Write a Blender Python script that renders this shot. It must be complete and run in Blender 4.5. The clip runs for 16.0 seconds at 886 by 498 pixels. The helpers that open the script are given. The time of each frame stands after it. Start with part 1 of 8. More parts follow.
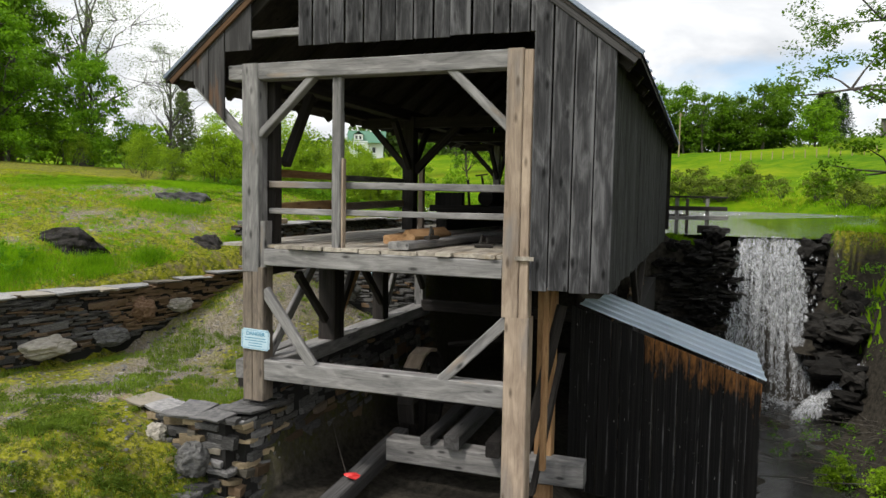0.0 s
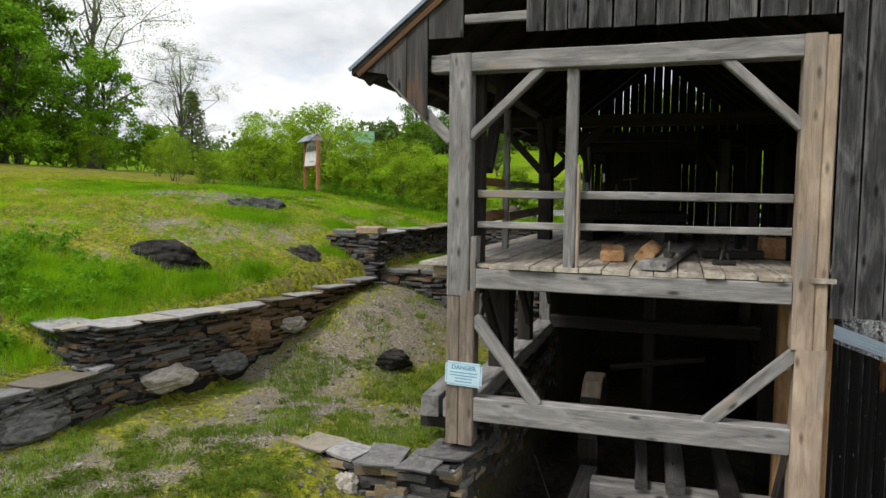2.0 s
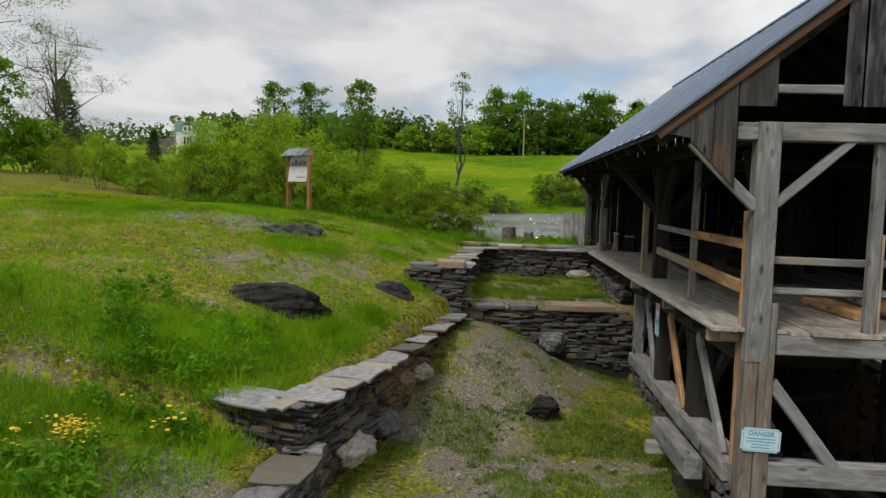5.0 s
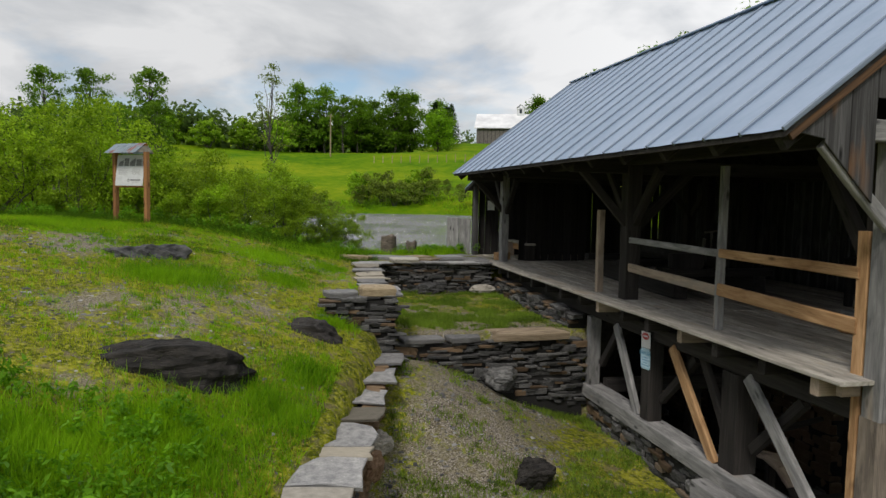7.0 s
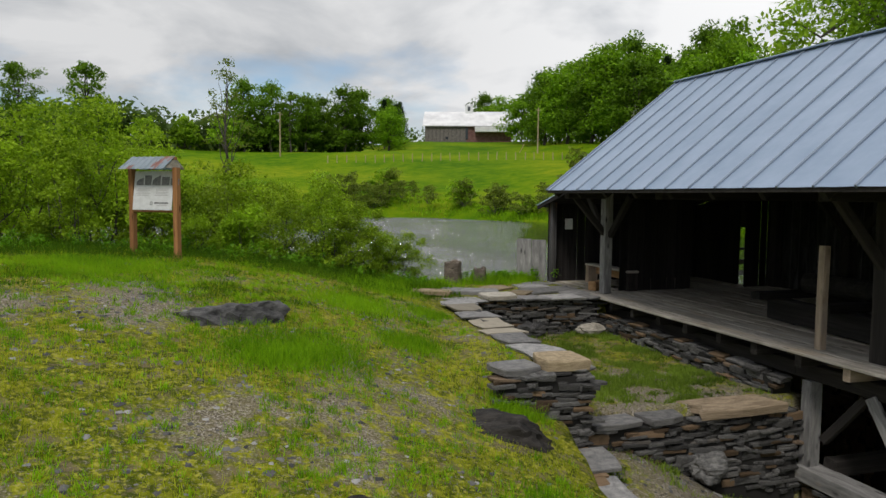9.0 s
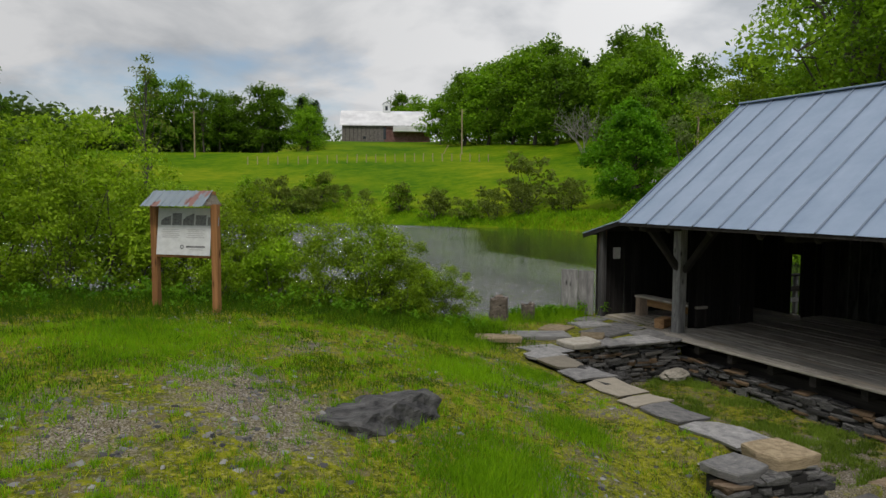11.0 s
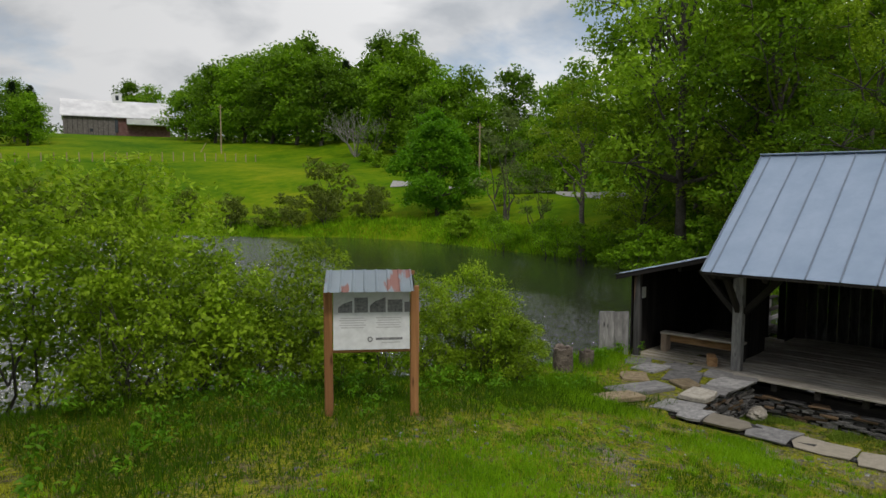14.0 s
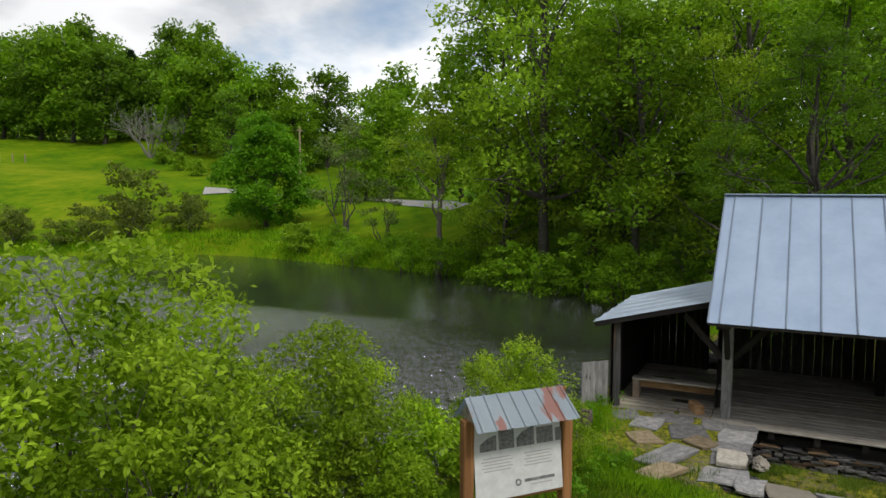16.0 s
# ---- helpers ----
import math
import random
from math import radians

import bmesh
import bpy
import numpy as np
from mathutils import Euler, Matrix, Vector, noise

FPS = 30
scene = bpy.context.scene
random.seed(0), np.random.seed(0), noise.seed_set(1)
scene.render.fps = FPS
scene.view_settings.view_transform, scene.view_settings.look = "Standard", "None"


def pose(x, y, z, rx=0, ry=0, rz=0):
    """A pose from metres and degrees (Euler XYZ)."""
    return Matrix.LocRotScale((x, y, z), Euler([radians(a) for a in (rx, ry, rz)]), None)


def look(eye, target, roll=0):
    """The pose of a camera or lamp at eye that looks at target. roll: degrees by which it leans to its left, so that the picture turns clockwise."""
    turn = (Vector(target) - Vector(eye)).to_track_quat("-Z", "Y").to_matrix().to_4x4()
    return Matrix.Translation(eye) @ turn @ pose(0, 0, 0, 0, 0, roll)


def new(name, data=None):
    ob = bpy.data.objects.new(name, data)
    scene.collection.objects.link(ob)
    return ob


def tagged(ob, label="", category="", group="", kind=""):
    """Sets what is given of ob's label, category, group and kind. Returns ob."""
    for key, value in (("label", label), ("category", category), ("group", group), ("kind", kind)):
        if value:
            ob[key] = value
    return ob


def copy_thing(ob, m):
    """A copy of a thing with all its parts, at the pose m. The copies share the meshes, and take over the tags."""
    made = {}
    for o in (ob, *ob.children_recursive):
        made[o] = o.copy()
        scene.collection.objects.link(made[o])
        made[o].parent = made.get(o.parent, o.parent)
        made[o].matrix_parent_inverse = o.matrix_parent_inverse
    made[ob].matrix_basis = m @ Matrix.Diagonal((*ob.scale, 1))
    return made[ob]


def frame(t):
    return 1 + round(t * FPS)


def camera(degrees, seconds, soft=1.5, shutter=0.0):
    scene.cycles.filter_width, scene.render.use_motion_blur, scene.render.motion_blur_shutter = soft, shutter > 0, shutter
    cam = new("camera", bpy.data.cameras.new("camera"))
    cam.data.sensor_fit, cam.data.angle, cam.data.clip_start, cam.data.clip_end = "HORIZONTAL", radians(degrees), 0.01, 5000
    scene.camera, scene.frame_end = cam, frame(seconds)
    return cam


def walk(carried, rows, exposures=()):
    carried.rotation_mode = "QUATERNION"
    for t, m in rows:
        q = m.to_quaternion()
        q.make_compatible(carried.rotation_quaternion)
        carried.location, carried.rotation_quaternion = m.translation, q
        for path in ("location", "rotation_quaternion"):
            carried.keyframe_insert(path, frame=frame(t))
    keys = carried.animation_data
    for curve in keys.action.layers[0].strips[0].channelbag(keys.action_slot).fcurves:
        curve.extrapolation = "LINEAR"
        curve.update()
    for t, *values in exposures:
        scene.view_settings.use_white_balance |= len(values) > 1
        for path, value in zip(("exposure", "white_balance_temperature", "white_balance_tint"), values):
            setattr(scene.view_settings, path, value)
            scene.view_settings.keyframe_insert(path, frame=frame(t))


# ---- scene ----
cam = camera(64.5, 16.0)
METRES, EYE, TILT, LEAN, TURN = 32.0, 0.64, 0.0, 0.0, 20.15
ROWS = [
    (0.0, 0.0, 0.0, 0.0, 0.07, -4.18, -1.02),
    (0.5, -0.0197, 0.0099, 0.0, -0.44, -4.17, -0.86),
    (1.0, -0.0422, 0.0204, 0.0002, -0.92, -4.18, -0.74),
    (1.5, -0.0665, 0.0313, 0.0013, -1.37, -4.17, -0.66),
    (2.0, -0.091, 0.0408, 0.0026, -1.77, -4.17, -0.68),
    (2.5, -0.1174, 0.0507, 0.0042, -1.89, -4.13, -0.71),
    (3.0, -0.1428, 0.0587, 0.0071, -1.42, -4.07, -0.85),
    (5.5, -0.2658, 0.0946, 0.0237, -20.49, -4.09, -1.51),
    (6.0, -0.275, 0.1231, 0.0259, -25.38, -4.03, -1.44),
    (6.5, -0.2796, 0.1527, 0.0272, -29.66, -4.04, -1.2),
    (7.0, -0.2854, 0.1892, 0.0283, -32.14, -4.13, -1.1),
    (7.5, -0.2916, 0.2225, 0.0302, -32.82, -4.18, -0.91),
    (8.0, -0.3012, 0.2602, 0.0336, -34.14, -4.2, -0.77),
    (8.5, -0.3093, 0.2925, 0.0379, -35.5, -4.24, -0.63),
    (9.0, -0.3188, 0.3252, 0.0429, -37.25, -4.29, -0.53),
    (9.5, -0.326, 0.3506, 0.0476, -38.77, -4.31, -0.52),
    (10.0, -0.334, 0.3773, 0.0528, -40.62, -4.34, -0.43),
    (12.5, -0.4031, 0.5174, 0.079, -53.85, -4.48, -0.08),
    (13.0, -0.4235, 0.5563, 0.0844, -57.97, -4.51, -0.02),
    (13.5, -0.4378, 0.5895, 0.0896, -61.65, -4.59, -0.08),
    (14.0, -0.4448, 0.6256, 0.0958, -66.64, -4.69, -0.24),
    (14.5, -0.4431, 0.657, 0.1015, -71.18, -4.74, -0.34),
    (15.0, -0.435, 0.6915, 0.1095, -75.69, -4.75, -0.34),
    (15.5, -0.4246, 0.7231, 0.1171, -79.54, -4.73, -0.17),
    (16.0, -0.4113, 0.7614, 0.1254, -83.81, -4.83, -0.15),
]
way = [(t, pose(5.6, -7.66, EYE, TILT, LEAN, TURN) @ pose(METRES * x, METRES * y, METRES * z, 90 + pitch, roll, yaw)) for t, x, y, z, yaw, pitch, roll in ROWS]
way += [(3.2, look((0.325, -7.518, 0.945), (-0.323, -5.631, 0.801), 0.6)), (5.3, look((-3.201, -8.001, 1.400), (-3.249, -6.007, 1.254), 1.6))]
walk(cam, sorted(way, key=lambda row: row[0]),
     [(0.0, 0.26), (2.0, 0.16), (3.0, 0.06), (5.5, -0.36), (7.5, -0.33), (10.0, -0.52), (12.5, -0.70), (14.5, -0.62), (16.0, -0.34)])

# ---- world and light: a broken overcast sky, and the sun behind thin cloud ----
SUN_EL, SUN_AZ = 52.0, 215.0


def links(tree, *pairs):
    for a, b in pairs:
        tree.links.new(a, b)


def make_world():
    world = bpy.data.worlds.new("sky")
    scene.world = world
    world.use_nodes = True
    t = world.node_tree
    n = t.nodes
    n.clear()
    out, bg = n.new("ShaderNodeOutputWorld"), n.new("ShaderNodeBackground")
    sky = n.new("ShaderNodeTexSky")
    sky.sky_type, sky.sun_disc = "NISHITA", False
    sky.sun_elevation, sky.sun_rotation = radians(SUN_EL), radians(SUN_AZ)
    gain = n.new("ShaderNodeVectorMath")
    gain.operation = "SCALE"
    gain.inputs["Scale"].default_value = 0.15
    co, sep = n.new("ShaderNodeTexCoord"), n.new("ShaderNodeSeparateXYZ")
    up = n.new("ShaderNodeMath")
    up.operation = "MAXIMUM"
    up.inputs[1].default_value = 0.0
    low = n.new("ShaderNodeMath")
    low.operation = "ADD"
    low.inputs[1].default_value = 0.34
    flat = n.new("ShaderNodeVectorMath")
    flat.operation = "DIVIDE"
    comb = n.new("ShaderNodeCombineXYZ")
    links(t, (co.outputs["Generated"], sep.inputs[0]), (sep.outputs["Z"], up.inputs[0]), (up.outputs[0], low.inputs[0]))
    for k in "XYZ":
        links(t, (low.outputs[0], comb.inputs[k]))
    links(t, (co.outputs["Generated"], flat.inputs[0]), (comb.outputs[0], flat.inputs[1]))
    # broad cloud banks, and the finer billows in them
    cover = n.new("ShaderNodeTexNoise")
    cover.inputs["Scale"].default_value, cover.inputs["Detail"].default_value, cover.inputs["Roughness"].default_value = 1.0, 7, 0.55
    shade = n.new("ShaderNodeTexNoise")
    shade.inputs["Scale"].default_value, shade.inputs["Detail"].default_value, shade.inputs["Roughness"].default_value = 2.1, 7, 0.52
    shade.inputs["Distortion"].default_value = 0.4
    links(t, (flat.outputs[0], cover.inputs["Vector"]), (flat.outputs[0], shade.inputs["Vector"]))
    r1, r2 = n.new("ShaderNodeValToRGB"), n.new("ShaderNodeValToRGB")
    r1.color_ramp.elements[0].position, r1.color_ramp.elements[1].position = 0.345, 0.46
    r2.color_ramp.elements[0].position, r2.color_ramp.elements[1].position = 0.34, 0.57
    r2.color_ramp.elements[0].color = (0.54, 0.57, 0.61, 1)
    r2.color_ramp.elements[1].color = (0.95, 0.955, 0.965, 1)
    # overcast light grows towards the zenith
    lum = n.new("ShaderNodeMapRange")
    lum.inputs["From Min"].default_value, lum.inputs["From Max"].default_value = 0.22, 1.0
    lum.inputs["To Min"].default_value, lum.inputs["To Max"].default_value = 1.0, 1.3
    # the cloud is thinner, and brighter, to the east
    thin = n.new("ShaderNodeMapRange")
    thin.inputs["From Min"].default_value, thin.inputs["From Max"].default_value = 0.15, 0.9
    thin.inputs["To Min"].default_value, thin.inputs["To Max"].default_value = 1.0, 1.52
    both = n.new("ShaderNodeMath")
    both.operation = "MULTIPLY"
    links(t, (sep.outputs["X"], thin.inputs["Value"]), (thin.outputs[0], both.inputs[0]), (lum.outputs[0], both.inputs[1]))
    cl = n.new("ShaderNodeVectorMath")
    cl.operation = "SCALE"
    mix = n.new("ShaderNodeMix")
    mix.data_type = "RGBA"
    links(t, (cover.outputs["Fac"], r1.inputs[0]), (shade.outputs["Fac"], r2.inputs[0]), (sep.outputs["Z"], lum.inputs["Value"]),
          (r2.outputs[0], cl.inputs[0]), (both.outputs[0], cl.inputs["Scale"]), (sky.outputs[0], gain.inputs[0]),
          (r1.outputs[0], mix.inputs["Factor"]), (gain.outputs[0], mix.inputs["A"]), (cl.outputs[0], mix.inputs["B"]),
          (mix.outputs["Result"], bg.inputs["Color"]), (bg.outputs[0], out.inputs[0]))


make_world()
sun = new("sun", bpy.data.lights.new("sun", "SUN"))
sun.data.energy, sun.data.angle, sun.data.color = 2.6, radians(11), (1.0, 0.95, 0.87)
_az = radians(SUN_AZ)
sun.matrix_world = look((0, 0, 60), (-60 * math.sin(_az) / math.tan(radians(SUN_EL)), -60 * math.cos(_az) / math.tan(radians(SUN_EL)), 0))

# ---- materials ----
def nodes_of(name):
    m = bpy.data.materials.new(name)
    m.use_nodes = True
    t = m.node_tree
    return m, t, t.nodes, t.nodes["Principled BSDF"]


def noise_at(t, vector, scale, detail=4, rough=0.55, distort=0.0):
    k = t.nodes.new("ShaderNodeTexNoise")
    k.inputs["Scale"].default_value, k.inputs["Detail"].default_value = scale, detail
    k.inputs["Roughness"].default_value, k.inputs["Distortion"].default_value = rough, distort
    if vector is not None:
        t.links.new(vector, k.inputs["Vector"])
    return k.outputs["Fac"]


def ramp(t, fac, stops):
    r = t.nodes.new("ShaderNodeValToRGB")
    e = r.color_ramp.elements
    while len(e) < len(stops):
        e.new(0.5)
    for el, (p, c) in zip(e, stops):
        el.position, el.color = p, (*c, 1) if len(c) == 3 else c
    t.links.new(fac, r.inputs[0])
    return r.outputs[0]


def blend(t, fac, a, b, how="MIX"):
    m = t.nodes.new("ShaderNodeMix")
    m.data_type, m.blend_type = "RGBA", how
    for sock, v in ((m.inputs["Factor"], fac), (m.inputs["A"], a), (m.inputs["B"], b)):
        if isinstance(v, (int, float)):
            sock.default_value = v
        elif isinstance(v, tuple):
            sock.default_value = (*v, 1)
        else:
            t.links.new(v, sock)
    return m.outputs["Result"]


def math_of(t, op, a, b=0.0):
    m = t.nodes.new("ShaderNodeMath")
    m.operation = op
    for sock, v in zip(m.inputs, (a, b)):
        if isinstance(v, (int, float)):
            sock.default_value = v
        else:
            t.links.new(v, sock)
    return m.outputs[0]


def bump(t, bsdf, height, strength=0.3, distance=0.01):
    b = t.nodes.new("ShaderNodeBump")
    b.inputs["Strength"].default_value, b.inputs["Distance"].default_value = strength, distance
    t.links.new(height, b.inputs["Height"])
    t.links.new(b.outputs[0], bsdf.inputs["Normal"])


def object_coords(t, scale=(1, 1, 1), shift=True):
    """Object coordinates, stretched, and shifted by the object's own random number."""
    co = t.nodes.new("ShaderNodeTexCoord")
    mp = t.nodes.new("ShaderNodeMapping")
    mp.inputs["Scale"].default_value = scale
    t.links.new(co.outputs["Object"], mp.inputs["Vector"])
    if shift:
        info = t.nodes.new("ShaderNodeObjectInfo")
        sc = t.nodes.new("ShaderNodeVectorMath")
        sc.operation = "SCALE"
        sc.inputs[0].default_value = (37.0, 11.0, 23.0)
        t.links.new(info.outputs["Random"], sc.inputs["Scale"])
        t.links.new(sc.outputs[0], mp.inputs["Location"])
    return mp.outputs[0]


def random_of(t):
    return t.nodes.new("ShaderNodeObjectInfo").outputs["Random"]


def wood(name, dark, light, stain=None, rough=0.85, spread=0.35, stain_at=(0.58, 0.72), streak=0.62):
    """Weathered timber, its grain along the local x axis: streaks, knots, checks, and each piece its own tone."""
    m, t, n, b = nodes_of(name)
    v = object_coords(t, (0.9, 42, 42))
    grain = noise_at(t, v, 1.7, 8, 0.70, 0.35)
    c = ramp(t, grain, [(0.28, dark), (0.50, tuple((p + q) / 2 for p, q in zip(dark, light))), (0.72, light)])
    blot = noise_at(t, object_coords(t, (0.40, 6.5, 6.5)), 1.3, 5, 0.62, 0.5)
    c = blend(t, ramp(t, blot, [(0.40, (0.0,) * 3), (0.60, (1.0,) * 3)]), c, blend(t, streak, c, tuple(q * 0.8 for q in dark)), "MIX")
    knots = t.nodes.new("ShaderNodeTexVoronoi")
    knots.inputs["Scale"].default_value = 1.0
    t.links.new(object_coords(t, (1.7, 7, 7)), knots.inputs["Vector"])
    c = blend(t, ramp(t, knots.outputs["Distance"], [(0.05, (1.0,) * 3), (0.16, (0.0,) * 3)]), c, tuple(q * 0.35 for q in dark))
    if stain:
        patch = noise_at(t, object_coords(t, (0.6, 2.5, 2.5)), 1.1, 3, 0.5)
        c = blend(t, ramp(t, patch, [(stain_at[0], (0.0,) * 3), (stain_at[1], (1.0,) * 3)]), c, stain)
    tone = math_of(t, "ADD", math_of(t, "MULTIPLY", random_of(t), spread), 1.0 - spread / 2)
    hv = t.nodes.new("ShaderNodeHueSaturation")
    t.links.new(tone, hv.inputs["Value"])
    t.links.new(c, hv.inputs["Color"])
    t.links.new(hv.outputs[0], b.inputs["Base Color"])
    b.inputs["Roughness"].default_value = rough
    b.inputs["Specular IOR Level"].default_value = 0.2
    bump(t, b, grain, 0.5, 0.005)
    return m



def old_board(name, dark, mid, light, spread=0.4, edge=None, stain=None, stain_at=(0.62, 0.74), knot=0.3):
    """Rain-worn sawn wood, its grain along local x: cloudy tones, few dark knots, fine checks, and paler arrises where edge gives the board's half width."""
    m, t, n, b = nodes_of(name)
    fine = noise_at(t, object_coords(t, (1.3, 70, 70)), 1.6, 6, 0.7, 0.4)
    cloud = noise_at(t, object_coords(t, (1.5, 7.5, 7.5)), 1.25, 6, 0.62, 0.6)
    f = math_of(t, "ADD", math_of(t, "MULTIPLY", cloud, 0.68), math_of(t, "MULTIPLY", fine, 0.32))
    c = ramp(t, f, [(0.36, dark), (0.50, mid), (0.64, light)])
    if edge:
        co = t.nodes.new("ShaderNodeTexCoord")
        sep = t.nodes.new("ShaderNodeSeparateXYZ")
        t.links.new(co.outputs["Object"], sep.inputs[0])
        off = math_of(t, "ADD", math_of(t, "ABSOLUTE", sep.outputs["Y"]), math_of(t, "MULTIPLY", math_of(t, "SUBTRACT", cloud, 0.5), 0.10))
        k = t.nodes.new("ShaderNodeMapRange")
        k.inputs["From Min"].default_value, k.inputs["From Max"].default_value = edge * 0.72, edge * 1.02
        k.inputs["To Max"].default_value = 0.75
        t.links.new(off, k.inputs["Value"])
        c = blend(t, k.outputs[0], c, tuple(q * 1.25 for q in light))
    if stain:
        patch = noise_at(t, object_coords(t, (0.7, 3.0, 3.0)), 1.1, 3, 0.5)
        c = blend(t, ramp(t, patch, [(stain_at[0], (0.0,) * 3), (stain_at[1], (0.9,) * 3)]), c, blend(t, fine, tuple(q * 0.6 for q in stain), stain))
    knots = t.nodes.new("ShaderNodeTexVoronoi")
    knots.inputs["Scale"].default_value = 1.0
    t.links.new(object_coords(t, (2.3, 6.5, 6.5)), knots.inputs["Vector"])
    c = blend(t, ramp(t, knots.outputs["Distance"], [(0.07, (0.9,) * 3), (0.19, (0.0,) * 3)]), c, tuple(q * knot for q in dark))
    check = noise_at(t, object_coords(t, (0.55, 95, 95)), 1.3, 3, 0.5)
    c = blend(t, ramp(t, check, [(0.66, (0.0,) * 3), (0.70, (0.7,) * 3)]), c, tuple(q * 0.4 for q in dark))
    hv = t.nodes.new("ShaderNodeHueSaturation")
    t.links.new(math_of(t, "ADD", math_of(t, "MULTIPLY", random_of(t), spread), 1.0 - spread / 2), hv.inputs["Value"])
    t.links.new(c, hv.inputs["Color"])
    t.links.new(hv.outputs[0], b.inputs["Base Color"])
    b.inputs["Roughness"].default_value = 0.85
    b.inputs["Specular IOR Level"].default_value = 0.2
    bump(t, b, math_of(t, "SUBTRACT", fine, math_of(t, "MULTIPLY", check, 0.5)), 0.5, 0.005)
    return m


WOOD_GREY = old_board("weathered_grey_wood", (0.105, 0.103, 0.102), (0.195, 0.190, 0.186), (0.315, 0.305, 0.297), 0.3, None, (0.42, 0.31, 0.21), (0.66, 0.78))
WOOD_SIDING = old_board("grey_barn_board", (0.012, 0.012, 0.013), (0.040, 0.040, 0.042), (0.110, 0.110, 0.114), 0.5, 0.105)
# darker copy of the barn board, with the eaves' shade in its colour
WOOD_SIDE = old_board("shaded_barn_board", (0.008, 0.008, 0.008), (0.022, 0.022, 0.022), (0.060, 0.060, 0.061), 0.6, 0.115)
WOOD_RUST = wood("brown_grey_barn_board", (0.022, 0.021, 0.021), (0.125, 0.122, 0.122), (0.20, 0.095, 0.035), spread=0.45, stain_at=(0.64, 0.76))
WOOD_RAKE = wood("rusty_rake_board", (0.035, 0.026, 0.020), (0.20, 0.105, 0.05), (0.05, 0.045, 0.042), spread=0.3)
# dark timber; indoors and under the floor its colour includes the shade
WOOD_DARK = wood("dark_and_shaded_timber", (0.016, 0.014, 0.013), (0.060, 0.053, 0.048), spread=0.4)


def shed_wood():
    """Blackened upright boards: pale runs down the grain, and sheltered rusty wood just under the eaves (local x runs up the board)."""
    m, t, n, b = nodes_of("blackened_shed_board")
    grain = noise_at(t, object_coords(t, (0.22, 42, 42)), 1.5, 7, 0.7, 0.3)
    c = ramp(t, grain, [(0.36, (0.003, 0.003, 0.003)), (0.54, (0.010, 0.0095, 0.009)), (0.64, (0.026, 0.024, 0.022)), (0.74, (0.075, 0.072, 0.068))])
    spots = noise_at(t, object_coords(t, (5, 16, 16)), 2.0, 2, 0.5)
    c = blend(t, ramp(t, spots, [(0.73, (0.0,) * 3), (0.76, (0.9,) * 3)]), c, (0.22, 0.215, 0.20))
    # pale raised arrises here and there
    co, sep = t.nodes.new("ShaderNodeTexCoord"), t.nodes.new("ShaderNodeSeparateXYZ")
    t.links.new(co.outputs["Object"], sep.inputs[0])
    arris = ramp(t, math_of(t, "MULTIPLY", sep.outputs["Y"], 10.0), [(0.55, (0.0,) * 3), (0.70, (1.0,) * 3)])
    worn = ramp(t, noise_at(t, object_coords(t, (0.8, 0.1, 0.1)), 1.4, 4, 0.6), [(0.45, (0.0,) * 3), (0.62, (0.85,) * 3)])
    c = blend(t, blend(t, 1.0, arris, worn, "MULTIPLY"), c, (0.13, 0.128, 0.125))
    edge = noise_at(t, object_coords(t, (2.2, 9, 9)), 1.6, 5, 0.65)
    uv = t.nodes.new("ShaderNodeAttribute")
    uv.attribute_name = "eaves"
    near = math_of(t, "ADD", uv.outputs["Fac"], math_of(t, "MULTIPLY", math_of(t, "SUBTRACT", edge, 0.5), 0.75))
    c = blend(t, ramp(t, near, [(0.80, (0.0,) * 3), (1.02, (0.8,) * 3)]), c, blend(t, grain, (0.02, 0.010, 0.004), (0.50, 0.22, 0.06)))
    t.links.new(c, b.inputs["Base Color"])
    b.inputs["Roughness"].default_value = 0.8
    b.inputs["Specular IOR Level"].default_value = 0.15
    bump(t, b, grain, 0.5, 0.005)
    return m


WOOD_SHED = shed_wood()
# near-black board: on indoor parts the colour carries the shade too
WOOD_BLACK = wood("dark_and_shaded_board", (0.007, 0.006, 0.006), (0.034, 0.031, 0.029), spread=0.6)

WOOD_NEW = old_board("newer_orange_timber", (0.235, 0.128, 0.058), (0.385, 0.225, 0.110), (0.54, 0.34, 0.18), 0.25, knot=0.5)
WOOD_TAN = old_board("tan_timber", (0.21, 0.16, 0.12), (0.32, 0.25, 0.19), (0.45, 0.36, 0.275), 0.2, None, (0.27, 0.25, 0.235), (0.58, 0.74), 0.5)
WOOD_DECK = old_board("worn_deck_plank", (0.18, 0.160, 0.133), (0.325, 0.293, 0.246), (0.50, 0.455, 0.385), 0.4, None, (0.30, 0.23, 0.15), (0.60, 0.74))
# walkway planks, raised in colour to stand in for light under the eave
WOOD_PALE = old_board("pale_lit_plank", (0.21, 0.195, 0.17), (0.33, 0.305, 0.265), (0.48, 0.445, 0.39), 0.25, None, (0.46, 0.38, 0.28), (0.60, 0.74), 0.5)
WOOD_BROWN = old_board("brown_weathered_timber", (0.085, 0.070, 0.058), (0.155, 0.128, 0.104), (0.26, 0.215, 0.17), 0.2)
WOOD_POST = wood("reddish_sign_timber", (0.22, 0.10, 0.04), (0.44, 0.225, 0.095), spread=0.2)


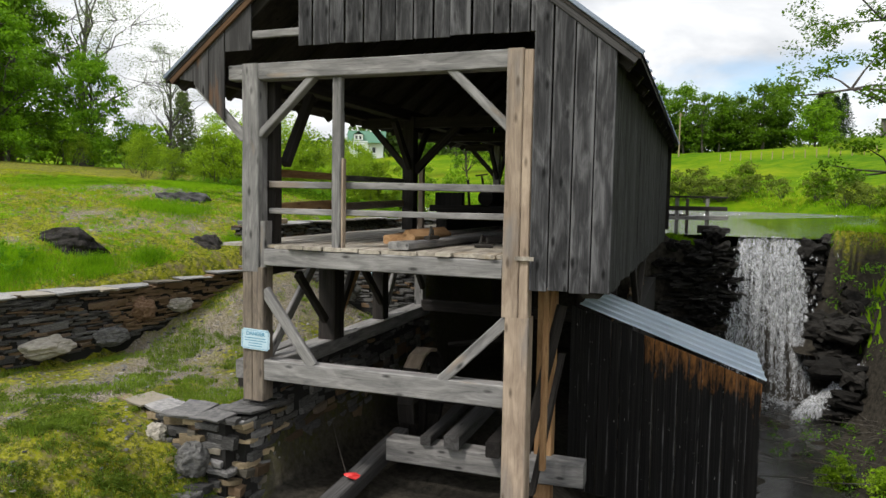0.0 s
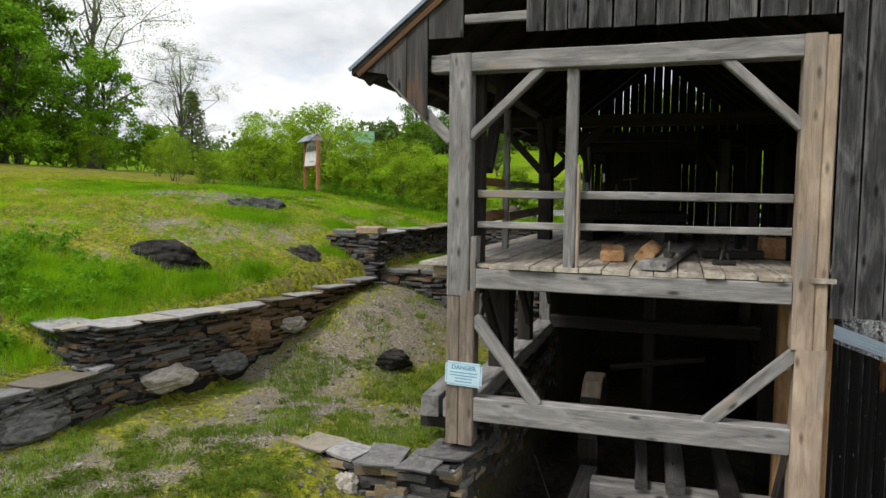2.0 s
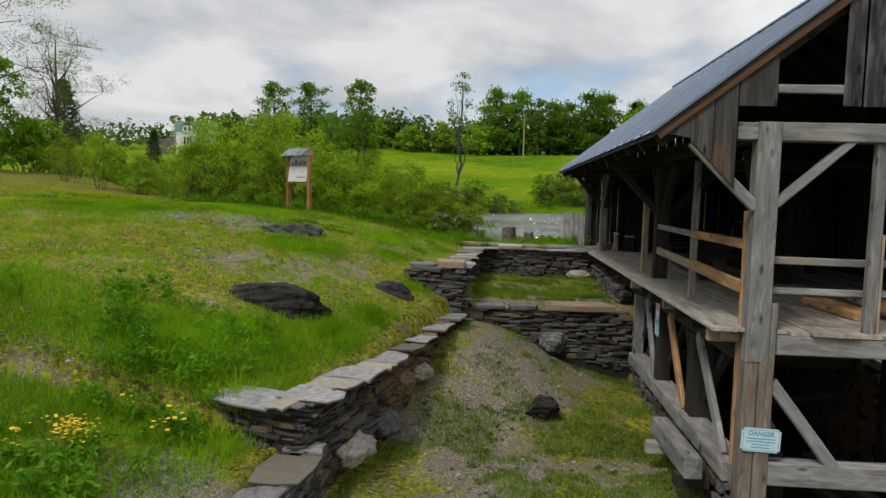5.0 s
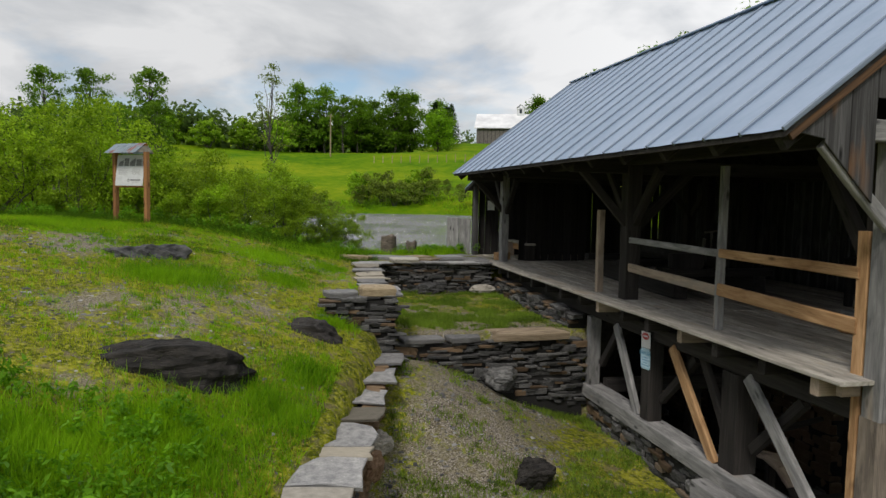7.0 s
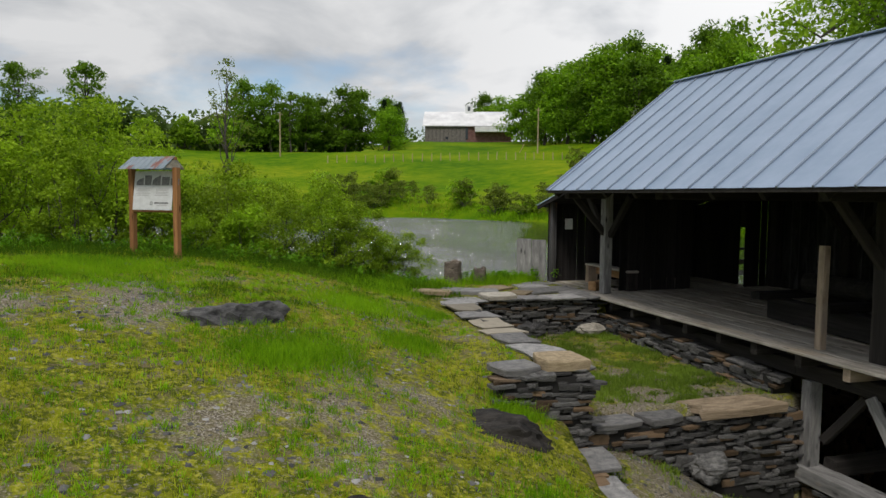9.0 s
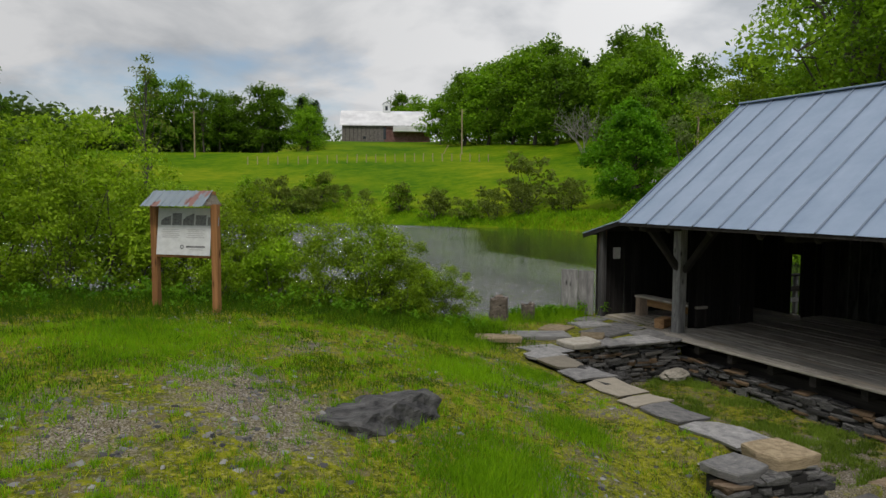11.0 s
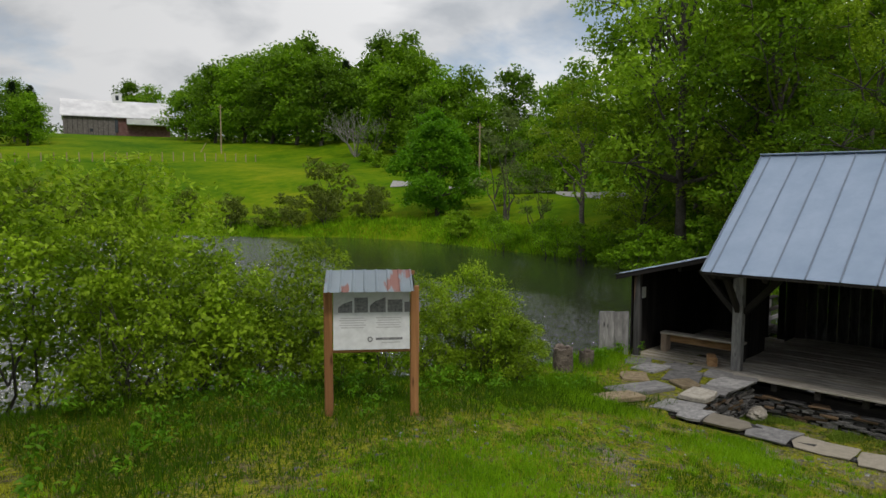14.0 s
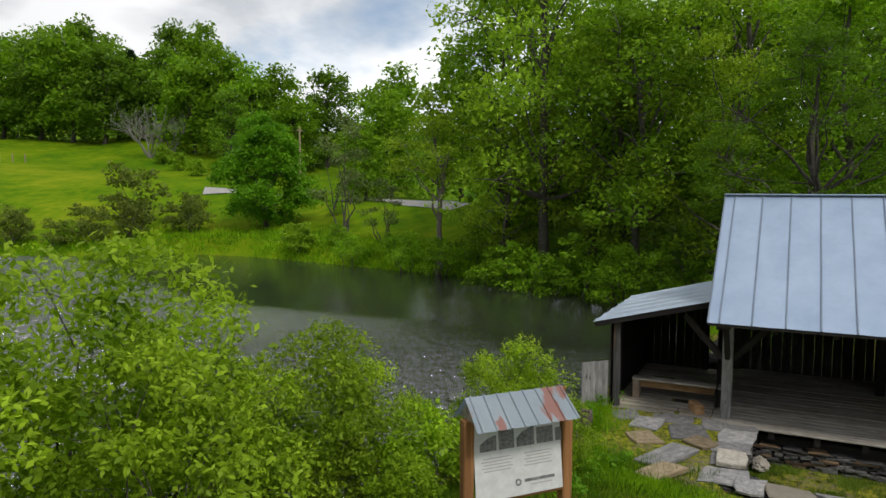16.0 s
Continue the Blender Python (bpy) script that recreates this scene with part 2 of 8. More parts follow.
def stone(name, dark, light, warm=None, bumpy=0.5, vary=1.1):
    m, t, n, b = nodes_of(name)
    v = object_coords(t, (1, 1, 2.2))
    k = noise_at(t, v, 7.0, 6, 0.6)
    c = ramp(t, k, [(0.3, dark), (0.7, light)])
    fine = noise_at(t, v, 40.0, 3, 0.6)
    c = blend(t, 0.25, c, ramp(t, fine, [(0.35, (0.02,) * 3), (0.7, (0.5,) * 3)]), "OVERLAY")
    if warm:
        pick = ramp(t, random_of(t), [(0.77, (0.0,) * 3), (0.82, (1.0,) * 3)])
        c = blend(t, pick, c, blend(t, k, tuple(q * 0.5 for q in warm), warm))
    hv = t.nodes.new("ShaderNodeHueSaturation")
    r2 = math_of(t, "FRACT", math_of(t, "MULTIPLY", random_of(t), 7.31))
    t.links.new(math_of(t, "ADD", math_of(t, "MULTIPLY", r2, vary), 1.0 - vary / 2), hv.inputs["Value"])
    t.links.new(c, hv.inputs["Color"])
    t.links.new(hv.outputs[0], b.inputs["Base Color"])
    b.inputs["Roughness"].default_value = 0.8
    b.inputs["Specular IOR Level"].default_value = 0.2
    bump(t, b, math_of(t, "ADD", k, math_of(t, "MULTIPLY", fine, 0.4)), bumpy, 0.03)
    return m


STONE = stone("dark_slate", (0.028, 0.028, 0.030), (0.19, 0.185, 0.178), (0.165, 0.112, 0.068))
STONE_CAP = stone("pale_cap_slate", (0.13, 0.13, 0.135), (0.32, 0.31, 0.30), (0.28, 0.25, 0.20), 0.5)
STONE_TAN = stone("tan_sandstone", (0.20, 0.15, 0.09), (0.43, 0.345, 0.225), None, 0.4)
STONE_PALE = stone("pale_boulder", (0.27, 0.25, 0.215), (0.52, 0.48, 0.41), None, 0.5, 0.25)
STONE_GREY = stone("grey_boulder", (0.07, 0.07, 0.072), (0.24, 0.235, 0.225), None, 0.6, 0.4)
STONE_BUFF = stone("buff_sandstone", (0.13, 0.095, 0.062), (0.33, 0.26, 0.18), (0.24, 0.15, 0.085), 0.4)
STONE_RED = stone("reddish_stone", (0.13, 0.07, 0.038), (0.30, 0.20, 0.13), None, 0.6, 0.3)
ROCK_DARK = stone("dark_ledge_rock", (0.006, 0.006, 0.006), (0.052, 0.046, 0.041), None, 1.0, 0.4)
ROCK_WET = stone("wet_black_rock", (0.006, 0.006, 0.006), (0.034, 0.031, 0.027), None, 0.9)
ROCK_GREY = stone("grey_ledge_rock", (0.022, 0.022, 0.024), (0.15, 0.147, 0.145), None, 0.9, 0.5)


def make_metal(name, base, other, rough, rust=None, metallic=0.55):
    m, t, n, b = nodes_of(name)
    v = object_coords(t, (1, 1, 1))
    k = noise_at(t, v, 1.4, 5, 0.6)
    c = ramp(t, k, [(0.3, base), (0.7, other)])
    if rust:
        p = noise_at(t, object_coords(t, (3.2, 1.0, 1.0)), 1.6, 4, 0.55)
        c = blend(t, ramp(t, p, [(0.56, (0.0,) * 3), (0.60, (1.0,) * 3)]), c, rust)
    t.links.new(c, b.inputs["Base Color"])
    b.inputs["Metallic"].default_value = metallic
    fine = noise_at(t, v, 9.0, 4, 0.6)
    t.links.new(math_of(t, "ADD", math_of(t, "MULTIPLY", fine, 0.2), rough), b.inputs["Roughness"])
    bump(t, b, k, 0.12, 0.03)
    return m


ROOF_METAL = make_metal("blue_grey_roof_metal", (0.275, 0.355, 0.475), (0.352, 0.432, 0.558), 0.42)
SEAM_METAL = make_metal("seam_metal", (0.16, 0.20, 0.26), (0.22, 0.26, 0.32), 0.45)
# ribbed roofs: the sky's reflection is put into the pale base colour
RIB_METAL = make_metal("sky_lit_ribbed_metal", (0.58, 0.68, 0.78), (0.68, 0.77, 0.86), 0.42, metallic=0.08)
ROOF_RUSTY = make_metal("galvanised_sheet_with_red_paint", (0.36, 0.43, 0.49), (0.46, 0.53, 0.59), 0.45, (0.44, 0.24, 0.21), 0.25)
IRON = make_metal("dark_iron", (0.03, 0.03, 0.03), (0.08, 0.07, 0.06), 0.5)


def plain(name, colour, rough=0.6, other=None, scale=12.0):
    m, t, n, b = nodes_of(name)
    k = noise_at(t, object_coords(t), scale, 4, 0.6)
    c = ramp(t, k, [(0.3, tuple(q * 0.82 for q in colour)), (0.7, other or colour)])
    t.links.new(c, b.inputs["Base Color"])
    b.inputs["Roughness"].default_value = rough
    return m


# wall core, near black: paints the shade seen between the stones
CORE = plain("gap_shade_core", (0.012, 0.011, 0.010), 0.95)
SIGN_BLUE = plain("pale_blue_sign_face", (0.56, 0.73, 0.82), 0.4)
SIGN_INK = plain("faded_blue_lettering", (0.15, 0.36, 0.52), 0.5)
SIGN_RED = plain("red_sign_paint", (0.55, 0.05, 0.05), 0.4)
SIGN_WHITE = plain("white_sign_paint", (0.75, 0.75, 0.74), 0.45)
BOARD_WHITE = plain("pale_display_panel", (0.62, 0.63, 0.64), 0.5)
BOARD_GREY = plain("grey_print", (0.10, 0.10, 0.11), 0.6, (0.26, 0.26, 0.27), 25.0)
PAPER = plain("notice_paper", (0.7, 0.7, 0.68), 0.7)
RED_PLASTIC = plain("red_plastic", (0.7, 0.03, 0.03), 0.4)
WHITE_PAINT = plain("white_house_paint", (0.75, 0.76, 0.78), 0.6)
BARN_ROOF = plain("pale_barn_roof", (0.66, 0.66, 0.68), 0.45, (0.78, 0.78, 0.79), 0.6)
BARN_RED = plain("faded_red_barn_board", (0.12, 0.045, 0.04), 0.85, (0.20, 0.11, 0.10), 3.0)
BARN_BROWN = plain("brown_barn_board", (0.10, 0.085, 0.08), 0.85, (0.19, 0.17, 0.16), 3.0)
ROOF_GREEN = plain("green_house_roof", (0.08, 0.20, 0.13), 0.6)
DARK_GLASS = plain("dark_window", (0.03, 0.035, 0.04), 0.15)
POLE_WOOD = wood("pole_wood", (0.26, 0.20, 0.12), (0.45, 0.37, 0.24), spread=0.2)
TREE_BARK = wood("bark", (0.045, 0.04, 0.034), (0.16, 0.145, 0.125), rough=0.95, spread=0.4)
DEAD_WOOD = wood("bare_grey_twigs", (0.17, 0.16, 0.15), (0.36, 0.345, 0.32), rough=0.95)


def leaf(name, dark, light, gloss=0.45):
    """Leaves: every leaf its own green, lighter and darker clumps painted in for lit and shaded foliage, and some light
    passes through.
    """
    m, t, n, b = nodes_of(name)
    geo = t.nodes.new("ShaderNodeNewGeometry")
    big = noise_at(t, object_coords(t), 0.9, 3, 0.5)
    f = math_of(t, "ADD", math_of(t, "MULTIPLY", geo.outputs["Random Per Island"], 0.42), math_of(t, "SUBTRACT", math_of(t, "MULTIPLY", big, 1.15), 0.23))
    c = ramp(t, f, [(0.15, dark), (0.55, tuple((p + q) / 2 for p, q in zip(dark, light))), (0.95, light)])
    hv = t.nodes.new("ShaderNodeHueSaturation")
    t.links.new(math_of(t, "ADD", math_of(t, "MULTIPLY", random_of(t), 0.5), 0.75), hv.inputs["Value"])
    t.links.new(c, hv.inputs["Color"])
    c = hv.outputs[0]
    t.links.new(c, b.inputs["Base Color"])
    b.inputs["Roughness"].default_value = gloss
    b.inputs["Specular IOR Level"].default_value = 0.12
    tr = t.nodes.new("ShaderNodeBsdfTranslucent")
    t.links.new(blend(t, 0.6, c, (0.9, 1.0, 0.25), "MULTIPLY"), tr.inputs["Color"])
    mx = t.nodes.new("ShaderNodeMixShader")
    mx.inputs[0].default_value = 0.5
    links(t, (b.outputs[0], mx.inputs[1]), (tr.outputs[0], mx.inputs[2]), (mx.outputs[0], n["Material Output"].inputs["Surface"]))
    return m


PALE_BARK = wood("pale_peeling_bark", (0.10, 0.085, 0.07), (0.34, 0.30, 0.25), rough=0.95)
AIRY_BARK = wood("grey_branch_bark", (0.07, 0.065, 0.06), (0.19, 0.18, 0.165), rough=0.95)
LEAF_DARK = leaf("dark_leaves", (0.058, 0.142, 0.008), (0.30, 0.52, 0.024))
LEAF_MID = leaf("green_leaves", (0.088, 0.185, 0.010), (0.38, 0.58, 0.036))
LEAF_BRIGHT = leaf("bright_spring_leaves", (0.070, 0.150, 0.006), (0.34, 0.52, 0.025))
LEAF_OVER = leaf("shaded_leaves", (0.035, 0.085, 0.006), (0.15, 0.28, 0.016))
LEAF_MAPLE = leaf("deep_spring_leaves", (0.062, 0.215, 0.008), (0.26, 0.57, 0.022))
LEAF_SHRUB = leaf("yellow_green_leaves", (0.062, 0.130, 0.006), (0.41, 0.58, 0.035))
LEAF_GREY = leaf("pale_grey_green_leaves", (0.07, 0.105, 0.035), (0.22, 0.29, 0.10))
LEAF_CONIFER = leaf("conifer_needles", (0.012, 0.028, 0.012), (0.04, 0.075, 0.03))
LEAF_DULL = leaf("dull_brown_green_leaves", (0.08, 0.115, 0.018), (0.23, 0.29, 0.05))
LEAF_GROVE = leaf("deep_green_leaves", (0.062, 0.150, 0.010), (0.225, 0.41, 0.022))
LEAF_HILL = leaf("hill_wood_leaves", (0.042, 0.104, 0.008), (0.205, 0.36, 0.024))
LEAF_FAR = leaf("distant_leaves", (0.045, 0.085, 0.022), (0.13, 0.20, 0.05))
GRASS_LANE = leaf("trodden_grass", (0.045, 0.085, 0.010), (0.25, 0.36, 0.045), 0.6)
GRASS = leaf("grass_blades", (0.055, 0.16, 0.004), (0.30, 0.52, 0.012), 0.6)
GRASS_DRY = leaf("short_dry_grass", (0.12, 0.17, 0.006), (0.50, 0.535, 0.032), 0.65)
GRASS_DEEP = leaf("deep_green_grass", (0.030, 0.095, 0.004), (0.145, 0.28, 0.010), 0.6)
WEED = leaf("weed_leaves", (0.045, 0.14, 0.006), (0.22, 0.46, 0.022))


def make_chips():
    m, t, n, b = nodes_of("slate_chips")
    isl = t.nodes.new("ShaderNodeNewGeometry").outputs["Random Per Island"]
    c = ramp(t, isl, [(0.0, (0.022, 0.022, 0.022)), (0.45, (0.085, 0.082, 0.08)), (0.82, (0.15, 0.147, 0.143)), (1.0, (0.30, 0.295, 0.285))])
    t.links.new(c, b.inputs["Base Color"])
    b.inputs["Roughness"].default_value = 0.85
    return m


CHIPS = make_chips()
FLOWER = plain("yellow_flower", (0.75, 0.55, 0.02), 0.6)


def make_ground():
    """Soil, gravel and turf in patches; the far hill is meadow; steep ground by the stream is wet dark rock, and the
    same colour paints the shade in the pit.
    """
    m, t, n, b = nodes_of("ground")
    geo = t.nodes.new("ShaderNodeNewGeometry")
    pos = geo.outputs["Position"]
    big, mid, fine = noise_at(t, pos, 0.30, 4, 0.6), noise_at(t, pos, 1.3, 5, 0.65), noise_at(t, pos, 9.0, 5, 0.7)
    grit = noise_at(t, pos, 45.0, 3, 0.7)
    turf = ramp(t, mid, [(0.30, (0.10, 0.125, 0.006)), (0.52, (0.20, 0.21, 0.012)), (0.72, (0.29, 0.275, 0.035))])
    speck = noise_at(t, pos, 17.0, 4, 0.7)
    turf = blend(t, ramp(t, fine, [(0.42, (0.0,) * 3), (0.56, (0.85,) * 3)]), turf, (0.030, 0.045, 0.006))
    turf = blend(t, ramp(t, speck, [(0.52, (0.0,) * 3), (0.64, (0.8,) * 3)]), turf, (0.36, 0.35, 0.045))
    soil = noise_at(t, pos, 4.0, 5, 0.7)
    turf = blend(t, ramp(t, soil, [(0.53, (0.0,) * 3), (0.64, (0.85,) * 3)]), turf, (0.145, 0.115, 0.070))
    turf = blend(t, ramp(t, grit, [(0.58, (0.0,) * 3), (0.66, (0.8,) * 3)]), turf, (0.24, 0.22, 0.18))
    gravel = ramp(t, grit, [(0.36, (0.034, 0.029, 0.022)), (0.50, (0.170, 0.147, 0.114)), (0.66, (0.42, 0.39, 0.345))])
    gravel = blend(t, ramp(t, fine, [(0.46, (0.0,) * 3), (0.62, (0.6,) * 3)]), gravel, (0.15, 0.13, 0.055))
    at = t.nodes.new("ShaderNodeAttribute")
    at.attribute_name = "bare"
    f = math_of(t, "ADD", at.outputs["Fac"], math_of(t, "MULTIPLY", math_of(t, "SUBTRACT", mid, 0.5), 1.1))
    f = math_of(t, "ADD", f, math_of(t, "MULTIPLY", math_of(t, "SUBTRACT", fine, 0.5), 1.2))
    c = blend(t, ramp(t, f, [(0.40, (0.0,) * 3), (0.62, (1.0,) * 3)]), turf, gravel)
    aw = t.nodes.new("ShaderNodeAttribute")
    aw.attribute_name = "wet_shade"
    wet_shade = ramp(t, fine, [(0.3, (0.018, 0.017, 0.015)), (0.7, (0.07, 0.062, 0.05))])
    c = blend(t, aw.outputs["Fac"], c, wet_shade)
    af = t.nodes.new("ShaderNodeAttribute")
    af.attribute_name = "meadow"
    wide = noise_at(t, pos, 0.06, 5, 0.6)
    tuft = noise_at(t, pos, 0.7, 5, 0.7)
    field = ramp(t, blend(t, 0.4, wide, tuft), [(0.38, (0.038, 0.112, 0.003)), (0.50, (0.100, 0.180, 0.003)), (0.62, (0.185, 0.235, 0.008))])
    c = blend(t, af.outputs["Fac"], c, field)
    t.links.new(c, b.inputs["Base Color"])
    b.inputs["Roughness"].default_value = 0.95
    b.inputs["Specular IOR Level"].default_value = 0.03
    bump(t, b, math_of(t, "ADD", fine, math_of(t, "MULTIPLY", grit, 0.35)), 0.7, 0.05)
    return m


GROUND = make_ground()


def make_water(name, base, ripple, height, rough=0.06, ior=1.33, ruffle=0.0):
    m, t, n, b = nodes_of(name)
    pos = t.nodes.new("ShaderNodeNewGeometry").outputs["Position"]
    mp = t.nodes.new("ShaderNodeMapping")
    mp.inputs["Rotation"].default_value, mp.inputs["Scale"].default_value = (0, 0, 0.2), (1.0, 2.6, 1.0)
    t.links.new(pos, mp.inputs["Vector"])
    k = noise_at(t, mp.outputs[0], ripple, 4, 0.6, 0.1)
    # wind ruffles the open side; under the wooded bank the water lies nearly still
    sep = t.nodes.new("ShaderNodeSeparateXYZ")
    t.links.new(pos, sep.inputs[0])
    open_side = t.nodes.new("ShaderNodeMapRange")
    open_side.inputs["From Min"].default_value, open_side.inputs["From Max"].default_value = 8.0, 0.5
    open_side.inputs["To Min"].default_value, open_side.inputs["To Max"].default_value = 0.03, 1.0
    t.links.new(math_of(t, "SUBTRACT", sep.outputs["X"], math_of(t, "MULTIPLY", math_of(t, "MAXIMUM", math_of(t, "SUBTRACT", sep.outputs["Y"], 34.0), 0.0), 0.5)), open_side.inputs["Value"])
    calm = math_of(t, "MULTIPLY", ramp(t, noise_at(t, pos, 0.14, 3, 0.5), [(0.36, (0.6,) * 3), (0.56, (1.0,) * 3)]), open_side.outputs[0])
    b.inputs["Base Color"].default_value = (*base, 1)
    t.links.new(math_of(t, "ADD", math_of(t, "MULTIPLY", math_of(t, "MULTIPLY", calm, calm), ruffle), rough), b.inputs["Roughness"])
    b.inputs["IOR"].default_value = ior
    bump(t, b, math_of(t, "MULTIPLY", k, calm), 0.9, height)
    return m


WATER = make_water("pond_water", (0.022, 0.023, 0.020), 2.3, 0.52, 0.03, 3.4, 0.22)
CREEK = make_water("creek_water", (0.035, 0.035, 0.032), 4.0, 0.22, 0.10, 1.5, 0.15)


def make_foam():
    m, t, n, b = nodes_of("falling_water")
    b.inputs["Base Color"].default_value = (0.62, 0.64, 0.67, 1)
    b.inputs["Roughness"].default_value = 0.3
    tr = t.nodes.new("ShaderNodeBsdfTransparent")
    mx = t.nodes.new("ShaderNodeMixShader")
    k = noise_at(t, object_coords(t, (7, 7, 2.6)), 2.2, 6, 0.75, 0.8)
    t.links.new(ramp(t, k, [(0.44, (0.0,) * 3), (0.68, (0.75,) * 3)]), mx.inputs[0])
    links(t, (tr.outputs[0], mx.inputs[1]), (b.outputs[0], mx.inputs[2]), (mx.outputs[0], n["Material Output"].inputs["Surface"]))
    return m


FOAM = make_foam()


# ---- building helpers ----
def mesh_of(name, verts, faces, smooth=False):
    me = bpy.data.meshes.new(name)
    me.from_pydata([tuple(v) for v in verts], [], [tuple(f) for f in faces])
    if smooth:
        me.shade_smooth()
    return me


def quick_mesh(name, verts, quads):
    """A mesh of quads from arrays."""
    me = bpy.data.meshes.new(name)
    verts, quads = np.asarray(verts, np.float32), np.asarray(quads, np.int32)
    me.vertices.add(len(verts))
    me.vertices.foreach_set("co", verts.ravel())
    k = quads.shape[1]
    me.loops.add(quads.size)
    me.loops.foreach_set("vertex_index", quads.ravel())
    me.polygons.add(len(quads))
    me.polygons.foreach_set("loop_start", np.arange(0, quads.size, k, dtype=np.int32))
    me.polygons.foreach_set("loop_total", np.full(len(quads), k, dtype=np.int32))
    me.update(calc_edges=True)
    return me


def thing(name, label, category, at=(0, 0, 0), turn=0.0, group="", kind=""):
    ob = new(name)
    ob.empty_display_size = 0.2
    ob.matrix_basis = pose(*at, 0, 0, turn)
    return tagged(ob, label, category, group, kind)


def place(name, me, material, parent=None, m=None, label=""):
    """Links mesh me as one object under parent; m is its pose in the parent's space."""
    if material is not None and not me.materials:
        me.materials.append(material)
    ob = new(name, me)
    if m is not None:
        ob.matrix_basis = m
    if parent is not None:
        ob.parent = parent
    return tagged(ob, label)


def part(name, bm, material, parent, label="", m=None):
    me = bpy.data.meshes.new(name)
    bm.to_mesh(me)
    bm.free()
    return place(name, me, material, parent, m, label)


def along(p0, p1, roll=0.0):
    """A pose whose x axis runs from p0 to p1, with z as far up as it goes."""
    p0, p1 = Vector(p0), Vector(p1)
    x = (p1 - p0).normalized()
    up = Vector((0, 0, 1)) if abs(x.z) < 0.98 else Vector((0, 1, 0))
    y = up.cross(x).normalized()
    z = x.cross(y)
    m = Matrix((x, y, z)).transposed().to_4x4()
    return Matrix.Translation(p0) @ m @ pose(0, 0, 0, roll, 0, 0)


def timber_mesh(name, length, w, h, bevel=0.012, wear=0.004, cut0=0.0, cut1=0.0, seed=0):
    """A sawn timber along x, w wide in y, h high in z, chamfered, slightly uneven; cut0, cut1 slant its ends over its width."""
    r = random.Random(seed)
    ring = [(-1, -1, 0, 1), (-1, -1, 1, 0), (1, -1, -1, 0), (1, -1, 0, 1), (1, 1, 0, -1), (1, 1, -1, 0), (-1, 1, 1, 0), (-1, 1, 0, -1)]
    c = min(bevel, w * 0.25, h * 0.25)
    cuts = max(2, min(6, int(length / 0.9) + 1))
    verts, faces = [], []
    for i in range(cuts + 1):
        f = i / cuts
        dy, dz, s = r.uniform(-wear, wear), r.uniform(-wear, wear), 1 + r.uniform(-1, 1) * wear / max(w, h)
        if i in (0, cuts):
            dy = dz = 0
        for sy, sz, ay, az in ring:
            y, z = sy * w / 2 + ay * c, sz * h / 2 + az * c
            x = f * length + (cut0 * (1 - f) + cut1 * f) * (y / w)
            verts.append((x, y * s + dy, z * s + dz))
    for i in range(cuts):
        for k in range(8):
            a, b = i * 8 + k, i * 8 + (k + 1) % 8
            faces.append((a, b, b + 8, a + 8))
    faces.append(tuple(reversed(range(8))))
    faces.append(tuple(range(cuts * 8, cuts * 8 + 8)))
    return mesh_of(name, verts, faces)


_count = [0]


def timber(name, p0, p1, w, h, material, parent, label="", roll=0.0, bevel=0.012, wear=0.004, cut0=0.0, cut1=0.0):
    """A timber from the middle of one end to the middle of the other."""
    _count[0] += 1
    length = (Vector(p1) - Vector(p0)).length
    me = timber_mesh(name, length, w, h, bevel, wear, cut0, cut1, _count[0])
    return place(name, me, material, parent, along(p0, p1, roll), label)


def upright(name, x0, x1, y0, y1, z0, z1, material, parent, label="", **k):
    """A post by its plan and its heights."""
    p = ((x0 + x1) / 2, (y0 + y1) / 2)
    return timber(name, (*p, z0), (*p, z1), x1 - x0, y1 - y0, material, parent, label, **k)


def slab_mesh(name, seed, rough=0.10, sides=12):
    """An irregular flat stone, about 1 x 1 x 1, with broken edges."""
    r = random.Random(seed)
    out = []
    corner = [(-0.5, -0.5), (0.5, -0.5), (0.5, 0.5), (-0.5, 0.5)]
    for (ax, ay), (bx, by) in zip(corner, corner[1:] + corner[:1]):
        for f in (0.06, 0.55):
            k = r.uniform(1 - rough * 1.7, 1.0)
            out.append(((ax + (bx - ax) * f) * k, (ay + (by - ay) * f) * k))
    sides = len(out)
    verts, faces = [], []
    for z, s in ((-0.5, 0.97), (0.30, 1.0), (0.5, 0.955)):
        for x, y in out:
            verts.append((x * s * r.uniform(0.96, 1.02), y * s * r.uniform(0.96, 1.02), z * r.uniform(0.93, 1.04)))
    for lv in range(2):
        for i in range(sides):
            a, b = lv * sides + i, lv * sides + (i + 1) % sides
            faces.append((a, b, b + sides, a + sides))
    faces.append(tuple(reversed(range(sides))))
    faces.append(tuple(range(2 * sides, 3 * sides)))
    return mesh_of(name, verts, faces)


SLABS = {}


def slab(material, i, rough=0.10):
    key = (material.name, i % 10, rough)
    if key not in SLABS:
        me = slab_mesh("stone", 100 + i % 10, rough)
        me.materials.append(material)
        SLABS[key] = me
    return SLABS[key]


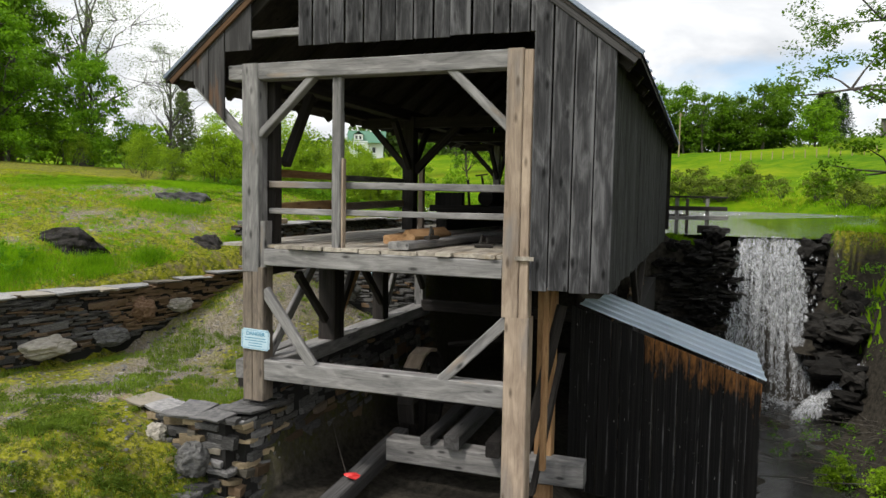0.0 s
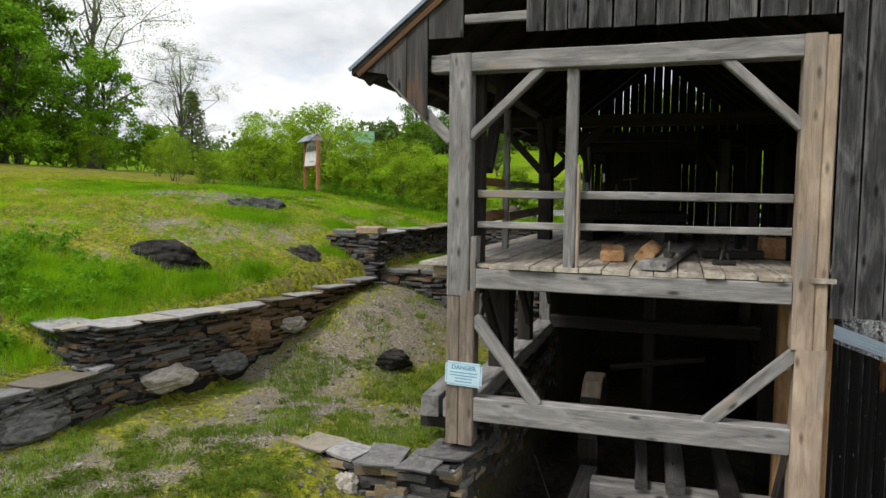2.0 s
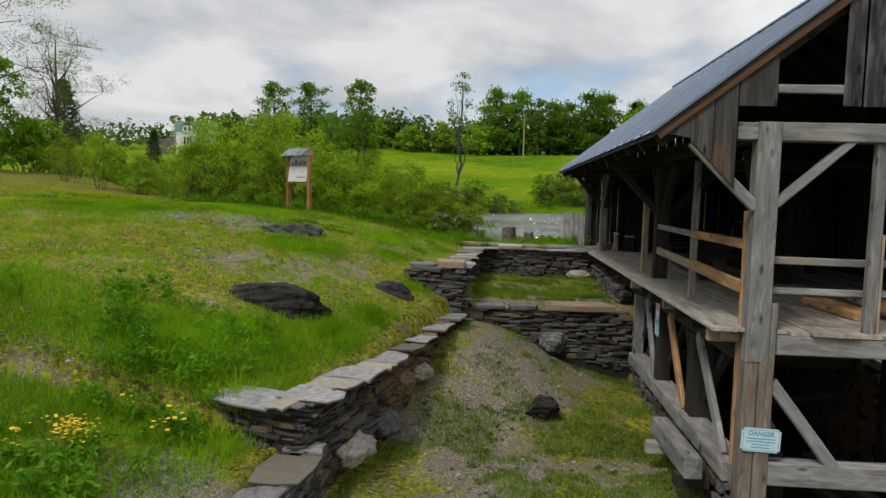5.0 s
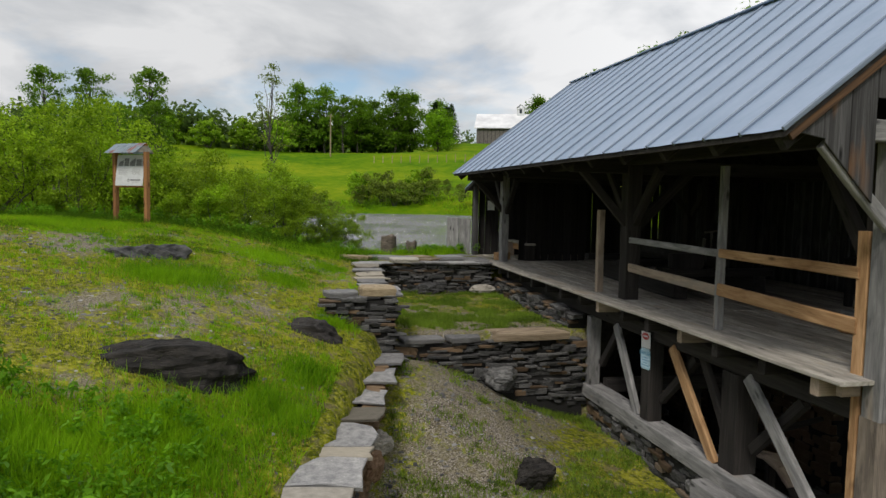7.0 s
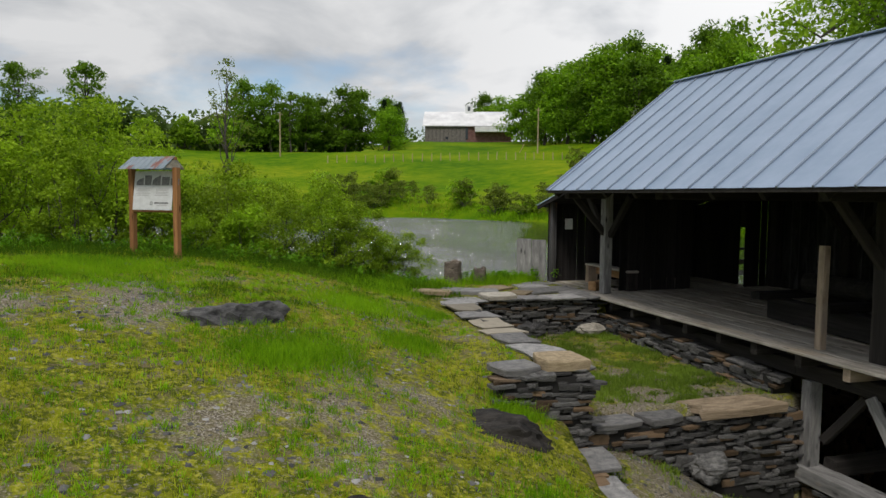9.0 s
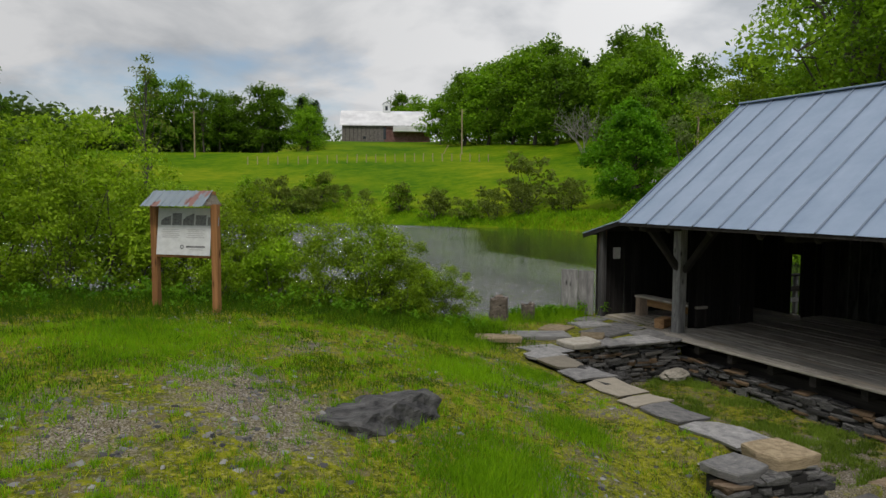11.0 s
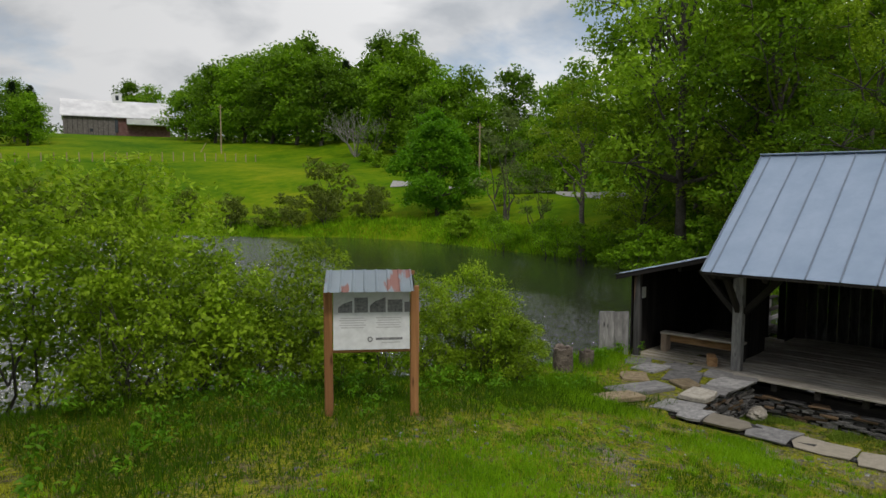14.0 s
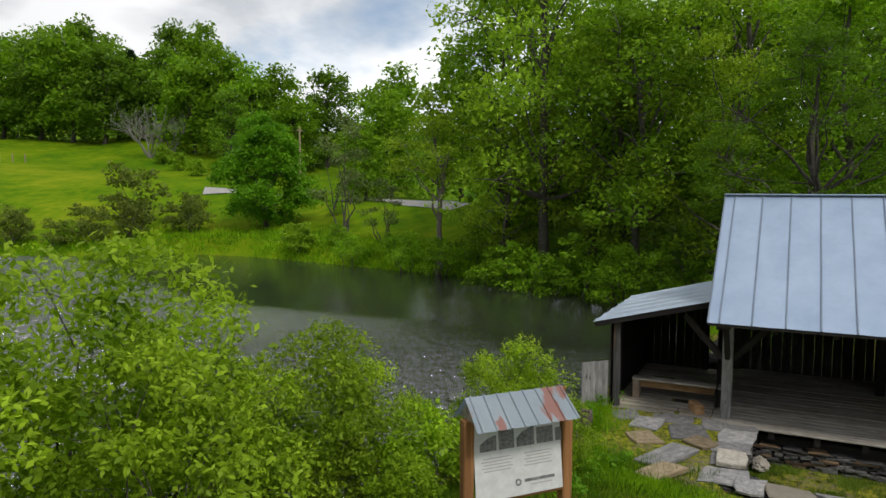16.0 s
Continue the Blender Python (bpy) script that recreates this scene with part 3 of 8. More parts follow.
def cut_rock(name, seed, level=3, cuts=13, layered=0.5, lie=(0, 0, 1), shape=()):
    """A rock broken along flat planes, with thin layers showing on its sides."""
    r = random.Random(seed)
    planes = []
    for i in range(cuts):
        d = Vector((r.gauss(0, 1), r.gauss(0, 1), r.gauss(0, 0.8))).normalized()
        planes.append((d, r.uniform(0.27, 0.42)))
    planes.append((Vector((r.uniform(-0.2, 0.2), r.uniform(-0.2, 0.2), 1)).normalized(), 0.34))
    planes.extend((Vector(d).normalized(), k) for d, k in shape)
    bm = bmesh.new()
    bmesh.ops.create_icosphere(bm, subdivisions=level, radius=0.58)
    o = Vector((seed * 2.3, seed * 1.1, seed * 0.7))
    for v in bm.verts:
        for d, k in planes:
            over = v.co.dot(d) - k
            if over > 0:
                v.co -= d * over
        n = v.co.normalized()
        v.co += n * (0.035 * noise.noise(v.co * 5.0 + o) + 0.02 * noise.noise(v.co * 13.0 + o))
        side = 1 - abs(n.z)
        bed = v.co.dot(Vector(lie)) * 46 + 3 * noise.noise(v.co * 3 + o)
        if layered > 1:
            saw = (bed / 6.283) % 1.0
            v.co += n * (layered * 0.018 * (min(saw * 4, 1) - saw) + 0.018 * noise.noise(v.co * 9 + o) + 0.012 * noise.noise(v.co * 26 + o))
        else:
            v.co += Vector((n.x, n.y, 0)) * side * layered * 0.05 * math.sin(bed)
    me = bpy.data.meshes.new(name)
    bm.to_mesh(me)
    bm.free()
    return me


def boulder_mesh(name, seed, rough=0.35, level=3):
    bm = bmesh.new()
    bmesh.ops.create_icosphere(bm, subdivisions=level, radius=0.5)
    o = Vector((seed * 3.1, seed * 1.7, seed * 0.9))
    for v in bm.verts:
        d = v.co.normalized()
        k = 1 + rough * noise.noise(d * 1.6 + o) + rough * 0.5 * noise.noise(d * 3.7 + o) + rough * 0.28 * noise.noise(d * 8.0 + o)
        q = noise.cell(d * 2.2 + o)
        v.co = d * 0.5 * k * (1 + 0.10 * rough * (q - 0.5))
    me = bpy.data.meshes.new(name)
    bm.to_mesh(me)
    bm.free()
    return me


def boulder(name, at, size, material, seed, turn=0, label="", category="rock", group="", tilt=0, parent=None, ledge=None, shape=(), round_=False):
    me = cut_rock(name, seed, 5, 10 if not shape else 3, 2.3, ledge, shape) if ledge else boulder_mesh(name, seed, 0.3, 4) if round_ else cut_rock(name, seed, 4 if size[0] > 0.7 else 3)
    ob = place(name, me, material, parent, pose(*at, tilt, 0, turn) @ Matrix.Diagonal((*size, 1)))
    if parent is None:
        tagged(ob, label, category, group)
    return ob


# ---- the lie of the land ----
WATER_Z = -0.25
POND = [(9.0, 13.6), (6.2, 13.3), (4.8, 14.4), (1.5, 14.9), (-1.5, 15.3), (-4, 15.9), (-8, 16.9), (-12, 18.2), (-17, 21), (-21, 28), (-20, 40), (-14, 52),
        (-6, 63), (2, 71), (9, 73), (14, 67), (17, 59), (22, 54), (24, 47), (22, 37), (19.5, 26), (16.5, 20), (12, 15.2)]


def step(a, b, x):
    u = np.clip((x - a) / (b - a), 0, 1)
    return u * u * (3 - 2 * u)


def shore(x, y):
    """The distance from the pond's edge, negative over water."""
    x, y = np.asarray(x, float), np.asarray(y, float)
    best, inside = np.full(np.broadcast(x, y).shape, 1e9), np.zeros(np.broadcast(x, y).shape, bool)
    for (ax, ay), (bx, by) in zip(POND, POND[1:] + POND[:1]):
        dx, dy = bx - ax, by - ay
        u = np.clip(((x - ax) * dx + (y - ay) * dy) / (dx * dx + dy * dy), 0, 1)
        best = np.minimum(best, np.hypot(x - ax - u * dx, y - ay - u * dy))
        with np.errstate(divide="ignore", invalid="ignore"):
            cross = ax + (y - ay) / (by - ay) * dx if by != ay else np.inf
        inside ^= ((ay > y) != (by > y)) & (x < cross)
    return np.where(inside, -best, best)


def ripple(x, y, s, seed=0.0):
    return np.sin(x * s + 1.3 * np.sin(y * s * 0.7 + seed)) * np.sin(y * s * 0.9 + 1.1 * np.sin(x * s * 0.6 + seed * 2))


def lattice(ix, iy, seed):
    h = (ix.astype(np.int64) * 374761393 + iy.astype(np.int64) * 668265263 + seed * 1442695041) & 0xFFFFFFFF
    h = ((h ^ (h >> 13)) * 1274126177) & 0xFFFFFFFF
    return ((h ^ (h >> 16)) & 0xFFFF) / 65535.0


def cloudy(x, y, size, seed=0, octaves=3):
    """Uneven patches between 0 and 1, about size metres across."""
    x, y = np.asarray(x, float), np.asarray(y, float)
    total, amp, norm = 0.0, 1.0, 0.0
    for o in range(octaves):
        u, v = x / size * 2 ** o + 17.3 * o, y / size * 2 ** o - 9.1 * o
        iu, iv = np.floor(u), np.floor(v)
        fu, fv = u - iu, v - iv
        fu, fv = fu * fu * (3 - 2 * fu), fv * fv * (3 - 2 * fv)
        a, b = lattice(iu, iv, seed + o), lattice(iu + 1, iv, seed + o)
        c, d = lattice(iu, iv + 1, seed + o), lattice(iu + 1, iv + 1, seed + o)
        total, norm, amp = total + amp * ((a * (1 - fu) + b * fu) * (1 - fv) + (c * (1 - fu) + d * fu) * fv), norm + amp, amp * 0.55
    return total / norm


def wall_x(y):
    """The middle line of the long retaining wall."""
    return np.where(y < -0.2, -5.25, np.where(y < 6, -5.12 + (y + 0.2) * 0.235, -3.62))


def lawn(x, y):
    xc, yc = np.clip(x, -12.5, -3.4), np.clip(y, -0.5, 13.5)
    z = -3.47124 - 0.48339 * xc + 0.30393 * yc - 0.01721 * xc * xc + 0.00793 * xc * yc - 0.00982 * yc * yc
    z = z + 0.085 * np.clip(-12.5 - x, 0, 14) + 0.10 * np.clip(y + 0.5, -6, 0)
    return z + 0.03 * ripple(x, y, 1.3) + 0.015 * ripple(x, y, 3.1, 1.0)


def ground(x, y):
    x, y = np.asarray(x, float), np.asarray(y, float)
    up = lawn(x, y)
    # turf lies flush with the terrace wall's caps
    flush = step(-5.0, -4.0, x) * step(6.2, 6.8, y) * step(12.2, 11.4, y)
    up = up * (1 - flush) + np.maximum(up, -0.05) * flush
    # left of the lower stretch of wall the bank is cut down
    up = np.where(y < 0, np.minimum(up, -1.62 + 0.22 * np.clip(-5.6 - x, 0, 4)), up)
    # the lane between the wall and the mill, climbing to the corner of the pier
    lane = -2.28 - 0.03 * np.clip(y, -4, 3) + 1.15 * step(1.6, 6.2, y) * step(-0.2, -3.4, x) + 0.16 * step(2, 5, y)
    lane = lane - 0.18 * step(-0.5, -5, y) + 0.03 * ripple(x, y, 2.3) + 0.02 * ripple(x, y, 5.0, 2.0)
    terrace = -0.72 + 0.02 * ripple(x, y, 2.0) + 0 * x
    low = np.where(y < 6.2, lane, np.where(y < 11.55, terrace, -0.02))
    side = step(-0.12, 0.12, x - wall_x(y) - 0.10 * (y > 6))
    z = up * (1 - side) + low * side
    # the pit under the mill and the stream's bed
    bed = -3.45 - 1.0 * step(3.2, 5.2, x) - 0.25 * step(2, -8, y) + 0.10 * ripple(x, y, 1.7) + 0.05 * ripple(x, y, 4.1, 3.0)
    edge = np.where(y > 0.1, 0.30, -0.55 - 0.06 * np.clip(0.1 - y, 0, 3))
    width = np.where(y > 0.1, 0.12, 2.1 + 0 * y)
    into = step(0, 1, (x - edge + 0.5 * width * (y <= 0.1)) / width)
    pit_back = np.where(x < 4.3, 11.7, 12.6)
    into = into * (1 - step(pit_back - 0.1, pit_back + 0.1, y))
    right = step(8.7, 10.4, x + 0.35 * ripple(x, y, 1.1)) * step(-30, 2, y)
    bank = -0.5 + 0.12 * np.clip(x - 10, 0, 6) + 0.10 * ripple(x, y, 1.4)
    z = z * (1 - into) + bed * into
    z = np.where(x > 8, bed * (1 - right) + bank * right, z)
    behind = step(12.5, 12.75, y)
    z = np.where((x > 4.6) & (y > 12.5), z * (1 - behind) + behind * np.where(x < 8.6, -0.42 + 0.3 * (x < 6.3), bank), z)
    # pond, far banks and hills
    d = shore(x, y)
    s = y + 0.35 * x
    far = 0.25 + 0.15 * np.clip(s - 68, 0, 64) + (0.15 * np.clip(s - 132, 0, 8)) * step(38, 15, x) + 0.105 * np.clip(s - 132, 0, 75) * step(15, 38, x)
    far = far + 0.20 * np.clip(x - 22, 0, 16) * step(125, 75, s) + 0.16 * np.clip(x - 46, 0, 30) * step(70, 100, s) * step(170, 130, s) + 0.025 * np.clip(-x - 12, 0, 60) * step(45, 90, y)
    far = far + 0.25 * ripple(x, y, 0.11) + 0.05 * ripple(x, y, 0.5)
    r = np.hypot(x, y)
    far = far + 26 * step(230, 420, r) * (0.7 + 0.3 * ripple(x, y, 0.011))
    beyond = np.maximum(step(20, 32, y + 0.25 * x), step(12, 18, x))
    z = z * (1 - beyond) + far * beyond
    wide = step(26, 60, -x) * (1 - beyond)
    z = z + wide * 1.0
    z = np.where((y > 12.6) | (x > 12), -1.3 + (z + 1.3) * step(-1.5, 2.4 - 1.5 * (np.abs(x + 1) < 4) * (y < 20), d), z)
    return z


def ground_at(x, y):
    return float(ground(np.array([x]), np.array([y]))[0])


# ---- ground, pond and stream ----
def graded(lo, hi, fine, far0, far1, grow=1.22):
    inner = list(np.arange(lo, hi + 1e-6, fine))
    a, s = [], fine
    x = hi
    while x < far1:
        s *= grow
        x += min(s, 40)
        a.append(x)
    b, s, x = [], fine, lo
    while x > far0:
        s *= grow
        x -= min(s, 40)
        b.append(x)
    return np.array(b[::-1] + inner + a)


def bare_at(x, y):
    """How much the soil lies open: the gravelly crown of the lawn, the lane and the paths."""
    crown = np.exp(-(((x + 7.2) / 2.6) ** 2 + ((y - 5.6) / 2.2) ** 2)) * 0.46
    crown = np.maximum(crown, 0.40 * np.exp(-(((x + 8.6) / 2.0) ** 2 + ((y - 8.0) / 2.6) ** 2)))
    crown = np.maximum(crown, 0.42 * np.exp(-(((x + 5.6) / 0.9) ** 2 + ((y - 7.4) / 1.6) ** 2)))
    crown = np.maximum(crown, 0.36 * np.exp(-(((x + 9.2) / 2.6) ** 2 + ((y - 7.6) / 2.4) ** 2)))
    edge = 0.26 * np.exp(-(((x - wall_x(y) + 0.45) / 0.28) ** 2)) * (y < 6)
    lane = np.where((x > wall_x(y)) & (x < 0.5) & (y < 6.2), 0.36 + 0.24 * np.exp(-(((x + 3.0 - 0.1 * y) / 1.1) ** 2)), 0.0)
    lane = np.maximum(lane, 0.85 * np.exp(-(((x + 2.9) / 1.3) ** 2 + ((y - 0.1) / 0.9) ** 2)) * (x > -5))
    ledge = 0.38 * np.exp(-(((x + 6.0) / 1.1) ** 2 + ((y + 1.4) / 1.6) ** 2))
    terr = np.where((x > -3.4) & (x < 0.4) & (y > 6.2) & (y < 11.4), 0.5, 0.0)
    base = np.maximum.reduce([crown, edge, lane, ledge, terr, 0.20 * step(-14, -11, x) * step(13, 10, y)])
    base = base * step(-10, -7, y)
    return np.clip(base + 1.15 * step(-10, -7, y) * (cloudy(x, y, 1.5, 3, 4) - 0.5) * (x < 0.6) * step(-18, -14, x), 0, 1)


def build_ground():
    xs = graded(-18.0, 12.0, 0.2, -950, 950)
    ys = graded(-12.0, 20.0, 0.2, -500, 1000)
    gx, gy = np.meshgrid(xs, ys)
    gz = ground(gx, gy)
    nx, ny = len(xs), len(ys)
    i = np.arange(nx * ny).reshape(ny, nx)
    quads = np.stack([i[:-1, :-1], i[:-1, 1:], i[1:, 1:], i[1:, :-1]], -1).reshape(-1, 4)
    me = quick_mesh("ground", np.stack([gx.ravel(), gy.ravel(), gz.ravel()], 1), quads)
    me.shade_smooth()
    x, y = gx.ravel(), gy.ravel()
    fields = {"bare": bare_at(x, y),
              # wet rock by the fall, and painted shade on the ground beneath the mill
              "wet_shade": np.clip(step(-0.05, 0.35, x) * (y < 12.7) * step(-2.5, -0.2, y + 2.4 * (x > 1.5) + 40 * step(3.2, 4.6, x)) * step(11.5, 9.6, x) * (gz.ravel() < -0.6) + (y > 11.6) * (y < 13.0) * (x > 4.2) * (x < 11) * (gz.ravel() < -0.3) + (x > 0.1) * (x < 4.8) * (y > 10.6) * (y < 12.9), 0, 1),
              "meadow": np.maximum(step(24, 40, y + 0.25 * x), step(13, 20, x))}
    for k, v in fields.items():
        at = me.attributes.new(k, "FLOAT", "POINT")
        at.data.foreach_set("value", v.astype(np.float32))
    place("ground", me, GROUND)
    tagged(bpy.data.objects["ground"], "grassy gravelly slope falling to a stream and pond", "ground", kind="structure")


build_ground()


def build_water():
    bm = bmesh.new()
    vs = [bm.verts.new((x, y, WATER_Z)) for x, y in [(-30, 13.0), (4.9, 13.0), (6.35, 12.55), (8.35, 12.55), (30, 13.0), (34, 86), (-30, 86)]]
    bm.faces.new(vs)
    ob = part("water", bm, WATER, None, "dark mill pond, lightly rippled")
    tagged(ob, category="pond", kind="structure")
    bm = bmesh.new()
    xs, ys = np.linspace(4.4, 11.0, 30), np.linspace(-14, 12.5, 60)
    g = [[bm.verts.new((x, y, -4.38 - 0.012 * (12 - y) + 0.035 * float(ripple(x, y, 3.0)) + 0.02 * float(ripple(x, y, 7.0, 2.0)))) for x in xs] for y in ys]
    for a, b in zip(g, g[1:]):
        for i in range(len(xs) - 1):
            bm.faces.new((a[i], a[i + 1], b[i + 1], b[i])).smooth = True
    ob = part("stream", bm, CREEK, None)
    tagged(ob, "shallow stream running below the waterfall", "stream", kind="structure")


build_water()


def build_waterfall():
    """Falling water: a broken sheet of many overlapping ribbons that thin out and scatter into drops."""
    r = random.Random(5)
    verts, quads = [], []

    def ribbon(x, y, z0, z1, w, throw, drift):
        n = 9
        base = len(verts)
        for i in range(n + 1):
            u = i / n
            z = z0 + (z1 - z0) * u
            yy = y - throw * math.sqrt(u) * 0.9 + r.uniform(-0.02, 0.02)
            xx = x + drift * u + r.uniform(-0.02, 0.02)
            ww = w * (0.7 + 0.6 * math.sin(math.pi * min(1, u * 0.9 + 0.15))) * (1 if i < n else 0.3)
            verts.append((xx - ww / 2, yy, z))
            verts.append((xx + ww / 2, yy - r.uniform(-0.02, 0.02), z))
        for i in range(n):
            a = base + 2 * i
            quads.append((a, a + 1, a + 3, a + 2))

    for i in range(84):
        f = r.random()
        x = 6.62 + 1.36 * f ** 1.15
        lip = WATER_Z - 0.02 + r.uniform(-0.04, 0.05)
        ribbon(x, 12.62 + r.uniform(-0.05, 0.08), lip, r.uniform(-4.5, -4.2) if r.random() < 0.75 else r.uniform(-3.6, -1.5),
               r.uniform(0.03, 0.08) + 0.14 * r.random() ** 3, r.uniform(0.25, 0.7), (f - 0.4) * 0.8 + r.uniform(-0.1, 0.1))
    for i in range(900):
        z = -4.55 + 4.0 * r.random() ** 1.7
        x, y, s = 7.45 + r.gauss(0, 0.62), 12.1 + r.gauss(0, 0.28), r.uniform(0.012, 0.04)
        base = len(verts)
        verts.extend([(x - s, y, z), (x, y - s, z - s * 1.6), (x + s, y, z), (x, y + s * 0.4, z + s * 1.8)])
        quads.append((base, base + 1, base + 2, base + 3))
    # the cascade over the rocks beside the fall
    for i in range(110):
        f = r.random()
        x0, z0 = 9.7 - 1.7 * f, -2.6 - 1.6 * f + r.uniform(-0.1, 0.15)
        ribbon(x0, 10.75 - 0.3 * f + r.uniform(-0.3, 0.2), z0, z0 - r.uniform(0.25, 0.6), r.uniform(0.05, 0.2), 0.25, -r.uniform(0.1, 0.45))
    ob = place("waterfall", quick_mesh("waterfall", verts, quads), FOAM)
    tagged(ob, "white broken waterfall spilling over a stone dam", "waterfall", kind="structure")
    # foam where it lands
    bm = bmesh.new()
    for i in range(110):
        x, y = 7.6 + r.gauss(0, 0.6), 11.7 + r.gauss(0, 0.4)
        m = pose(x, y, -4.36 + r.uniform(-0.03, 0.05), r.uniform(-15, 15), r.uniform(-15, 15), r.uniform(0, 360)) @ Matrix.Diagonal((r.uniform(0.06, 0.24), r.uniform(0.05, 0.14), r.uniform(0.02, 0.08), 1))
        bmesh.ops.create_icosphere(bm, subdivisions=1, radius=0.6, matrix=m)
    ob = part("foam", bm, FOAM, None)
    tagged(ob, "white foam where the falling water lands", "foam", kind="stuff")


build_waterfall()


# ---- the open sawmill ----
RIDGE_X, RIDGE_Z, EAVE_L, EAVE_R, EAVE_Z, LENGTH = 1.9, 4.55, -1.17, 4.97, 2.16, 12.0
SLOPE = (RIDGE_Z - EAVE_Z) / (RIDGE_X - EAVE_L)
mill = thing("sawmill", "open weathered timber sawmill with a blue-grey metal roof", "mill")


def roof_z(x):
    """The underside of the roof boards."""
    return RIDGE_Z - abs(x - RIDGE_X) * SLOPE - 0.11


def board_v(name, x, y, z0, z1a, z1b, w, t, material, parent, along_y=False, z0a=None):
    """A vertical board: its grain runs up it. z1a, z1b: the height of its top at its two edges; z0a slants its foot too."""
    _count[0] += 1
    r = random.Random(_count[0])
    h = w / 2
    z0a = z0 if z0a is None else z0a
    e = 0.004
    pts = []
    for s in (-1, 1):
        pts.append([(z0a if s < 0 else z0, s * h * 1.0, -t / 2), (z0a if s < 0 else z0, s * h, t / 2), (z1a if s < 0 else z1b, s * h, t / 2), (z1a if s < 0 else z1b, s * h, -t / 2)])
    v = pts[0] + pts[1]
    f = [(0, 1, 2, 3), (7, 6, 5, 4), (0, 4, 5, 1), (1, 5, 6, 2), (2, 6, 7, 3), (3, 7, 4, 0)]
    bm = bmesh.new()
    vs = [bm.verts.new(p) for p in v]
    for q in f:
        bm.faces.new([vs[i] for i in q])
    bmesh.ops.recalc_face_normals(bm, faces=bm.faces[:])
    bmesh.ops.bevel(bm, geom=bm.edges[:], offset=e, segments=1, affect="EDGES")
    # local x is up; local y runs along the wall
    ax = Vector((0, 0, 1))
    ay = Vector((0, 1, 0)) if along_y else Vector((1, 0, 0))
    az = ax.cross(ay)
    m = Matrix((ax, ay, az)).transposed().to_4x4()
    off = r.uniform(-0.006, 0.006)
    m.translation = (x + (off if along_y else 0), y + (0 if along_y else off), 0)
    return part(name, bm, material, parent, m=m @ pose(0, 0, 0, r.uniform(-0.6, 0.6), 0, r.uniform(-0.15, 0.15)))


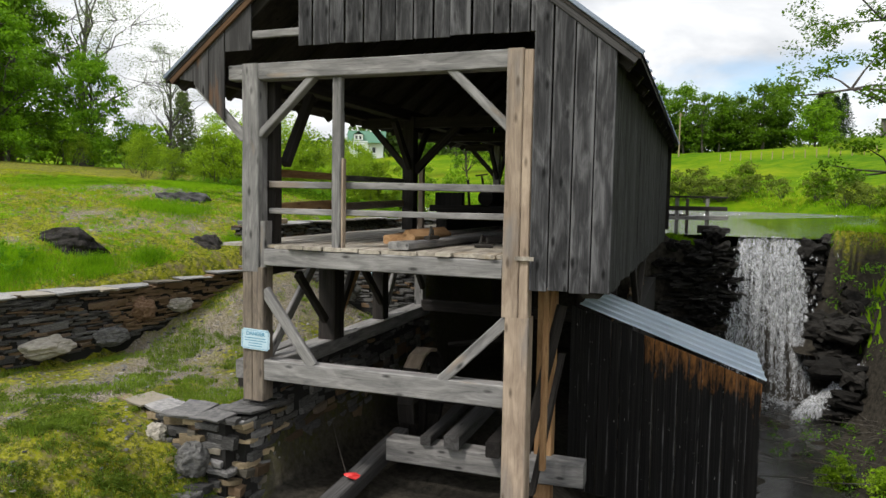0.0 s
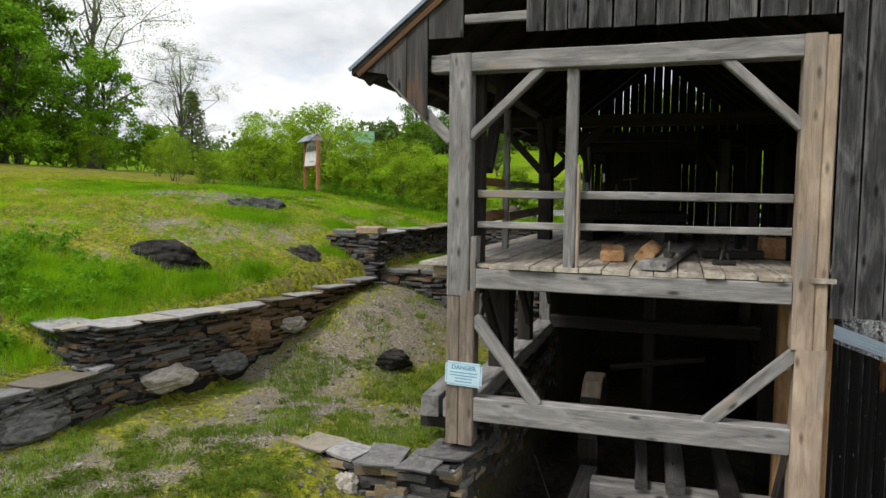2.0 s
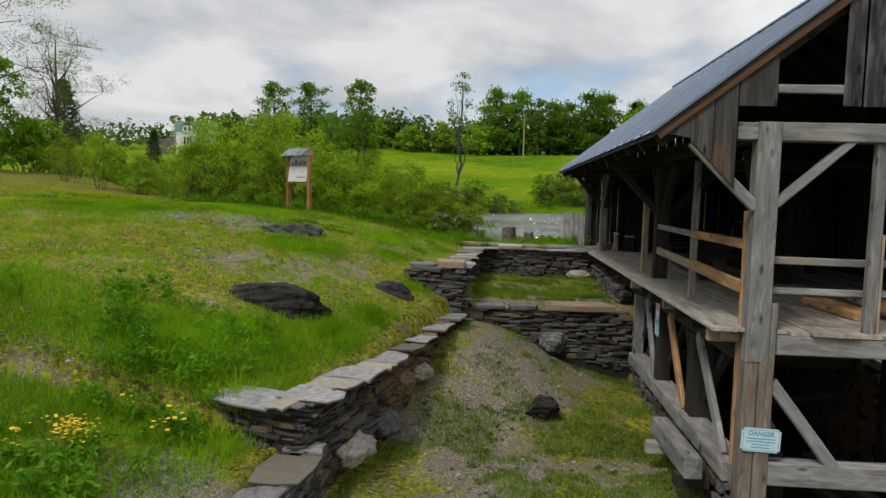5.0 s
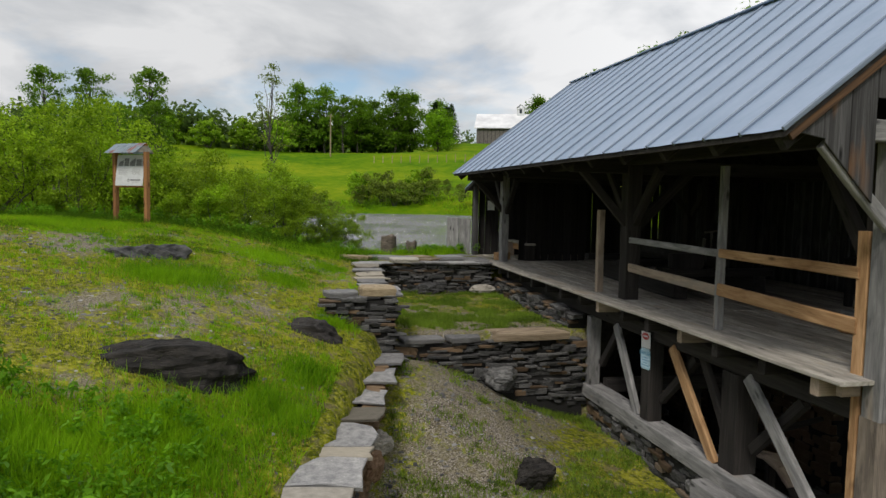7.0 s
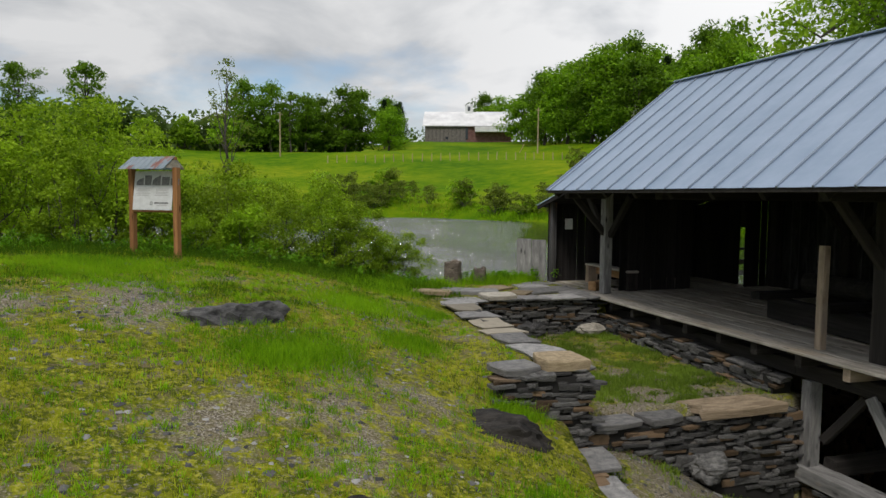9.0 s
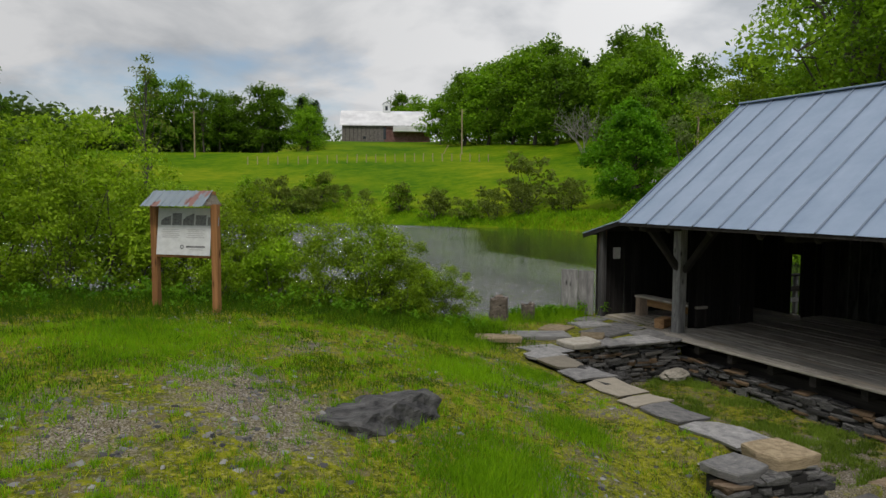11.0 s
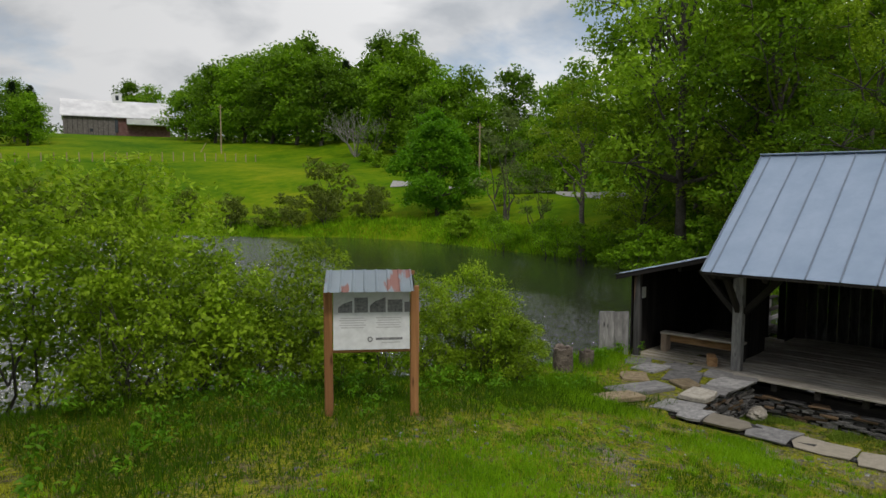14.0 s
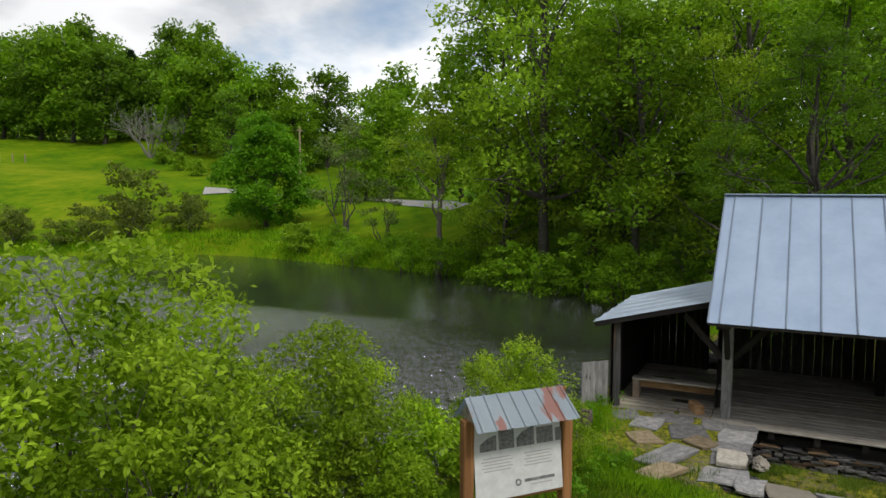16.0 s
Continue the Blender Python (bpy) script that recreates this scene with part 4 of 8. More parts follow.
def build_frame():
    P = mill
    # front posts, spliced below the floor
    upright("post", 0.0, 0.25, 0.0, 0.22, -0.36, 2.30, WOOD_GREY, P)
    upright("post", 0.0, 0.15, 0.01, 0.24, -2.06, -0.36, WOOD_BROWN, P, "lower post of two brown planks")
    upright("post", 0.152, 0.32, 0.0, 0.24, -2.06, -0.30, WOOD_BROWN, P)
    upright("post", 0.255, 0.335, 0.03, 0.2, -0.30, 0.30, WOOD_GREY, P)
    upright("post", 0.13, 0.33, 0.25, 0.42, -0.1, 2.15, WOOD_DARK, P)
    upright("post", 3.51, 3.70, -0.01, 0.22, -0.70, 2.30, WOOD_TAN, P, "tan corner post")
    upright("post", 3.703, 3.815, 0.0, 0.2, -0.70, 2.28, WOOD_TAN, P)
    upright("post", 3.55, 3.83, -0.01, 0.24, -4.4, -0.70, WOOD_TAN, P)
    # front beams
    timber("tie_beam", (-0.22, 0.12, 2.20), (-0.001, 0.12, 2.20), 0.18, 0.19, WOOD_GREY, P)
    timber("tie_beam", (0.252, 0.11, 2.195), (3.508, 0.11, 2.195), 0.2, 0.205, WOOD_GREY, P, "long grey tie beam with pale patches")
    timber("floor_beam", (0.335, 0.10, -0.165), (3.50, 0.10, -0.165), 0.19, 0.215, WOOD_GREY, P)
    timber("low_beam", (0.325, 0.12, -1.645), (3.545, 0.12, -1.635), 0.2, 0.27, WOOD_GREY, P)
    # front braces
    timber("brace", (0.24, 0.09, 1.40), (1.02, 0.09, 2.12), 0.13, 0.09, WOOD_GREY, P, roll=0)
    timber("brace", (3.53, 0.09, 1.44), (2.82, 0.09, 2.12), 0.13, 0.10, WOOD_GREY, P)
    timber("brace", (0.31, 0.06, -0.60), (1.03, 0.06, -1.53), 0.08, 0.14, WOOD_GREY, P)
    timber("brace", (3.57, 0.06, -0.74), (2.77, 0.06, -1.53), 0.08, 0.13, WOOD_GREY, P)
    timber("brace", (0.30, 0.55, 1.05), (0.30, 1.2, 2.05), 0.12, 0.12, WOOD_DARK, P)
    # front rails
    upright("rail_post", 1.280, 1.405, 0.06, 0.16, -0.03, 2.09, WOOD_GREY, P)
    upright("rail_post", 1.408, 1.438, 0.07, 0.15, -0.02, 1.1, WOOD_TAN, P)
    timber("rail", (0.30, 0.19, 0.775), (3.50, 0.19, 0.755), 0.035, 0.085, WOOD_GREY, P)
    timber("rail", (0.30, 0.19, 0.43), (3.50, 0.19, 0.43), 0.035, 0.075, WOOD_GREY, P)
    # left side: posts along the open front of the floor
    upright("post", 0.02, 0.17, 0.26, 0.40, -0.01, 1.32, WOOD_NEW, P, "short newer rail post")
    upright("post", 0.02, 0.11, 2.5, 2.59, 0.0, 2.0, WOOD_GREY, P)
    upright("post", 0.06, 0.30, 5.04, 5.28, 0.0, 2.2, WOOD_DARK, P, "thick dark hewn post")
    upright("post", 0.02, 0.13, 5.98, 6.09, 0.0, 1.40, WOOD_TAN, P)
    upright("post", 0.0, 0.18, 11.62, 11.82, 0.0, 2.2, WOOD_GREY, P, "corner post with curved braces")
    for y in (5.17, 11.72):
        for s in (-1, 1):
            timber("brace", (0.12 if y > 6 else 0.2, y + s * 0.10, 1.22), (0.12 if y > 6 else 0.2, y + s * 0.85, 2.05), 0.10, 0.13, WOOD_DARK, P)
        timber("brace", (0.1, y, 1.2), (-0.75, y, 2.12), 0.10, 0.12, WOOD_DARK, P)
    timber("brace", (0.28, 5.17, 1.15), (1.2, 5.17, 2.05), 0.12, 0.14, WOOD_DARK, P)
    # left rails
    timber("rail", (0.03, 0.35, 0.935), (0.03, 2.52, 0.945), 0.05, 0.11, WOOD_NEW, P, "newer orange rail")
    timber("rail", (0.03, 0.35, 0.44), (0.03, 2.52, 0.50), 0.05, 0.15, WOOD_NEW, P, "newer orange rail")
    timber("rail", (0.10, 2.54, 0.93), (0.10, 5.0, 0.95), 0.05, 0.09, WOOD_GREY, P)
    timber("rail", (0.10, 2.54, 0.46), (0.10, 5.0, 0.52), 0.05, 0.13, WOOD_TAN, P)
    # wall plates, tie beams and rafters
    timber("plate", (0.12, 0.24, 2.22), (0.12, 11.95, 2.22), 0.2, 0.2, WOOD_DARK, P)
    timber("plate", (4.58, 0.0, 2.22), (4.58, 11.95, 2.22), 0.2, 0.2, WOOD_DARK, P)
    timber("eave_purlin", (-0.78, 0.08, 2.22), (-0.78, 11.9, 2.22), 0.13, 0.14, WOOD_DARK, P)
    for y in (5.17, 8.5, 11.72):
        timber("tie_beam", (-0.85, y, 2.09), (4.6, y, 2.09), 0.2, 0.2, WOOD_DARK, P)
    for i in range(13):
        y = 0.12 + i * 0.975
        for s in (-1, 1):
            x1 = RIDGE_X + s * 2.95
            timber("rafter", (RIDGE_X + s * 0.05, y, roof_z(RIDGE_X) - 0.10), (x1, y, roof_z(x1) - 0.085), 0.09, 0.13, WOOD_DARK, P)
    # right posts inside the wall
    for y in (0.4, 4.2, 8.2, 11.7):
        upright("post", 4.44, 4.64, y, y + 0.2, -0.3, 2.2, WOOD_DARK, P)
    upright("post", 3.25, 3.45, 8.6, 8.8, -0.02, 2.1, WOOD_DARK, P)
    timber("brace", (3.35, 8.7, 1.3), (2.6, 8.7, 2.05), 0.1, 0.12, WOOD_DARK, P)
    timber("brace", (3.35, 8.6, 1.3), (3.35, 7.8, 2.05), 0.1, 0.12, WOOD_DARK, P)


build_frame()


def build_deck():
    r = random.Random(12)
    # the walkway along the open side, laid lengthways, and the mill floor behind it
    for y0, y1 in ((-0.06, 4.1), (4.11, 8.2), (8.21, 11.98)):
        x = -0.36
        for w in (0.30, 0.27, 0.26):
            y0 = max(y0, 0.08) if x < -0.1 else y0
            timber("deck_plank", (x + w / 2, y0, -0.022 + r.uniform(-0.004, 0.004)), (x + w / 2, y1, -0.022 + r.uniform(-0.004, 0.004)), w - 0.008, 0.038, WOOD_PALE, mill, bevel=0.006)
            x += w
    x = 0.48
    while x < 4.5:
        w = r.uniform(0.2, 0.3)
        for y0, y1 in ((0.0 + r.uniform(-0.06, 0.05), 3.9), (3.91, 8.0), (8.01, 11.98)):
            timber("deck_plank", (x + w / 2, y0, -0.026 + r.uniform(-0.008, 0.008)), (x + w / 2, y1, -0.026 + r.uniform(-0.008, 0.008)), w - 0.012, 0.045, WOOD_DECK, mill, bevel=0.006)
        x += w
    # joists, their ends showing under the walkway, and the girts that carry them
    for i in range(15):
        y = 0.45 + i * 0.8
        timber("joist", (-0.27 if i % 2 else -0.30, y, -0.135), (4.4, y, -0.135), 0.11, 0.17, WOOD_TAN if i in (0, 3, 6) else WOOD_DARK, mill)
    timber("joist", (-0.20, 0.26, -0.12), (-0.01, 0.26, -0.12), 0.08, 0.13, WOOD_TAN, mill)
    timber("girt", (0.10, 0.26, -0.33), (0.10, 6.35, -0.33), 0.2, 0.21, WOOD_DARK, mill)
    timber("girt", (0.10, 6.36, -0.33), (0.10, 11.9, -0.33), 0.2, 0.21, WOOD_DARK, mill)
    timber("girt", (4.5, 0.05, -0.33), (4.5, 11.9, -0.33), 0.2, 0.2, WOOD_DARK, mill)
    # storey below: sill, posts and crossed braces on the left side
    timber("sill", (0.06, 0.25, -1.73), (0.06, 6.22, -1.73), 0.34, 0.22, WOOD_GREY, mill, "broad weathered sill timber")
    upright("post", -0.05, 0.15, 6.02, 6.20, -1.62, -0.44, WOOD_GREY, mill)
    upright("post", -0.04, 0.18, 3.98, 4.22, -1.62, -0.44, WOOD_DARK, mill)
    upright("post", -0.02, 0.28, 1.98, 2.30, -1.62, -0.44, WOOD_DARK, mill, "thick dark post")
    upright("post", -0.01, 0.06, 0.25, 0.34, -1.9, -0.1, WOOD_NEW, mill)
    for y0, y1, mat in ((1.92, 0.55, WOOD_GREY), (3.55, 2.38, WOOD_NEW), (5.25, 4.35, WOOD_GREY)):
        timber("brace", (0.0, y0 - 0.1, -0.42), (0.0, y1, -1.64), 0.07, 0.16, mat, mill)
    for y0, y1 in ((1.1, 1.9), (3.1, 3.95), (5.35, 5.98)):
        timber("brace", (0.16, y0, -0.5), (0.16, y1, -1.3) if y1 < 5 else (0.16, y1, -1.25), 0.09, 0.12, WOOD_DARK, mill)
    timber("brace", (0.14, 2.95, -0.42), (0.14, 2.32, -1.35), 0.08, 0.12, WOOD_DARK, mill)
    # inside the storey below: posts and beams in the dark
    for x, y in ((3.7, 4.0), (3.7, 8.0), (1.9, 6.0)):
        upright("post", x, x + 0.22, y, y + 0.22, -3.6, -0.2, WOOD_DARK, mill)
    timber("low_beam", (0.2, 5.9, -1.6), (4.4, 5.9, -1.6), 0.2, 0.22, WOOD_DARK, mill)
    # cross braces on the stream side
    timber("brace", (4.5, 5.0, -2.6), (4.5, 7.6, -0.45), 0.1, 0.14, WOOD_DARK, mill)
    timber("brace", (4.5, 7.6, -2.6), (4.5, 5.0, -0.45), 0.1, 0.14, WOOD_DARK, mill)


build_deck()


def build_walls():
    r = random.Random(21)
    # front gable: boards over the middle, the long siding at the stream side, and the flared boards at the open side
    x = 0.85
    while x < 4.0:
        w = min(r.uniform(0.19, 0.26), 4.02 - x)
        if w > 0.05:
            board_v("siding_board", x + w / 2, -0.015, 2.47 + r.uniform(-0.012, 0.012), roof_z(x + 0.01), roof_z(x + w - 0.01), w - 0.020, 0.024, WOOD_SIDING, mill)
        x += w
    # not a strip: a black sheet added behind the boards, shading their gaps
    board_v("batten", 4.26, 0.012, -0.34, roof_z(3.84) - 0.12, roof_z(4.68) - 0.05, 0.84, 0.02, WOOD_BLACK, mill)
    x = 3.82
    for w in (0.21, 0.235, 0.23, 0.215):
        mat = WOOD_SIDING
        board_v("siding_board", x + w / 2, -0.018, -0.37 + r.uniform(-0.01, 0.01), min(2.30, roof_z(x)) if x + w < 4.03 else roof_z(x), min(2.30, roof_z(x + w)) if x + w < 4.03 else roof_z(x + w), w - 0.016, 0.026, mat, mill)
        x += w
    for x0, x1, z0, z0a in ((-0.98, -0.73, 2.10, 2.14), (-0.73, -0.49, 1.83, 2.07), (-0.49, -0.24, 1.57, 1.82)):
        board_v("siding_board", (x0 + x1) / 2, -0.012, z0, roof_z(x0), roof_z(x1), x1 - x0 - 0.006, 0.024, WOOD_RUST, mill, z0a=z0a)
    for x0, x1 in ((-0.24, -0.03), (-0.03, 0.17)):
        board_v("siding_board", (x0 + x1) / 2, -0.010, 2.46, roof_z(x0), roof_z(x1), x1 - x0 - 0.006, 0.024, WOOD_RUST, mill)
    timber("collar", (0.17, 0.02, 2.655), (0.86, 0.02, 2.655), 0.05, 0.10, WOOD_GREY, mill)
    timber("brace", (-0.70, 0.05, 2.07), (0.02, 0.05, 1.36), 0.08, 0.12, WOOD_GREY, mill)
    timber("fascia", (-1.10, -0.035, roof_z(-1.10) + 0.02), (RIDGE_X, -0.035, roof_z(RIDGE_X) + 0.02), 0.03, 0.12, WOOD_RAKE, mill)
    timber("fascia", (RIDGE_X, -0.035, roof_z(RIDGE_X) + 0.02), (4.92, -0.035, roof_z(4.92) + 0.02), 0.03, 0.12, WOOD_RUST, mill)
    # stream side: one long wall of upright boards
    wall = place("side_wall", mesh_of("side_wall", [(4.65, 0.05, 2.0), (4.65, 11.9, 2.0), (4.65, 11.9, 2.1), (4.65, 0.05, 2.1), (4.67, 0.05, 2.0), (4.67, 11.9, 2.0), (4.67, 11.9, 2.1), (4.67, 0.05, 2.1)],
                 [(0, 3, 2, 1), (4, 5, 6, 7), (0, 1, 5, 4), (1, 2, 6, 5), (2, 3, 7, 6), (3, 0, 4, 7)]), WOOD_DARK, mill)
    y = 0.0
    while y < 11.95:
        w = r.uniform(0.18, 0.27)
        gap = 0.006
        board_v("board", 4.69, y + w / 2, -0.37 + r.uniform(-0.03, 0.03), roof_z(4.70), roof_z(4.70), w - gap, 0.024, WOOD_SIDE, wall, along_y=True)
        y += w
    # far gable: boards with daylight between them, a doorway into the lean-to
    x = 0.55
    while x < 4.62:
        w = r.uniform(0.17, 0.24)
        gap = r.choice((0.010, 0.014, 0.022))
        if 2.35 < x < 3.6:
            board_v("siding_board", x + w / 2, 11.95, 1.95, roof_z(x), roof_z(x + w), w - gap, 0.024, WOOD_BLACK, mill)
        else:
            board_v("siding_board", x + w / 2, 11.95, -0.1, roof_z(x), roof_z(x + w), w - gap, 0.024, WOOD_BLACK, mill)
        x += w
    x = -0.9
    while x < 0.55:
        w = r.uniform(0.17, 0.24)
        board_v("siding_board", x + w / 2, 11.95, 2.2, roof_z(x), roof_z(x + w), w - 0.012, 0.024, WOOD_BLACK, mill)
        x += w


build_walls()


def build_roof():
    """Standing-seam sheets on boards, each slope of many narrow trays."""
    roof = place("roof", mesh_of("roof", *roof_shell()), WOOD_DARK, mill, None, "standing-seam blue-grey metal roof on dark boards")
    lines = [-0.07] + [-0.06 + 0.565 * i for i in range(1, 22)] + [LENGTH + 0.01]
    r = random.Random(31)
    for s in (-1, 1):
        run = math.hypot(RIDGE_X - EAVE_L, RIDGE_Z - EAVE_Z)
        cols = 5
        for y0, y1 in zip(lines, lines[1:]):
            w = y1 - y0
            bm = bmesh.new()
            rows = []
            for k in range(cols + 1):
                f = k / cols
                x = RIDGE_X + s * (RIDGE_X - EAVE_L) * f
                z = RIDGE_Z - (RIDGE_Z - EAVE_Z) * f
                d = [r.uniform(-0.003, 0.003) for _ in range(3)]
                rows.append([bm.verts.new((x, y0 + 0.012, z)), bm.verts.new((x, y0 + w / 2, z - 0.004 + d[1])), bm.verts.new((x, y0 + w - 0.012, z))])
            for a, b in zip(rows, rows[1:]):
                for q in range(2):
                    bm.faces.new((a[q], a[q + 1], b[q + 1], b[q])).smooth = True
            bmesh.ops.recalc_face_normals(bm, faces=bm.faces[:])
            part("roof_sheet", bm, ROOF_METAL, roof)
        for y0 in lines:
            a = Vector((RIDGE_X, y0, RIDGE_Z + 0.004))
            b = Vector((RIDGE_X + s * (RIDGE_X - EAVE_L + 0.006), y0, EAVE_Z + 0.0))
            timber("seam", a, b, 0.026, 0.045, SEAM_METAL, roof, bevel=0.006, wear=0.003)
    timber("ridge_cap", (RIDGE_X, -0.09, RIDGE_Z + 0.015), (RIDGE_X, LENGTH + 0.03, RIDGE_Z + 0.015), 0.16, 0.03, ROOF_METAL, roof)


def roof_shell():
    v, f = [], []
    for y in (-0.06, LENGTH):
        for off in (-0.015, -0.06):
            for x, z in ((EAVE_L + 0.02, EAVE_Z), (RIDGE_X, RIDGE_Z), (EAVE_R - 0.02, EAVE_Z)):
                v.append((x, y, z + off))
    f = [(0, 6, 7, 1), (1, 7, 8, 2), (3, 4, 10, 9), (4, 5, 11, 10), (0, 1, 4, 3), (1, 2, 5, 4), (6, 9, 10, 7), (7, 10, 11, 8), (0, 3, 9, 6), (2, 8, 11, 5)]
    return v, f


build_roof()


def corrugated(name, corners, waves, depth, material, parent, label=""):
    """A ribbed sheet over four corners a, b, c, d; its ribs run from a-b to d-c."""
    a, b, c, d = (Vector(p) for p in corners)
    nrm = (b - a).cross(d - a).normalized()
    if nrm.z < 0:
        nrm = -nrm
    bm = bmesh.new()
    rows = []
    for j in range(3):
        g = j / 2
        row = []
        for i in range(waves):
            for f, hgt in ((0.0, 0.0), (0.30, 0.0), (0.36, 1.0), (0.48, 1.0), (0.54, 0.0)):
                u = min(1, (i + f) / waves)
                p = a.lerp(b, u).lerp(d.lerp(c, u), g) + nrm * depth * hgt
                row.append(bm.verts.new(p))
        rows.append(row)
    for p, q in zip(rows, rows[1:]):
        for i in range(len(p) - 1):
            bm.faces.new((p[i], p[i + 1], q[i + 1], q[i]))
    ext = bmesh.ops.solidify(bm, geom=bm.faces[:], thickness=0.006)
    return part(name, bm, material, parent, label)


# lean-to at the far gable: floor, back wall, low ribbed roof
def build_leanto():
    t = thing("lean_to", "dark open board lean-to with a ribbed metal roof", "shed")
    r = random.Random(41)
    corrugated("roof", [(-0.30, 12.02, 2.44), (4.15, 12.02, 2.44), (4.15, 14.42, 1.82), (-0.30, 14.42, 1.82)][::1], 6, 0.02, RIB_METAL, t)
    # added black lining that darkens the roof's underside as shade would
    deck = mesh_of("roof_deck", [(x, y, 2.44 - 0.2583 * (y - 12.02) - d) for d in (0.045, 0.065) for x, y in ((-0.24, 12.03), (4.10, 12.03), (4.10, 14.36), (-0.24, 14.36))],
                   [(0, 1, 2, 3), (7, 6, 5, 4), (0, 4, 5, 1), (1, 5, 6, 2), (2, 6, 7, 3), (3, 7, 4, 0)])
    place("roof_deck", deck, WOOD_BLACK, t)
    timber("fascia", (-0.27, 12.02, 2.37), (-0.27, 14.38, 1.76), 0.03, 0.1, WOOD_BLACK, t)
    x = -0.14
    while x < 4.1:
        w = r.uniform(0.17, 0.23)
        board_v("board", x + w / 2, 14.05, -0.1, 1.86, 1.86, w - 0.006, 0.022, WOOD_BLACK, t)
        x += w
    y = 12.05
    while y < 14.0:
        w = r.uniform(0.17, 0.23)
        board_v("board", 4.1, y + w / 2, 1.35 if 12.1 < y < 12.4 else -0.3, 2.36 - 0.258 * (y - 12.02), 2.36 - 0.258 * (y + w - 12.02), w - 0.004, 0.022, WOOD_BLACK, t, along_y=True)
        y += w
    upright("post", -0.14, 0.0, 13.86, 14.0, -0.02, 1.9, WOOD_RUST, t)
    x = -0.14
    while x < 4.1:
        w = r.uniform(0.2, 0.26)
        timber("floor_plank", (x + w / 2, 12.0, -0.04), (x + w / 2, 14.02, -0.04), w - 0.01, 0.045, WOOD_DECK, t)
        x += w
    timber("floor_edge", (-0.16, 12.02, -0.07), (-0.16, 14.02, -0.07), 0.05, 0.12, WOOD_GREY, t)
    timber("rafter", (-0.2, 12.9, 2.06), (4.05, 12.9, 2.06), 0.08, 0.12, WOOD_BLACK, t)


build_leanto()


# low shed at the stream side of the mill
def build_low_shed():
    t = thing("low_shed", "low shed of blackened vertical boards with a ribbed metal roof", "shed")
    r = random.Random(51)
    y0, y1 = 2.6, 4.6
    zt = lambda x: -0.90 - (x - 4.0) * 0.345
    x = 3.86
    while x < 6.4:
        w = r.uniform(0.13, 0.17)
        ob = board_v("board", x + w / 2, y0, -3.65 - 0.1 * (x - 3.86), zt(x) - 0.04, zt(x + w) - 0.04, w - 0.007, 0.024, WOOD_SHED, t)
        at = ob.data.attributes.new("eaves", "FLOAT", "POINT")
        for k, v in enumerate(ob.data.vertices):
            at.data[k].value = (0.66 if x < 4.8 else 0.95) if v.co.x > -2.6 else 0.0
        x += w
    y = y0 + 0.05
    while y < y1:
        w = r.uniform(0.14, 0.2)
        board_v("board", 6.40, y + w / 2, -4.2, zt(6.4) - 0.05, zt(6.4) - 0.05, w - 0.007, 0.024, WOOD_SHED, t, along_y=True)
        y += w
    corrugated("roof", [(3.98, y1, zt(3.98) + 0.01), (3.98, y0 - 0.16, zt(3.98) + 0.01), (6.52, y0 - 0.16, zt(6.52) + 0.01), (6.52, y1, zt(6.52) + 0.01)], 5, 0.022, RIB_METAL, t, "blue-grey ribbed metal roof")
    timber("rafter", (3.95, y0 + 0.04, zt(3.95) - 0.10), (6.45, y0 + 0.04, zt(6.45) - 0.10), 0.06, 0.1, WOOD_BLACK, t)
    timber("corner_post", (6.32, y0 + 0.08, -4.4), (6.32, y0 + 0.08, zt(6.3) - 0.1), 0.12, 0.12, WOOD_BLACK, t)


build_low_shed()
# newer timbers behind the corner post
timber("post", (3.72, 1.6, -4.3), (3.72, 1.6, -0.45), 0.24, 0.2, WOOD_NEW, mill, "newer orange post")
timber("post", (3.93, 0.5, -2.6), (3.93, 0.5, -0.37), 0.07, 0.1, WOOD_NEW, mill)
timber("brace", (3.98, 1.2, -0.7), (3.60, 1.0, -2.6), 0.10, 0.12, WOOD_DARK, mill)
timber("brace", (4.02, 1.1, -1.3), (3.72, 0.9, -3.1), 0.07, 0.16, WOOD_DARK, mill)


# ---- things about the mill ----
def lettering(text, size, material, parent, m, name="lettering", bold=0.0):
    cu = bpy.data.curves.new(name, "FONT")
    cu.body, cu.size, cu.extrude, cu.align_x, cu.align_y, cu.offset = text, size, 0.0015, "CENTER", "CENTER", bold
    tmp = bpy.data.objects.new(name, cu)
    me = bpy.data.meshes.new_from_object(tmp)
    bpy.data.objects.remove(tmp)
    return place(name, me, material, parent, m)


def bar(name, w, h, material, parent, m, t=0.003):
    return place(name, timber_mesh(name, w, h, t, 0.001, 0.0), material, parent, m @ pose(-w / 2, 0, 0))


